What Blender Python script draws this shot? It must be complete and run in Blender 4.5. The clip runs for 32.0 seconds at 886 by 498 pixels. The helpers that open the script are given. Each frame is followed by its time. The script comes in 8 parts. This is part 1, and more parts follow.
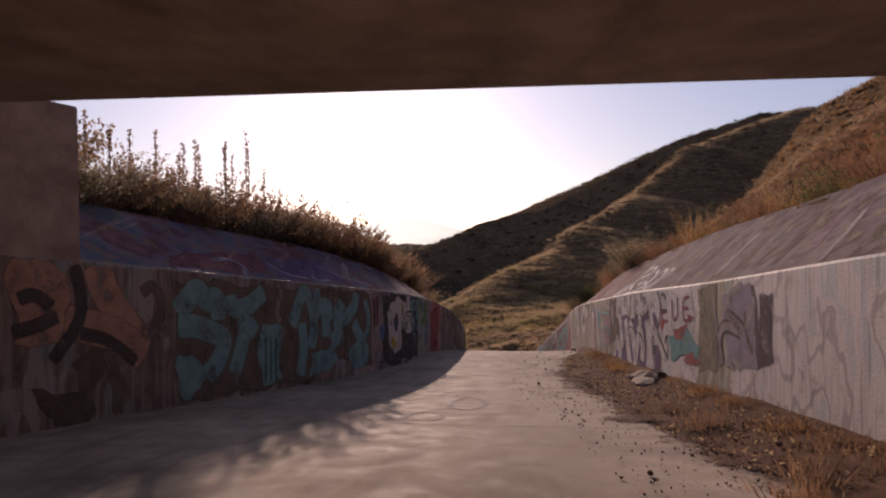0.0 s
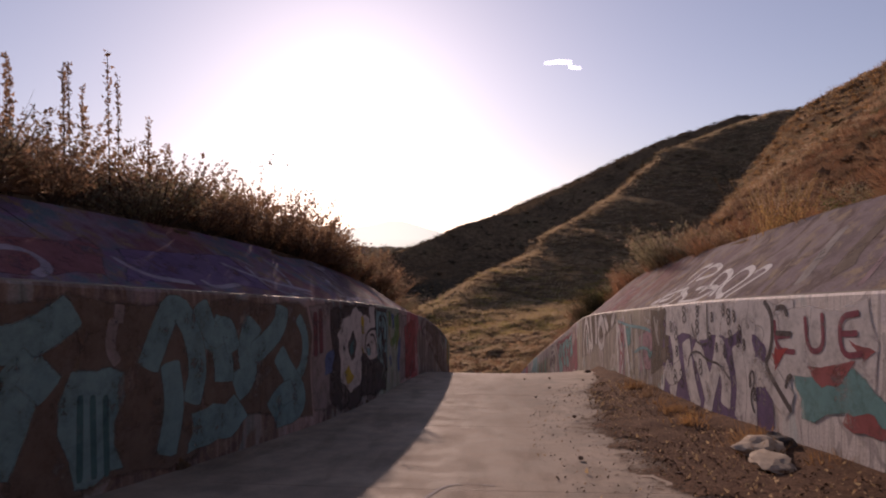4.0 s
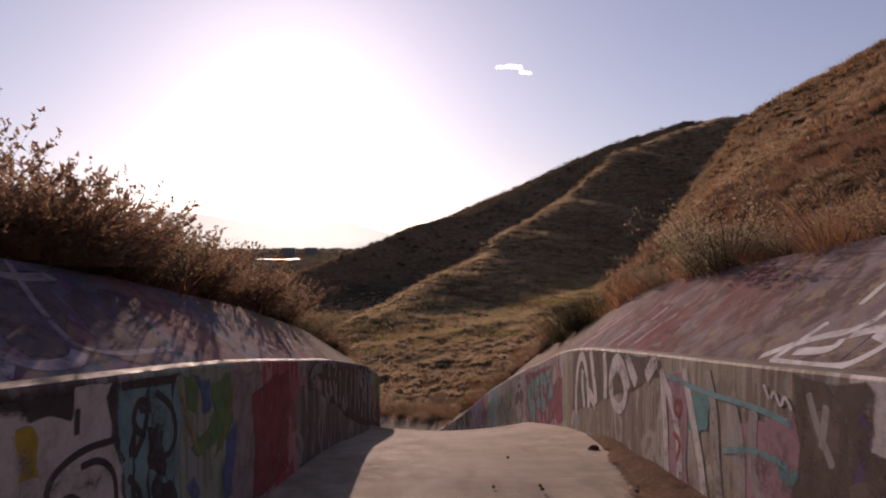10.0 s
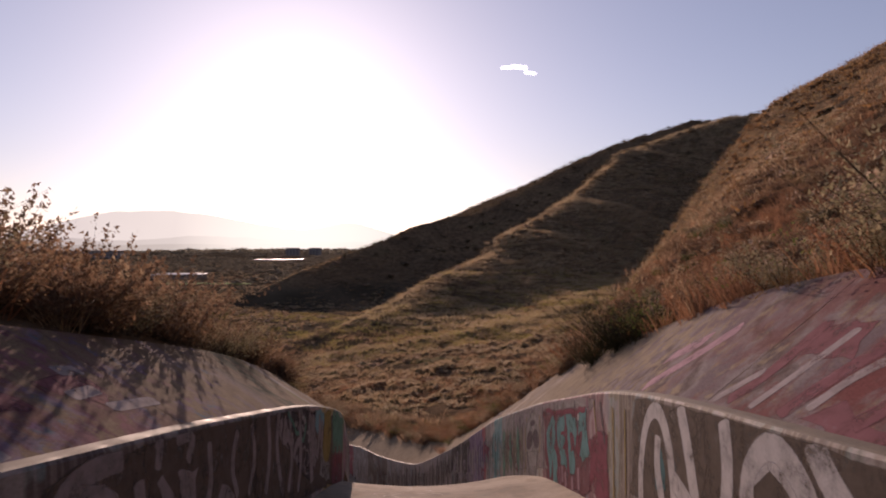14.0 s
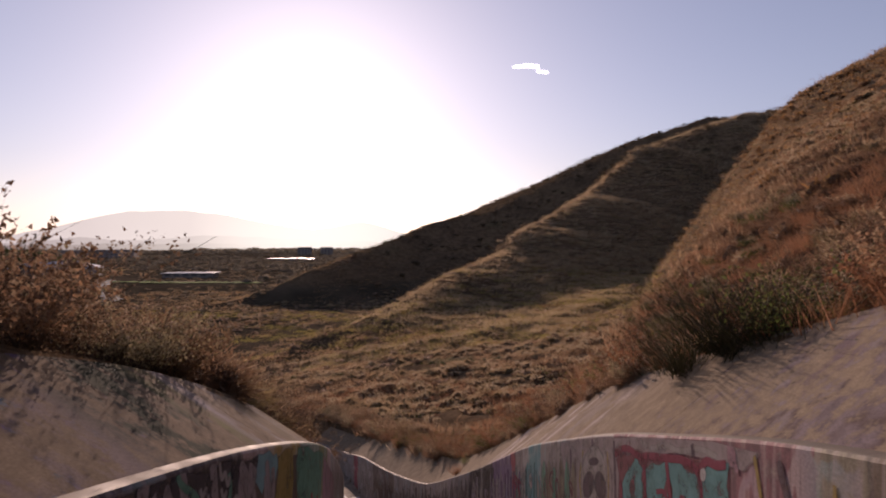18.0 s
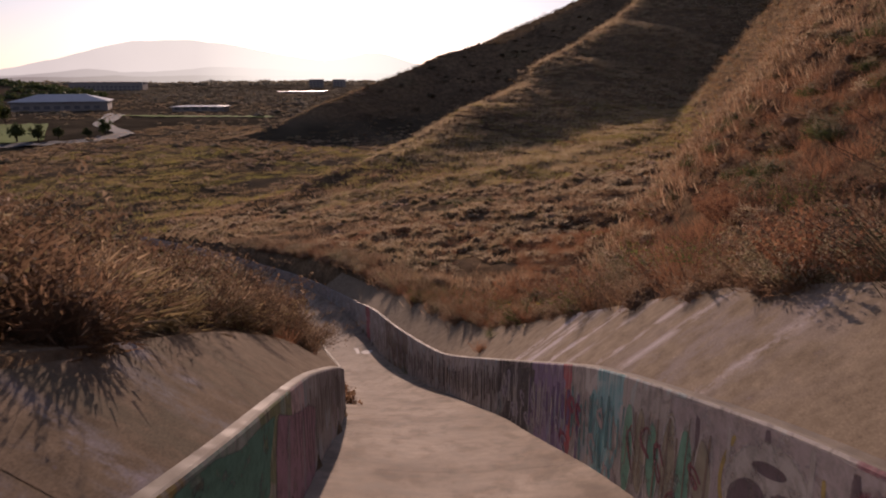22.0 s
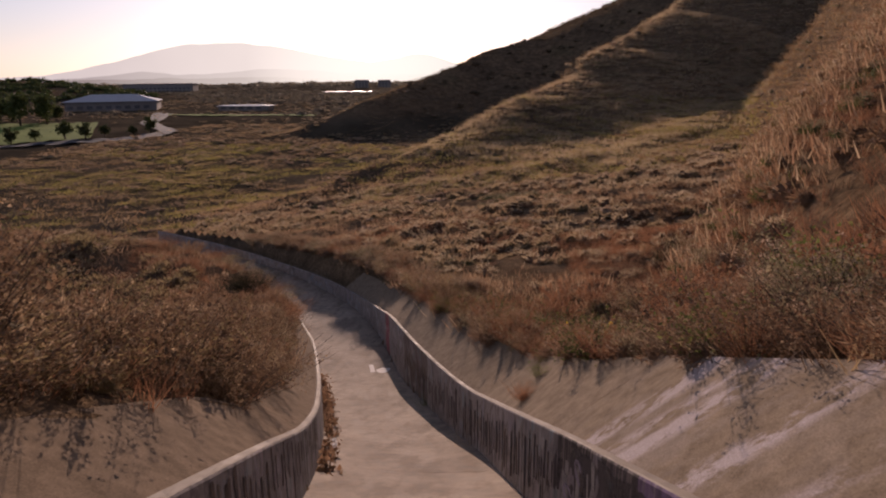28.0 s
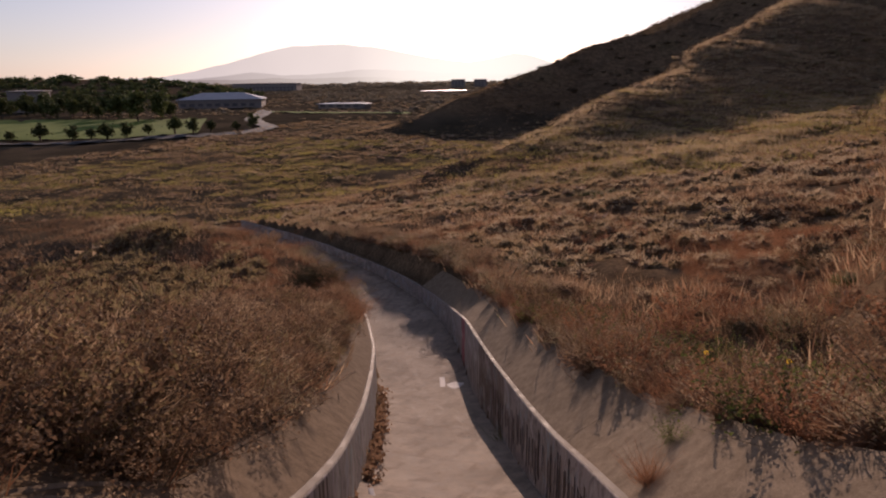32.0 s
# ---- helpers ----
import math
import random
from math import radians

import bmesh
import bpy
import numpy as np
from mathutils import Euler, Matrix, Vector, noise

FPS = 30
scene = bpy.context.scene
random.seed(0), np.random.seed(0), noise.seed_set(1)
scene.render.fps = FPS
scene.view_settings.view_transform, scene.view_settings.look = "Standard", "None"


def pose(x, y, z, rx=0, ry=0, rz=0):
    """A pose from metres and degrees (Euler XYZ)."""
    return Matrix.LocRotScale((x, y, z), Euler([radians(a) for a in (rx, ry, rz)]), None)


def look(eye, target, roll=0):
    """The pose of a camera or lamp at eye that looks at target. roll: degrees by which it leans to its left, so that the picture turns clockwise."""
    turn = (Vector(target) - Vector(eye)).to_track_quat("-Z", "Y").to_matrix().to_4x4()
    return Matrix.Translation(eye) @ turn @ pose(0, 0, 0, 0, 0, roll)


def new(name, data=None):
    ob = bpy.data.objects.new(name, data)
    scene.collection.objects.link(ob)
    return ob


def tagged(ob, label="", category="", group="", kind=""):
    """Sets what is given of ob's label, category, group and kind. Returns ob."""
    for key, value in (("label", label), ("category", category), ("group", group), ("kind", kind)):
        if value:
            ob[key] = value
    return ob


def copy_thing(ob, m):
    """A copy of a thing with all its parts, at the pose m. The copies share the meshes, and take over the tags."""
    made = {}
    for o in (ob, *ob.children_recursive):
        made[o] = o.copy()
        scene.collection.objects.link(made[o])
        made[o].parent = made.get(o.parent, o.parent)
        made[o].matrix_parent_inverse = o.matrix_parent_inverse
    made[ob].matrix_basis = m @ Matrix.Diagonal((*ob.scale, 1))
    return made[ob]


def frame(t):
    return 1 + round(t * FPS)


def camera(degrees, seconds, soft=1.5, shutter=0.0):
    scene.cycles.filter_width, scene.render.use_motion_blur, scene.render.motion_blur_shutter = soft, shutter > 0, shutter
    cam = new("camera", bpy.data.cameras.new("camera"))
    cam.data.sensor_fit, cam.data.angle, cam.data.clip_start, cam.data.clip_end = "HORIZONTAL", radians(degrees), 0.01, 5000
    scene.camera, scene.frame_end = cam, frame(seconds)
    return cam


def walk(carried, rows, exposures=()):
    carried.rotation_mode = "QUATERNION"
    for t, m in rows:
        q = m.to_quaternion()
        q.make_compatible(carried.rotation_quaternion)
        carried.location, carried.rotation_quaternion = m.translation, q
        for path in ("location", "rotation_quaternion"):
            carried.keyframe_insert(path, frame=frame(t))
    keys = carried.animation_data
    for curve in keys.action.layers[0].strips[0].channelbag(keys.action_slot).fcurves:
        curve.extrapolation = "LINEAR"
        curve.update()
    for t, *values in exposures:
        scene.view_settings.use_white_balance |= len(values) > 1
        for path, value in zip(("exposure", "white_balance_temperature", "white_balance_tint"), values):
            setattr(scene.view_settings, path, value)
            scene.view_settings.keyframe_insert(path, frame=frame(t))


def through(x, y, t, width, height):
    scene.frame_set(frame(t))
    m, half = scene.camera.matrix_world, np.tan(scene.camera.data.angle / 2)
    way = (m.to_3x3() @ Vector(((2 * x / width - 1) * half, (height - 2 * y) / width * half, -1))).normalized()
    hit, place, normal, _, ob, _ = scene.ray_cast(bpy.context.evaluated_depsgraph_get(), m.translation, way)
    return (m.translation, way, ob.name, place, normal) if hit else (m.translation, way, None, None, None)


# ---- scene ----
cam = camera(68.4, 32.0, 2.0, 0.4)
# seconds, eye, target, lean
PATH = [
    (0, (1.145, 0.737, -0.036), (0.917, 2.724, -0.071), -0.5),
    (0.5, (1.148, 1.348, -0.107), (0.921, 3.334, -0.145), -0.3),
    (1, (1.132, 1.941, -0.151), (0.904, 3.927, -0.186), -0.3),
    (1.5, (1.092, 2.513, -0.190), (0.862, 4.499, -0.223), -0.5),
    (2, (1.034, 3.052, -0.217), (0.802, 5.039, -0.247), -0.5),
    (2.5, (0.963, 3.554, -0.253), (0.742, 5.542, -0.281), -0.6),
    (3, (0.873, 4.065, -0.272), (0.669, 6.054, -0.298), -0.7),
    (3.5, (0.773, 4.577, -0.285), (0.583, 6.568, -0.312), -0.7),
    (5.5, (0.498, 6.758, -0.363), (0.455, 8.757, -0.389), -0.4),
    (6, (0.495, 7.297, -0.38), (0.495, 9.297, -0.404), -0.5),
    (6.5, (0.549, 7.851, -0.391), (0.559, 9.851, -0.415), -0.5),
    (7, (0.637, 8.42, -0.415), (0.64, 10.42, -0.439), -0.5),
    (7.5, (0.696, 9.004, -0.444), (0.692, 11.004, -0.468), -0.3),
    (8, (0.713, 9.59, -0.468), (0.705, 11.59, -0.492), -0.2),
    (8.5, (0.728, 10.163, -0.492), (0.717, 12.163, -0.516), -0.2),
    (9, (0.756, 10.709, -0.511), (0.741, 12.709, -0.534), -0.1),
    (9.5, (0.761, 11.234, -0.525), (0.745, 13.234, -0.548), -0.2),
    (10, (0.726, 11.766, -0.54), (0.71, 13.766, -0.562), -0.2),
    (10.5, (0.683, 12.285, -0.544), (0.667, 14.285, -0.566), -0.1),
    (11, (0.671, 12.782, -0.536), (0.656, 14.782, -0.559), -0.1),
    (11.5, (0.706, 13.308, -0.538), (0.693, 15.308, -0.559), -0.2),
    (12, (0.761, 13.883, -0.563), (0.751, 15.883, -0.584), -0.2),
    (12.5, (0.839, 14.575, -0.624), (0.83, 16.575, -0.645), -0.2),
    (13, (0.951, 15.395, -0.725), (0.942, 17.395, -0.745), -0.1),
    (13.5, (1.041, 16.205, -0.833), (1.026, 18.205, -0.852), -0.1),
    (14, (1.092, 16.91, -0.916), (1.062, 18.91, -0.936), -0.1),
    (14.5, (1.131, 17.516, -0.976), (1.102, 19.515, -0.997), 0.1),
    (16.5, (1.061, 19.525, -1.519), (1.013, 21.524, -1.535), -0.2),
    (17, (1.008, 20.02, -1.517), (0.944, 22.019, -1.533), -0.1),
    (17.5, (0.962, 20.541, -1.521), (0.896, 22.54, -1.537), -0.2),
    (18, (0.905, 21.129, -1.544), (0.839, 23.127, -1.565), -0.1),
    (18.5, (0.816, 21.781, -1.575), (0.749, 23.763, -1.835), 0.0),
    (19, (0.732, 22.464, -1.609), (0.665, 24.394, -2.131), 0.0),
    (19.5, (0.688, 23.111, -1.643), (0.621, 25.041, -2.165), -0.0),
    (20, (0.659, 23.7, -1.668), (0.581, 25.63, -2.188), -0.0),
    (20.5, (0.624, 24.275, -1.689), (0.536, 26.204, -2.208), -0.1),
    (21, (0.585, 24.867, -1.724), (0.483, 26.796, -2.242), -0.1),
    (21.5, (0.554, 25.456, -1.764), (0.443, 27.385, -2.282), -0.1),
    (22, (0.545, 26.045, -1.789), (0.434, 27.973, -2.307), -0.1),
    (22.5, (0.532, 26.677, -1.84), (0.421, 28.605, -2.36), -0.2),
    (23, (0.512, 27.282, -1.984), (0.402, 29.21, -2.503), -0.2),
    (23.5, (0.51, 27.751, -2.168), (0.398, 29.679, -2.687), -0.2),
    (24, (0.514, 28.199, -2.308), (0.402, 30.128, -2.827), -0.2),
    (24.5, (0.516, 28.791, -2.442), (0.404, 30.72, -2.96), -0.2),
    (26.5, (0.517, 31.015, -3.278), (0.399, 32.943, -3.794), -0.2),
    (27, (0.532, 31.442, -3.448), (0.385, 33.369, -3.965), -0.3),
    (27.5, (0.542, 31.931, -3.62), (0.322, 33.85, -4.136), -0.4),
    (28, (0.54, 32.488, -3.735), (0.297, 34.406, -4.25), -0.5),
    (28.5, (0.513, 33.066, -3.824), (0.263, 34.982, -4.34), -0.4),
    (29, (0.454, 33.637, -3.948), (0.092, 35.536, -4.46), -0.6),
    (29.5, (0.382, 34.211, -4.087), (-0.086, 36.087, -4.598), -0.6),
    (30, (0.324, 34.793, -4.217), (-0.146, 36.669, -4.727), -0.6),
    (30.5, (0.276, 35.35, -4.392), (-0.192, 37.226, -4.903), -0.7),
    (31, (0.232, 35.855, -4.635), (-0.251, 37.728, -5.147), -0.6),
    (31.5, (0.189, 36.318, -4.876), (-0.311, 38.185, -5.389), -0.8),
    (32, (0.138, 36.757, -5.087), (-0.378, 38.621, -5.599), -0.7),
]
EXPOSURES = [(0.0, 0.33, 6500, 34), (4.0, 0.31, 6500, 34), (18.0, 0.31, 6500, 34), (32.0, 0.26, 6500, 34)]
walk(cam, [(t, look(eye, target, roll)) for t, eye, target, roll in PATH], EXPOSURES)

# ---- world and sun ----
SUN_LEFT, SUN_UP = radians(13.0), radians(13.0)
world = bpy.data.worlds.new("world")
scene.world = world
world.use_nodes = True
wn = world.node_tree.nodes
sky = wn.new("ShaderNodeTexSky")
sky.sky_type = "NISHITA"
sky.sun_disc = False
sky.sun_elevation = SUN_UP
sky.sun_rotation = -SUN_LEFT
sky.air_density, sky.dust_density, sky.ozone_density = 1.0, 0.8, 3.0
sky.altitude = 300
wn["Background"].inputs["Strength"].default_value = 0.115
soften = wn.new("ShaderNodeHueSaturation")
soften.inputs["Saturation"].default_value = 0.78
world.node_tree.links.new(sky.outputs[0], soften.inputs["Color"])
haze = wn.new("ShaderNodeGamma")
haze.inputs["Gamma"].default_value = 0.78
world.node_tree.links.new(soften.outputs[0], haze.inputs["Color"])
world.node_tree.links.new(haze.outputs[0], wn["Background"].inputs["Color"])
sun = new("sun", bpy.data.lights.new("sun", "SUN"))
sun.data.energy, sun.data.angle, sun.data.color = 3.3, radians(0.6), (1.0, 0.80, 0.58)
TO_SUN = Vector((-math.sin(SUN_LEFT) * math.cos(SUN_UP), math.cos(SUN_LEFT) * math.cos(SUN_UP), math.sin(SUN_UP)))
sun.matrix_world = look(TO_SUN * 100, (0, 0, 0))

# ---- the plan: channel stations along y ----
def profile(ys, vs, soft=0.8):
    grid = np.arange(-20.0, 130.0, 0.1)
    raw = np.interp(grid, ys, vs)
    k = np.exp(-0.5 * (np.arange(-30, 31) * 0.1 / soft) ** 2)
    pad = np.concatenate([raw[0] + (np.arange(-30, 0)) * (raw[1] - raw[0]), raw, raw[-1] + np.arange(1, 31) * (raw[-1] - raw[-2])])
    out = np.convolve(pad, k / k.sum(), "valid")
    return lambda y: np.interp(y, grid, out)


floor_z = profile([-20, 0, 6.8, 8, 10, 12.2, 15.7, 18.4, 21.4, 22.8, 29.5, 32.4, 36, 40, 43, 46.2, 49, 52.3, 56, 58.8, 64, 70, 76, 90, 130],
                  [0.6, -1.04, -1.86, -2.0, -2.27, -2.54, -2.91, -3.18, -3.58, -3.93, -5.64, -6.7, -8.15, -9.75, -11.1, -12.45, -13.6, -14.7, -15.8, -16.5, -17.4, -18.0, -18.4, -19.2, -21])
right_x = profile([-20, 0, 6, 12, 14, 17, 21.5, 27, 30.5, 35, 40, 46.2, 52.3, 58, 62, 65, 70, 73, 76, 79, 83, 87, 91, 95, 130],
                  [4.8, 4.3, 4.0, 3.6, 3.45, 3.3, 3.14, 3.05, 2.78, 2.1, 1.15, -0.42, -2.6, -4.7, -6.0, -7.1, -9.6, -11.8, -14.4, -17.4, -22, -27.5, -34, -41, -110])
left_x = profile([-20, 0, 9, 11, 12, 13, 14.2, 15, 16, 18, 21, 30, 33, 35, 37.5, 41, 45, 49, 53, 57, 64, 70, 76, 79, 83, 87, 91, 95, 130],
                 [-9.3, -4.7, -2.66, -2.18, -1.96, -1.73, -1.50, -1.41, -1.35, -1.24, -1.1, -1.18, -1.58, -1.9, -2.2, -2.8, -3.8, -5.1, -6.5, -8, -11.1, -14.3, -18.9, -22.2, -28, -34.5, -42, -50, -122])
right_top = profile([-20, 0, 6, 10, 14, 17, 20.4, 23.4, 25.7, 27, 30, 34.4, 38, 40.3, 44, 47, 50, 53.7, 58.8, 62, 65, 70, 80, 130],
                    [2.05, 0.41, -0.14, -0.67, -1.12, -1.54, -1.99, -2.42, -2.9, -3.28, -4.12, -5.66, -7.28, -8.3, -9.93, -11.22, -12.08, -13.03, -14.1, -15.0, -15.9, -16.9, -17.9, -20.5])
left_top = profile([-20, 0, 7, 9, 11, 13, 15, 16, 18, 20, 22, 25.6, 27.1, 29.4, 31.4, 33.8, 37.5, 40, 42.5, 45.2, 49.2, 52.3, 58, 63, 68, 76, 90, 130],
                   [3.1, 0.62, -0.25, -0.50, -0.75, -0.99, -1.25, -1.38, -1.66, -2.03, -2.38, -3.13, -3.46, -4.09, -4.74, -5.62, -7.25, -8.45, -9.75, -10.85, -12.3, -13.2, -14.7, -16.1, -17.0, -17.7, -18.5, -20.4])
# the floor curls up a little towards both walls
rise_r = profile([-20, 21, 24, 28, 32, 34, 36, 38, 47, 52, 58, 130], [0, 0, 0.18, 0.2, 0.25, 0.27, 0.2, 0.14, 0.15, 0.18, 0.05, 0.0], 0.5)
rise_l = profile([-20, 24, 28, 34, 40, 60, 130], [0, 0, 0.09, 0.09, 0.03, 0.0, 0.0], 0.5)


def bed(y, s):
    """Height of the channel floor at a share s of the way from the left wall to the right."""
    return float(floor_z(y)) - 0.03 * math.sin(math.pi * s) + float(rise_r(y)) * max(0.0, (s - 0.35) / 0.65) ** 2 + float(rise_l(y)) * max(0.0, (0.45 - s) / 0.45) ** 2


THICK = 0.15
SLOPE_R, SLOPE_L = 0.85, 0.66
apron_r = profile([-20, 5, 9, 41, 43, 84, 90, 130], [1.6, 1.6, 1.3, 1.3, 1.15, 1.15, 0.7, 0.7], 0.3)
apron_l = profile([-20, 28, 31, 40, 41.2, 42.5, 58, 62, 130], [1.3, 1.2, 0.9, 0.82, 0.5, 0.7, 0.7, 0.4, 0.4], 0.3)


def value_noise(x, y, size, seed):
    """Smooth noise in -1..1 on numpy arrays."""
    x, y = np.asarray(x, float) / size, np.asarray(y, float) / size
    xi, yi = np.floor(x).astype(np.int64), np.floor(y).astype(np.int64)
    fx, fy = x - xi, y - yi
    fx, fy = fx * fx * (3 - 2 * fx), fy * fy * (3 - 2 * fy)

    def h(a, b):
        n = (a * 374761393 + b * 668265263 + seed * 1442695041) & 0x7FFFFFFF
        n = ((n ^ (n >> 13)) * 1274126177) & 0x7FFFFFFF
        return ((n ^ (n >> 16)) & 0xFFFF) / 32767.5 - 1

    return (h(xi, yi) * (1 - fx) + h(xi + 1, yi) * fx) * (1 - fy) + (h(xi, yi + 1) * (1 - fx) + h(xi + 1, yi + 1) * fx) * fy


def smooth_max(a, b, k):
    d = np.clip(0.5 + 0.5 * (a - b) / k, 0, 1)
    return b * (1 - d) + a * d + k * d * (1 - d)


def ridge(x, y, crest, fall_left, fall_right, shoulder=0.0, gentle=0.2):
    """A tent of ground under a crest line given as x, y, z."""
    best = np.full(np.shape(x), -1e4)
    for (ax, ay, az), (bx, by, bz) in zip(crest, crest[1:]):
        ux, uy = bx - ax, by - ay
        s = np.clip(((x - ax) * ux + (y - ay) * uy) / (ux * ux + uy * uy), 0, 1)
        px, py = x - ax - s * ux, y - ay - s * uy
        side = ux * py - uy * px
        dist = np.hypot(px, py)
        fall = np.where(side > 0, fall_left, fall_right)
        drop = fall * (np.sqrt(dist * dist + 9) - 3)
        if shoulder:
            # a broad grassy shoulder on the right before it falls away
            past = dist - shoulder
            drop = np.where(side > 0, drop, gentle * dist + (fall_right - gentle) * (np.sqrt(past * past + 80) + past) / 2)
        best = np.maximum(best, az + s * (bz - az) - drop)
    return best


SPUR_NEAR_DARK = [(-20, 146, -17), (-4.7, 165, -10.6), (13.5, 205, -4), (26, 240, 5), (50, 275, 18), (97, 365, 49), (190, 465, 84), (320, 560, 120)]
SPUR_FAR = [(-98, 272, -27), (-66, 300, -15), (-44, 350, -4), (-13, 390, 11), (20, 410, 19), (76, 445, 45), (125, 475, 71), (181, 515, 91), (236, 575, 104), (400, 700, 140)]

# a low fold of ground running out from the foot of the near hillside
FOLD = [(-22, 116, -19.6), (-8, 117, -17.2), (4, 121, -15.6), (13, 131, -14.6), (24, 142, -13.4), (34, 160, -12.0), (48, 182, -9.6)]


def terrain(x, y):
    """Height of the open ground."""
    x, y = np.asarray(x, float), np.asarray(y, float)
    yc = np.clip(y, -20, 125)
    rx, lx = right_x(yc), left_x(yc)
    lean_r = 1 / np.hypot(1, (right_x(yc + 0.5) - right_x(yc - 0.5)))
    lean_l = 1 / np.hypot(1, (left_x(yc + 0.5) - left_x(yc - 0.5)))
    dr, dl = (x - rx) * lean_r - THICK, (lx - x) * lean_l - THICK
    ar, al = apron_r(yc), apron_l(yc)
    far_field = np.maximum(-12.7 - 0.055 * (y - 62) + 0.15 * np.clip(x - 7, -200, 60), -27)
    far_field = smooth_max(far_field, np.full_like(far_field, -27.0), 3.0)
    # right bank and the near hillside
    hill = -1.5 - 0.15 * (y - 16) + 0.68 * (x - 5)
    beyond = (x - 6) * -0.87 + (y - 46) * 0.5
    beyond = beyond - 0.05 * np.maximum(0, y - 120)
    ribs = value_noise(x / 2.6, y, 10.0, 15) + 0.5 * value_noise(x / 2.0, y + 0.3 * x, 4.2, 16)
    hill = hill + 0.85 * ribs * np.clip((x - 7) / 8, 0, 1) * np.clip((100 - y) / 40, 0.3, 1)
    rise = np.clip((y - 110) / 80, 0, 1)
    hill = hill + np.maximum(0, 9.5 * rise * rise * (3 - 2 * rise) - 0.16 * np.clip(x - 75, 0, 60))
    hill = hill - 0.75 * np.maximum(0, np.sqrt(beyond * beyond + 16) + beyond) / 2
    bank_r = right_top(yc) + SLOPE_R * ar + 0.10 * (dr - ar)
    right = smooth_max(bank_r, hill, 1.2)
    right = np.where(y > 60, smooth_max(right - 0.04 * np.maximum(dr - 4, 0), far_field, 1.5), right)
    blend = np.clip((y - 60) / 40, 0, 1)
    right = right * (1 - blend) + smooth_max(far_field, hill, 1.5) * blend
    # left berm, falling away to the valley
    left = left_top(yc) + SLOPE_L * al + 0.25 * np.minimum(np.maximum(dl - al, 0), 2.0) - 0.16 * np.maximum(0, dl - al - 4)
    blend_l = np.clip((y - 80) / 40, 0, 1)
    left = left * (1 - blend_l) + far_field * blend_l
    left = smooth_max(left, np.full_like(left, -27.0), 3.0)
    open_ground = np.where(x > 0.5 * (rx + lx), right, left)
    hill_left = ridge(x, y, [(-760, 380, -10), (-640, 500, -4), (-540, 600, -3), (-490, 650, -5), (-430, 715, -22)], 0.16, 0.16)
    big = smooth_max(np.maximum(ridge(x, y, SPUR_NEAR_DARK[2:], 1.1, 0.62, 24.0, 0.19), ridge(x, y, SPUR_NEAR_DARK[:4], 0.9, 0.24)), ridge(x, y, SPUR_FAR, 0.45, 0.5), 3.0)
    fold = ridge(x, y, FOLD, 0.22, 0.34)
    z = smooth_max(smooth_max(smooth_max(open_ground, fold, 1.0), big, 3.0), hill_left, 4.0)
    far = np.clip((np.hypot(x, y - 20) - 30) / 200, 0, 1)
    z = z + (0.10 + 0.8 * far) * value_noise(x, y, 17, 3) * np.clip(np.maximum(dr - ar, dl - al) / 8, 0, 1) * np.where(z < -25.5, 0.15, 1)
    out = np.maximum(dr - ar, dl - al)
    open_field = 1 + 1.6 * np.clip((y - 34) / 20, 0, 1)
    z = z + 0.16 * value_noise(x, y, 3.1, 7) * np.clip(out / 2, 0, 1) * open_field + 0.07 * value_noise(x, y, 1.3, 9) * np.clip(out / 2, 0, 1) * open_field
    free = z
    # under the concrete
    under_r = right_top(yc) + SLOPE_R * np.clip(dr, 0, 99) - 0.06 - 0.8 * np.clip(ar - 0.15 - dr, 0, 9)
    under_l = left_top(yc) + SLOPE_L * np.clip(dl, 0, 99) - 0.06 - 0.8 * np.clip(al - 0.15 - dl, 0, 9)
    z = np.where((dr < ar) & (dr >= 0), under_r, z)
    z = np.where((dl < al) & (dl >= 0), under_l, z)
    inside = (dr < 0) & (dl < 0)
    z = np.where(inside, floor_z(yc) - 0.7, z)
    return np.where(y > 91.6, free, z)


# ---- materials ----
def material(name, rough=0.9, spec=0.3, metal=0.0):
    m = bpy.data.materials.new(name)
    m.use_nodes = True
    b = m.node_tree.nodes["Principled BSDF"]
    b.inputs["Roughness"].default_value = rough
    b.inputs["Specular IOR Level"].default_value = spec
    b.inputs["Metallic"].default_value = metal
    return m, m.node_tree.nodes, m.node_tree.links, b


def node(nodes, kind, **values):
    n = nodes.new(kind)
    for k, v in values.items():
        n.inputs[k].default_value = v
    return n


def ramp(nodes, stops, constant=False):
    n = nodes.new("ShaderNodeValToRGB")
    e = n.color_ramp.elements
    n.color_ramp.interpolation = "CONSTANT" if constant else "LINEAR"
    while len(e) > 1:
        e.remove(e[-1])
    e[0].position, e[0].color = stops[0][0], (*stops[0][1], 1)
    for p, c in stops[1:]:
        e.new(p).color = (*c, 1)
    return n


def mix(nodes, links, fac, a, b, mode="MIX"):
    n = nodes.new("ShaderNodeMix")
    n.data_type, n.blend_type = "RGBA", mode
    for value, socket in ((fac, n.inputs[0]), (a, n.inputs[6]), (b, n.inputs[7])):
        if isinstance(value, (int, float)):
            socket.default_value = value
        elif isinstance(value, tuple):
            socket.default_value = (*value, 1)
        else:
            links.new(value, socket)
    return n.outputs[2]


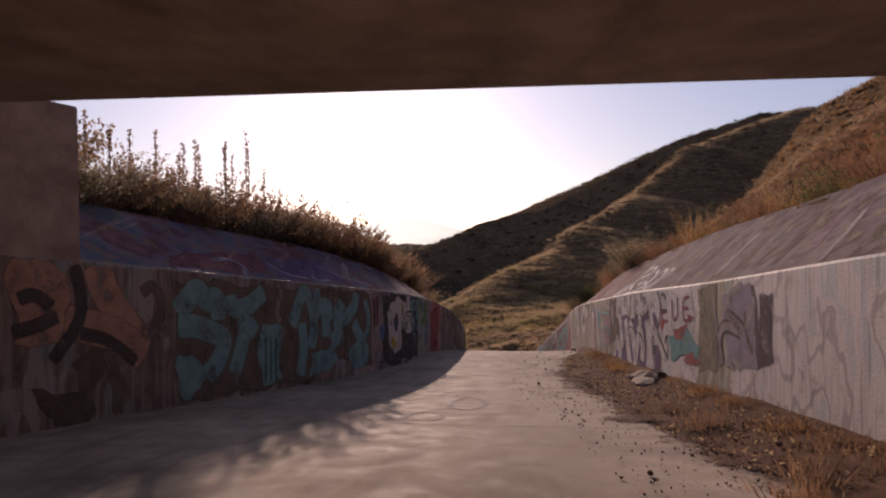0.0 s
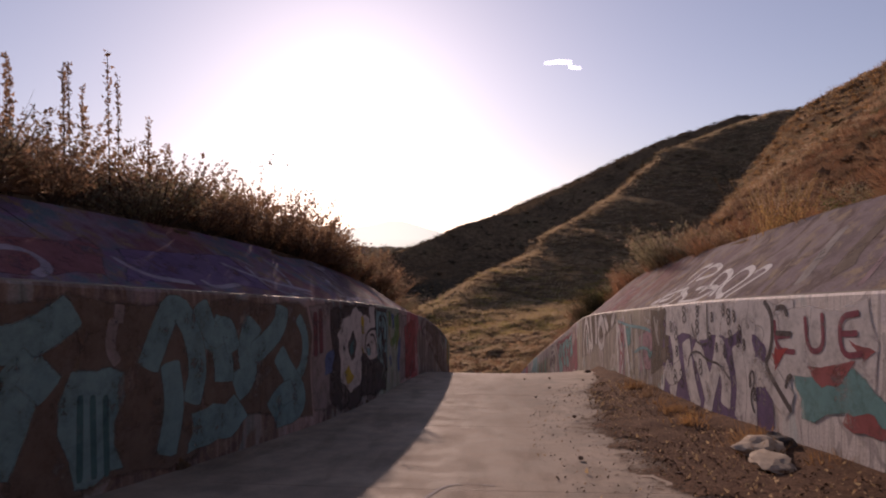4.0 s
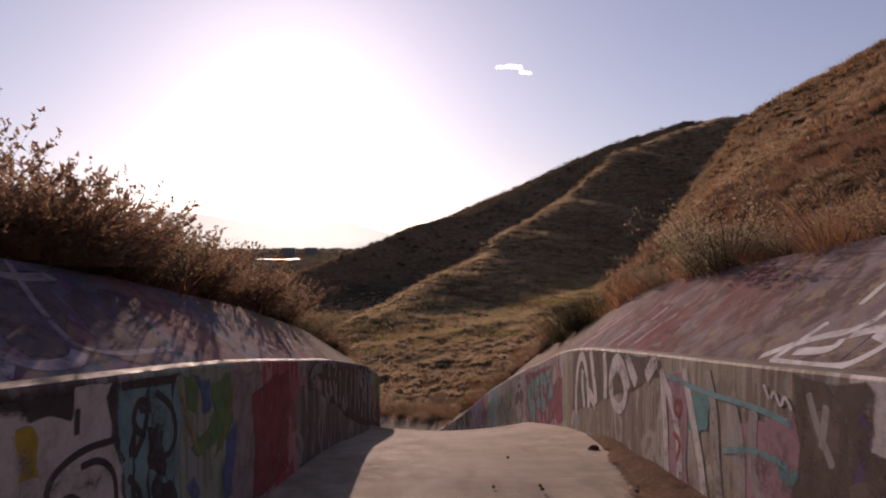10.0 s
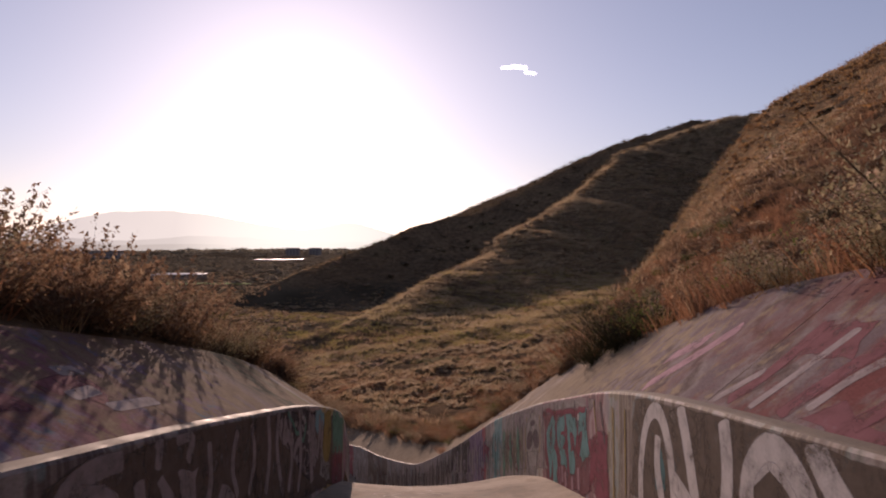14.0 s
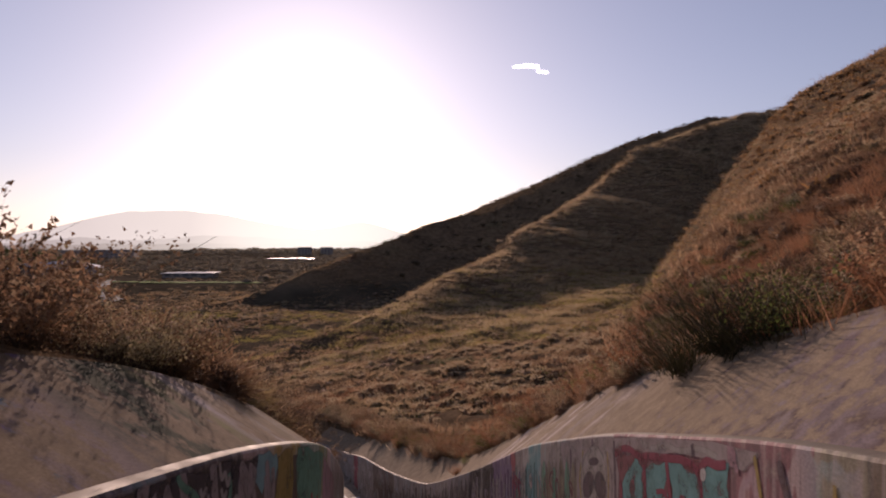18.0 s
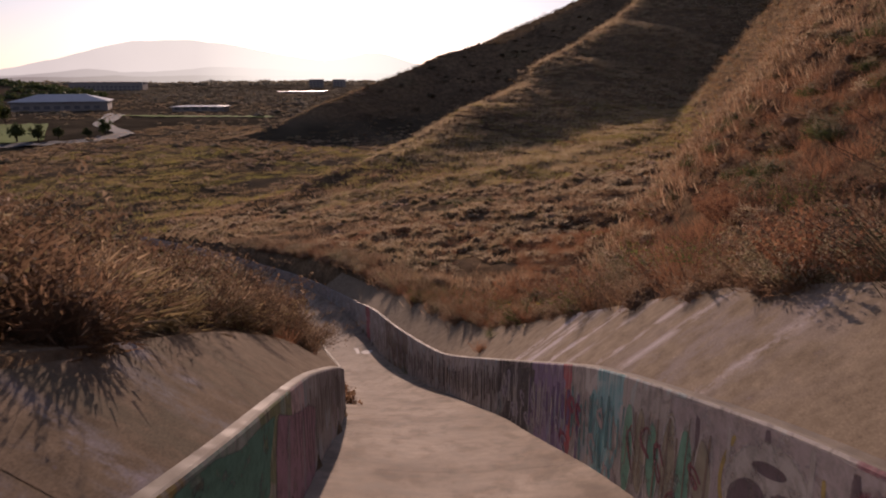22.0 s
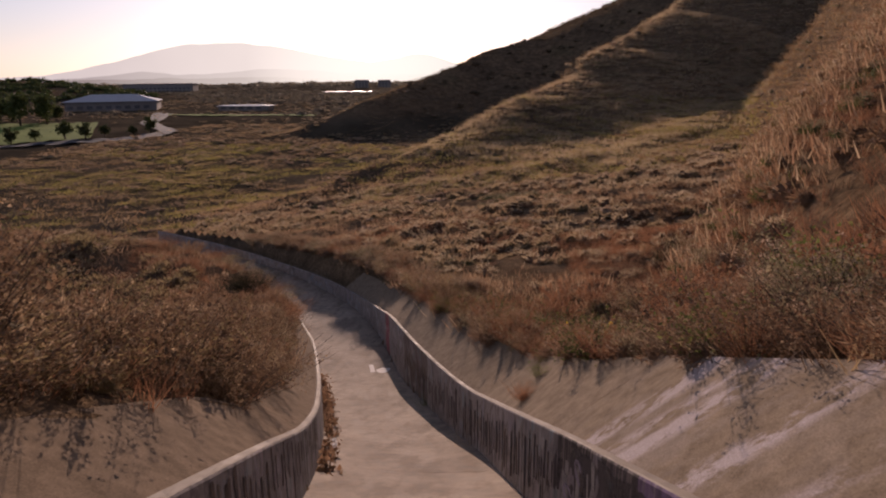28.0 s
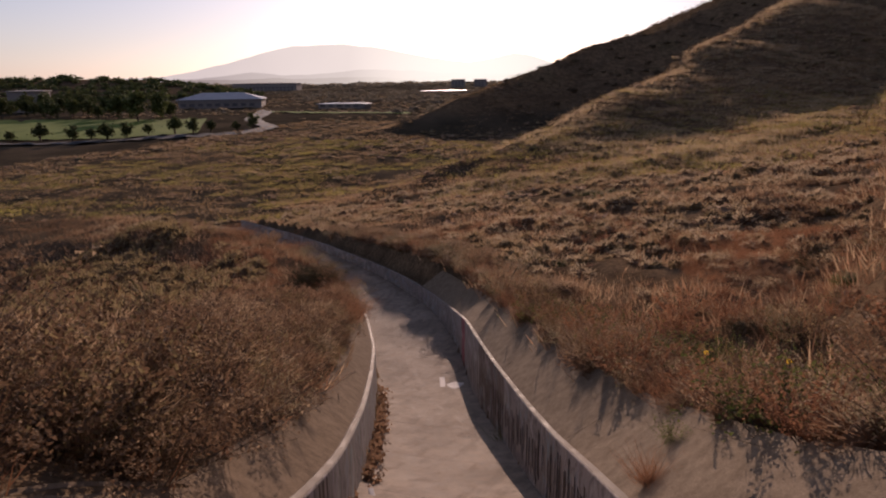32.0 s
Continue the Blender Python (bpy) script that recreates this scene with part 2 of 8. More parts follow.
def noise_node(nodes, links, coord, scale, detail=4.0, rough=0.55, stretch=None):
    n = node(nodes, "ShaderNodeTexNoise", Scale=scale, Detail=detail, Roughness=rough)
    if stretch:
        mp = nodes.new("ShaderNodeMapping")
        mp.inputs["Scale"].default_value = stretch
        links.new(coord, mp.inputs[0])
        coord = mp.outputs[0]
    links.new(coord, n.inputs["Vector"])
    return n.outputs["Fac"]


def bumped(nodes, links, bsdf, height, strength, distance):
    b = node(nodes, "ShaderNodeBump", Strength=strength, Distance=distance)
    links.new(height, b.inputs["Height"])
    links.new(b.outputs[0], bsdf.inputs["Normal"])


def plain(name, dark, light, scale=8.0, rough=0.9, spec=0.2, bump=0.3, metal=0.0, fine=6.0):
    """Two-tone mottled surface at two scales."""
    m, n, l, b = material(name, rough, spec, metal)
    co = n.new("ShaderNodeTexCoord").outputs["Object"]
    a = noise_node(n, l, co, scale)
    c = noise_node(n, l, co, scale * fine, 3)
    r = ramp(n, [(0.3, dark), (0.7, light)])
    l.new(a, r.inputs[0])
    l.new(mix(n, l, 0.35, r.outputs[0], mix(n, l, c, tuple(v * 0.55 for v in dark), tuple(min(1, v * 1.35) for v in light))), b.inputs["Base Color"])
    bumped(n, l, b, c, bump, 0.02)
    return m


def concrete(name, dark, light, stain, gloss=0.75, relief=0.2, sheen=0.12):
    m, n, l, b = material(name, gloss, sheen)
    co = n.new("ShaderNodeTexCoord").outputs["Object"]
    big = noise_node(n, l, co, 0.55, 5)
    mid = noise_node(n, l, co, 3.5, 5)
    fine = noise_node(n, l, co, 60, 3)
    drip = noise_node(n, l, co, 2.2, 4, 0.6, (1.0, 0.25, 1.0))
    r = ramp(n, [(0.32, dark), (0.5, tuple(0.5 * (x + y) for x, y in zip(dark, light))), (0.68, light)])
    l.new(big, r.inputs[0])
    s = ramp(n, [(0.5, (0, 0, 0)), (0.62, (0.55, 0.55, 0.55))])
    l.new(drip, s.inputs[0])
    c = mix(n, l, s.outputs[0], r.outputs[0], stain)
    r2 = ramp(n, [(0.35, (0.75, 0.75, 0.75)), (0.65, (1.1, 1.1, 1.1))])
    l.new(mid, r2.inputs[0])
    c = mix(n, l, 1.0, c, r2.outputs[0], "MULTIPLY")
    r3 = ramp(n, [(0.3, (0.8, 0.8, 0.8)), (0.7, (1.08, 1.08, 1.08))])
    l.new(fine, r3.inputs[0])
    l.new(mix(n, l, 0.8, c, r3.outputs[0], "MULTIPLY"), b.inputs["Base Color"])
    rr = ramp(n, [(0.35, (gloss - 0.12,) * 3), (0.7, (min(1, gloss + 0.15),) * 3)])
    l.new(mid, rr.inputs[0])
    l.new(rr.outputs[0], b.inputs["Roughness"])
    h = mix(n, l, 0.4, mid, fine)
    bumped(n, l, b, h, relief, 0.01)
    return m


def foliage(name, colours, through=0.35, rough=0.8):
    """Leaves and straw: colour varies from island to island, with light coming through."""
    m, n, l, b = material(name, rough, 0.15)
    g = n.new("ShaderNodeNewGeometry")
    step = 1.0 / max(1, len(colours) - 1)
    r = ramp(n, [(i * step, c) for i, c in enumerate(colours)])
    l.new(g.outputs["Random Per Island"], r.inputs[0])
    oi = n.new("ShaderNodeObjectInfo")
    r2 = ramp(n, [(0.0, (0.75, 0.72, 0.7)), (1.0, (1.2, 1.15, 1.05))])
    l.new(oi.outputs["Random"], r2.inputs[0])
    c = mix(n, l, 1.0, r.outputs[0], r2.outputs[0], "MULTIPLY")
    l.new(c, b.inputs["Base Color"])
    t = n.new("ShaderNodeBsdfTranslucent")
    l.new(c, t.inputs["Color"])
    mx = n.new("ShaderNodeMixShader")
    mx.inputs[0].default_value = through
    l.new(b.outputs[0], mx.inputs[1])
    l.new(t.outputs[0], mx.inputs[2])
    l.new(mx.outputs[0], n["Material Output"].inputs[0])
    return m


def painted_wall(name, blocks, length):
    """Concrete under many coats of spray paint: colour blocks along the wall, drips, scrawl and bare patches. The u axis runs along the wall in metres."""
    m, n, l, b = material(name, 0.7, 0.15)
    uv = n.new("ShaderNodeUVMap").outputs[0]
    sep = n.new("ShaderNodeSeparateXYZ")
    l.new(uv, sep.inputs[0])
    wob = noise_node(n, l, uv, 1.6, 4, 0.6, (1, 0.6, 1))
    add = n.new("ShaderNodeMath")
    add.operation = "MULTIPLY_ADD"
    l.new(wob, add.inputs[0])
    add.inputs[1].default_value = 1.5
    l.new(sep.outputs[0], add.inputs[2])
    div = n.new("ShaderNodeMath")
    div.operation = "DIVIDE"
    l.new(add.outputs[0], div.inputs[0])
    div.inputs[1].default_value = length
    block = ramp(n, [((u + 0.75) / length, c) for u, c in blocks], True)
    l.new(div.outputs[0], block.inputs[0])
    # scrawl in paler and darker paint
    shapes = noise_node(n, l, uv, 1.9, 2.5, 0.5, (1, 0.55, 1))
    pale = ramp(n, [(0.535, (0, 0, 0)), (0.55, (1, 1, 1)), (0.62, (1, 1, 1)), (0.635, (0, 0, 0))])
    l.new(shapes, pale.inputs[0])
    dark = ramp(n, [(0.44, (0, 0, 0)), (0.452, (1, 1, 1)), (0.485, (1, 1, 1)), (0.497, (0, 0, 0))])
    l.new(shapes, dark.inputs[0])
    tint = noise_node(n, l, uv, 0.5, 2)
    pale_col = ramp(n, [(0.35, (0.42, 0.36, 0.40)), (0.47, (0.50, 0.47, 0.44)), (0.55, (0.18, 0.33, 0.36)), (0.66, (0.30, 0.25, 0.33))])
    l.new(tint, pale_col.inputs[0])
    c = mix(n, l, mix(n, l, 0.35, (0, 0, 0), pale.outputs[0]), block.outputs[0], pale_col.outputs[0])
    c = mix(n, l, mix(n, l, 0.4, (0, 0, 0), dark.outputs[0]), c, (0.05, 0.04, 0.05))
    # drips
    drips = noise_node(n, l, uv, 7.0, 3, 0.5, (2.2, 0.12, 1))
    dr = ramp(n, [(0.5, (0, 0, 0)), (0.6, (0.45, 0.45, 0.45))])
    l.new(drips, dr.inputs[0])
    c = mix(n, l, dr.outputs[0], c, (0.30, 0.25, 0.24))
    dk = ramp(n, [(0.36, (0.4, 0.4, 0.4)), (0.46, (0, 0, 0))])
    l.new(drips, dk.inputs[0])
    c = mix(n, l, dk.outputs[0], c, (0.06, 0.05, 0.05))
    # bare, worn concrete
    worn = noise_node(n, l, uv, 3.3, 6, 0.7)
    wr = ramp(n, [(0.55, (0, 0, 0)), (0.68, (0.7, 0.7, 0.7))])
    l.new(worn, wr.inputs[0])
    c = mix(n, l, wr.outputs[0], c, (0.26, 0.225, 0.19))
    fine = noise_node(n, l, uv, 45, 3)
    fr = ramp(n, [(0.3, (0.95, 0.95, 0.95)), (0.7, (1.4, 1.4, 1.4))])
    l.new(fine, fr.inputs[0])
    l.new(mix(n, l, 1.0, c, fr.outputs[0], "MULTIPLY"), b.inputs["Base Color"])
    bumped(n, l, b, mix(n, l, 0.5, worn, fine), 0.35, 0.012)
    return m


def spray(name, colour, worn=0.5, rough=0.92):
    """A coat of spray paint, thin and patchy."""
    # colours lifted slightly: lens veil over the dark tones is mixed in
    colour = tuple(v * 1.08 + 0.012 for v in colour)
    m, n, l, b = material(name, rough, 0.05)
    co = n.new("ShaderNodeTexCoord").outputs["Object"]
    a = noise_node(n, l, co, 5.0, 6, 0.7)
    f = noise_node(n, l, co, 40, 3)
    r = ramp(n, [(0.3, tuple(v * 0.7 for v in colour)), (0.6, colour), (0.75, tuple(v * (1 - worn) + 0.24 * worn for v in colour))])
    clear = n.new("ShaderNodeBsdfTransparent")
    mx = n.new("ShaderNodeMixShader")
    # the coat thins out in a mist of droplets towards the rim of a stroke
    rim = n.new("ShaderNodeSeparateXYZ")
    l.new(n.new("ShaderNodeUVMap").outputs[0], rim.inputs[0])
    mist = n.new("ShaderNodeMath")
    mist.operation = "MULTIPLY_ADD"
    l.new(noise_node(n, l, co, 26, 4, 0.7), mist.inputs[0])
    mist.inputs[1].default_value = 0.7
    l.new(rim.outputs[1], mist.inputs[2])
    dense = ramp(n, [(0.34, (1, 1, 1)), (0.78, (0, 0, 0))])
    l.new(mist.outputs[0], dense.inputs[0])
    gone = ramp(n, [(0.46, (0.05, 0.05, 0.05)), (0.56, (0.30, 0.30, 0.30)), (0.66, (0.85, 0.85, 0.85))])
    l.new(noise_node(n, l, co, 3.2, 8, 0.75), gone.inputs[0])
    l.new(mix(n, l, 1.0, gone.outputs[0], dense.outputs[0], "LIGHTEN"), mx.inputs[0])
    l.new(b.outputs[0], mx.inputs[1])
    l.new(clear.outputs[0], mx.inputs[2])
    l.new(mx.outputs[0], n["Material Output"].inputs[0])
    l.new(a, r.inputs[0])
    l.new(mix(n, l, 0.25, r.outputs[0], mix(n, l, f, tuple(v * 0.6 for v in colour), colour)), b.inputs["Base Color"])
    return m


MAT = {
    "floor": concrete("floor concrete", (0.235, 0.188, 0.145), (0.37, 0.303, 0.238), (0.165, 0.126, 0.093), 0.85, 0.32, 0.08),
    "apron": concrete("apron concrete", (0.10, 0.085, 0.08), (0.165, 0.14, 0.135), (0.135, 0.085, 0.12), 0.85, 0.1),
    "cap": concrete("coping concrete", (0.14, 0.115, 0.088), (0.22, 0.18, 0.14), (0.11, 0.085, 0.065), 0.7),
    "bridge": concrete("bridge concrete", (0.30, 0.235, 0.20), (0.40, 0.32, 0.275), (0.22, 0.16, 0.135), 0.9),
    "dirt": plain("loose dirt", (0.07, 0.042, 0.029), (0.15, 0.092, 0.062), 2.5, 1.0, 0.1, 0.6),
    "dry": foliage("dry grass", [(0.36, 0.23, 0.09), (0.50, 0.33, 0.14), (0.30, 0.18, 0.075), (0.43, 0.30, 0.15), (0.27, 0.21, 0.09)], 0.5),
    "golden": foliage("golden grass", [(0.276, 0.152, 0.0625), (0.36, 0.208, 0.092), (0.218, 0.121, 0.0575), (0.318, 0.194, 0.095), (0.20, 0.126, 0.063)], 0.5),
    "straw": foliage("pale straw", [(0.515, 0.403, 0.246), (0.414, 0.302, 0.174), (0.582, 0.459, 0.302)], 0.5),
    "rust": foliage("rust brush", [(0.26, 0.16, 0.10), (0.34, 0.215, 0.14), (0.21, 0.135, 0.085), (0.31, 0.21, 0.14)], 0.52),
    "russet": foliage("russet brush", [(0.29, 0.145, 0.082), (0.36, 0.19, 0.11), (0.23, 0.115, 0.07), (0.33, 0.185, 0.115)], 0.5),
    # brightened straw: sun-caught bands of grass are put into this colour
    "silver": foliage("bleached grass with sunlight in its colour", [(0.58, 0.47, 0.31), (0.50, 0.39, 0.25), (0.64, 0.54, 0.39)], 0.62),
    "olive": foliage("dusty olive brush", [(0.22, 0.175, 0.095), (0.29, 0.225, 0.125), (0.17, 0.14, 0.075), (0.33, 0.255, 0.15)], 0.5),
    "sage": foliage("sage leaves", [(0.264, 0.234, 0.144), (0.36, 0.306, 0.198), (0.204, 0.192, 0.108), (0.432, 0.36, 0.246)], 0.45),
    "green": foliage("green leaves", [(0.08, 0.11, 0.03), (0.13, 0.155, 0.05), (0.17, 0.17, 0.065)], 0.48),
    "bloom": foliage("buckwheat bloom", [(0.506, 0.38, 0.276), (0.391, 0.265, 0.184), (0.598, 0.483, 0.38), (0.31, 0.196, 0.138)], 0.42),
    "mauve": foliage("sun-bleached scrub", [(0.348, 0.258, 0.174), (0.432, 0.324, 0.216), (0.276, 0.204, 0.138), (0.504, 0.384, 0.264)], 0.5),
    "umber": foliage("umber brush", [(0.17, 0.11, 0.07), (0.23, 0.15, 0.095), (0.13, 0.085, 0.055), (0.26, 0.18, 0.12)], 0.45),
    "meadow": foliage("meadow grass", [(0.325, 0.3, 0.0938), (0.4, 0.338, 0.112), (0.275, 0.275, 0.075), (0.438, 0.35, 0.138)], 0.55),
    # the shaded face of the far ridge is darkened into these colours
    "shade": foliage("far ridge scrub darkened as in shade", [(0.10, 0.078, 0.052), (0.13, 0.10, 0.066)], 0.3),
    "twig": plain("twigs", (0.05, 0.035, 0.025), (0.11, 0.08, 0.055), 10, 0.9),
    "dark": foliage("dark leaves", [(0.045, 0.045, 0.022), (0.065, 0.06, 0.03), (0.035, 0.038, 0.02)], 0.2),
    "yellow": foliage("sunflower petals", [(0.75, 0.50, 0.03), (0.80, 0.56, 0.06)], 0.4),
    "tree": foliage("tree leaves", [(0.0525, 0.075, 0.03), (0.075, 0.0975, 0.0375), (0.105, 0.112, 0.045)], 0.25),
    # far trees: distance haze is mixed into these leaf colours
    "hazed": foliage("far leaves with haze in the colour", [(0.17, 0.15, 0.11), (0.22, 0.195, 0.15), (0.26, 0.23, 0.18)], 0.4),
    "lawn": plain("mown lawn", (0.10, 0.15, 0.03), (0.16, 0.21, 0.05), 0.05, 1.0, 0.05, 0.1),
    "asphalt": plain("asphalt", (0.045, 0.045, 0.047), (0.075, 0.073, 0.072), 0.6, 0.85, 0.3, 0.1),
    "roof": plain("metal roof", (0.26, 0.26, 0.28), (0.34, 0.34, 0.36), 0.2, 0.45, 0.5, 0.05, 0.3),
    "stucco": plain("stucco", (0.22, 0.20, 0.19), (0.29, 0.26, 0.245), 0.3, 0.9, 0.2, 0.05),
    "glass": plain("dark window band", (0.10, 0.10, 0.105), (0.14, 0.14, 0.15), 1.0, 0.2, 0.6, 0.0),
    "wood": plain("weathered post", (0.09, 0.06, 0.04), (0.17, 0.12, 0.085), 6, 0.9),
    "cloth": plain("faded cloth", (0.32, 0.255, 0.19), (0.46, 0.375, 0.285), 6, 0.95),
    "cloth_dark": plain("dark cloth", (0.05, 0.045, 0.045), (0.10, 0.09, 0.085), 6, 0.95),
    "puddle": plain("pale crust", (0.58, 0.54, 0.50), (0.75, 0.71, 0.66), 5, 0.85, 0.1),
}


def ground_material():
    m, n, l, b = material("ground", 1.0, 0.0)
    co = n.new("ShaderNodeTexCoord").outputs["Object"]
    big = noise_node(n, l, co, 0.035, 6, 0.6)
    mid = noise_node(n, l, co, 0.45, 6, 0.65)
    fine = noise_node(n, l, co, 5.0, 5, 0.7)
    r = ramp(n, [(0.34, (0.12, 0.085, 0.055)), (0.46, (0.155, 0.11, 0.07)), (0.56, (0.195, 0.135, 0.082)), (0.68, (0.15, 0.118, 0.068))])
    l.new(big, r.inputs[0])
    r2 = ramp(n, [(0.35, (0.6, 0.57, 0.55)), (0.5, (0.95, 0.93, 0.9)), (0.66, (1.25, 1.2, 1.15))])
    l.new(mid, r2.inputs[0])
    r3 = ramp(n, [(0.3, (0.5, 0.5, 0.5)), (0.7, (1.3, 1.3, 1.3))])
    l.new(fine, r3.inputs[0])
    c = mix(n, l, 1.0, r.outputs[0], r2.outputs[0], "MULTIPLY")
    # the valley floor lies under low olive growth
    sep = n.new("ShaderNodeSeparateXYZ")
    l.new(co, sep.inputs[0])
    low = n.new("ShaderNodeMapRange")
    low.inputs["From Min"].default_value, low.inputs["From Max"].default_value = -17.0, -21.0
    l.new(sep.outputs[2], low.inputs["Value"])
    olive = ramp(n, [(0.38, (0.06, 0.049, 0.034)), (0.5, (0.085, 0.068, 0.046)), (0.62, (0.12, 0.092, 0.062))])
    l.new(big, olive.inputs[0])
    c = mix(n, l, low.outputs[0], c, olive.outputs[0])
    l.new(mix(n, l, 1.0, c, r3.outputs[0], "MULTIPLY"), b.inputs["Base Color"])
    bumped(n, l, b, mix(n, l, 0.35, mid, fine), 0.9, 0.35)
    return m


MAT["ground"] = ground_material()


def painted_apron(name, paints, bare_dark, bare_light, y_from, y_to, smears):
    """Concrete slope under old overlapping paint, which thins out along the channel."""
    m, n, l, b = material(name, 0.95, 0.04)
    co = n.new("ShaderNodeTexCoord").outputs["Object"]
    sep = n.new("ShaderNodeSeparateXYZ")
    l.new(co, sep.inputs[0])
    big = noise_node(n, l, co, 0.9, 4, 0.6)
    mid = noise_node(n, l, co, 4.0, 6, 0.7)
    fine = noise_node(n, l, co, 55, 3)
    step = 0.4 / len(paints)
    pr = ramp(n, [(0.3 + i * step, c) for i, c in enumerate(paints)])
    l.new(big, pr.inputs[0])
    br = ramp(n, [(0.35, bare_dark), (0.65, bare_light)])
    l.new(mid, br.inputs[0])
    rng_ = n.new("ShaderNodeMapRange")
    rng_.inputs["From Min"].default_value, rng_.inputs["From Max"].default_value = y_from, y_to
    rng_.inputs["To Min"].default_value, rng_.inputs["To Max"].default_value = 0.62, 0.30
    l.new(sep.outputs[1], rng_.inputs["Value"])
    less = n.new("ShaderNodeMath")
    less.operation = "SUBTRACT"
    l.new(rng_.outputs[0], less.inputs[0])
    l.new(mid, less.inputs[1])
    sh = ramp(n, [(0.0, (0, 0, 0)), (0.10, (1, 1, 1))])
    l.new(less.outputs[0], sh.inputs[0])
    c = mix(n, l, sh.outputs[0], br.outputs[0], pr.outputs[0])
    # pale smears that run down the slope
    streak = noise_node(n, l, co, 1.5, 8, 0.74, (0.7, 1.0, 0.7))
    for at, half, thick, col in smears:
        near = n.new("ShaderNodeMapRange")
        near.inputs["From Min"].default_value, near.inputs["From Max"].default_value = 0.0, half
        near.inputs["To Min"].default_value, near.inputs["To Max"].default_value = thick, 0.0
        gap = n.new("ShaderNodeMath")
        gap.operation = "SUBTRACT"
        l.new(sep.outputs[1], gap.inputs[0])
        gap.inputs[1].default_value = at
        away = n.new("ShaderNodeMath")
        away.operation = "ABSOLUTE"
        l.new(gap.outputs[0], away.inputs[0])
        l.new(away.outputs[0], near.inputs["Value"])
        sr = ramp(n, [(0.46, (0, 0, 0)), (0.56, (1, 1, 1))])
        l.new(streak, sr.inputs[0])
        c = mix(n, l, mix(n, l, 1.0, sr.outputs[0], near.outputs[0], "MULTIPLY"), c, col)
    fr = ramp(n, [(0.3, (0.7, 0.7, 0.7)), (0.7, (1.15, 1.15, 1.15))])
    l.new(fine, fr.inputs[0])
    l.new(mix(n, l, 1.0, c, fr.outputs[0], "MULTIPLY"), b.inputs["Base Color"])
    bumped(n, l, b, mid, 0.12, 0.01)
    return m


MAT["apron_left"] = painted_apron("left apron paint", [(0.101, 0.081, 0.115), (0.162, 0.101, 0.189), (0.0878, 0.135, 0.169), (0.203, 0.149, 0.196), (0.135, 0.0675, 0.0878), (0.23, 0.115, 0.128)], (0.14, 0.102, 0.068), (0.225, 0.165, 0.112), 19, 29, [(30.5, 4.5, 0.75, (0.135, 0.115, 0.08)), (25.5, 4.0, 0.7, (0.20, 0.155, 0.165)), (26.8, 1.3, 2.0, (0.04, 0.046, 0.032)), (27.9, 0.5, 1.0, (0.15, 0.145, 0.06)), (28.4, 0.3, 1.2, (0.27, 0.235, 0.24)), (29.2, 0.35, 1.2, (0.27, 0.235, 0.24)), (30.5, 0.3, 1.0, (0.25, 0.22, 0.215)), (31.1, 0.3, 1.2, (0.27, 0.235, 0.23)), (21.0, 3.5, 0.6, (0.15, 0.05, 0.06)), (12.0, 5.0, 0.4, (0.14, 0.05, 0.06))])
MAT["apron_right"] = painted_apron("right apron paint", [(0.14, 0.11, 0.11), (0.20, 0.16, 0.165), (0.11, 0.08, 0.072), (0.23, 0.19, 0.185), (0.16, 0.12, 0.125)], (0.165, 0.125, 0.085), (0.265, 0.205, 0.145), 24, 33, [(38.5, 3.0, 0.4, (0.31, 0.265, 0.235)), (33.0, 2.6, 0.6, (0.24, 0.20, 0.19)), (39.55, 0.3, 2.2, (0.40, 0.345, 0.33)), (38.9, 0.18, 1.2, (0.40, 0.345, 0.33)), (38.5, 0.26, 2.0, (0.40, 0.345, 0.33)), (37.25, 0.26, 1.8, (0.40, 0.345, 0.33)), (36.2, 0.2, 0.8, (0.40, 0.345, 0.33)), (34.95, 0.22, 1.2, (0.40, 0.345, 0.33)), (34.1, 0.2, 1.0, (0.40, 0.345, 0.33)), (32.05, 0.22, 0.8, (0.40, 0.345, 0.33)), (21.0, 4.2, 1.0, (0.17, 0.062, 0.058)), (11.5, 4.0, 0.5, (0.17, 0.14, 0.14))])


# ---- mesh helpers ----
def mesh_of(name, verts, faces, mats, uvs=None, smooth=False, slots=None):
    me = bpy.data.meshes.new(name)
    me.from_pydata(verts if isinstance(verts, list) else verts.tolist(), [], faces if isinstance(faces, list) else faces.tolist())
    for mt in mats if isinstance(mats, (list, tuple)) else [mats]:
        me.materials.append(mt)
    if uvs is not None:
        layer = me.uv_layers.new(name="UVMap")
        idx = np.zeros(len(me.loops), np.int32)
        me.loops.foreach_get("vertex_index", idx)
        layer.data.foreach_set("uv", np.asarray(uvs, np.float32)[idx].ravel())
    if slots is not None:
        me.polygons.foreach_set("material_index", np.asarray(slots, np.int32))
    if smooth:
        me.polygons.foreach_set("use_smooth", np.ones(len(me.polygons), bool))
    me.update()
    return me


def part(name, me, parent, label=""):
    ob = new(name, me)
    ob.parent = parent
    return tagged(ob, label)


def thing(name, me, label, category, group="", kind="", at=None):
    ob = new(name, me)
    if at is not None:
        ob.matrix_world = at
    return tagged(ob, label, category, group, kind)


def strip(rows):
    """Quads between rows of equally many points."""
    n, k = len(rows), len(rows[0])
    verts = [tuple(p) for r in rows for p in r]
    faces = [(i * k + j, (i + 1) * k + j, (i + 1) * k + j + 1, i * k + j + 1) for i in range(n - 1) for j in range(k - 1)]
    return verts, faces


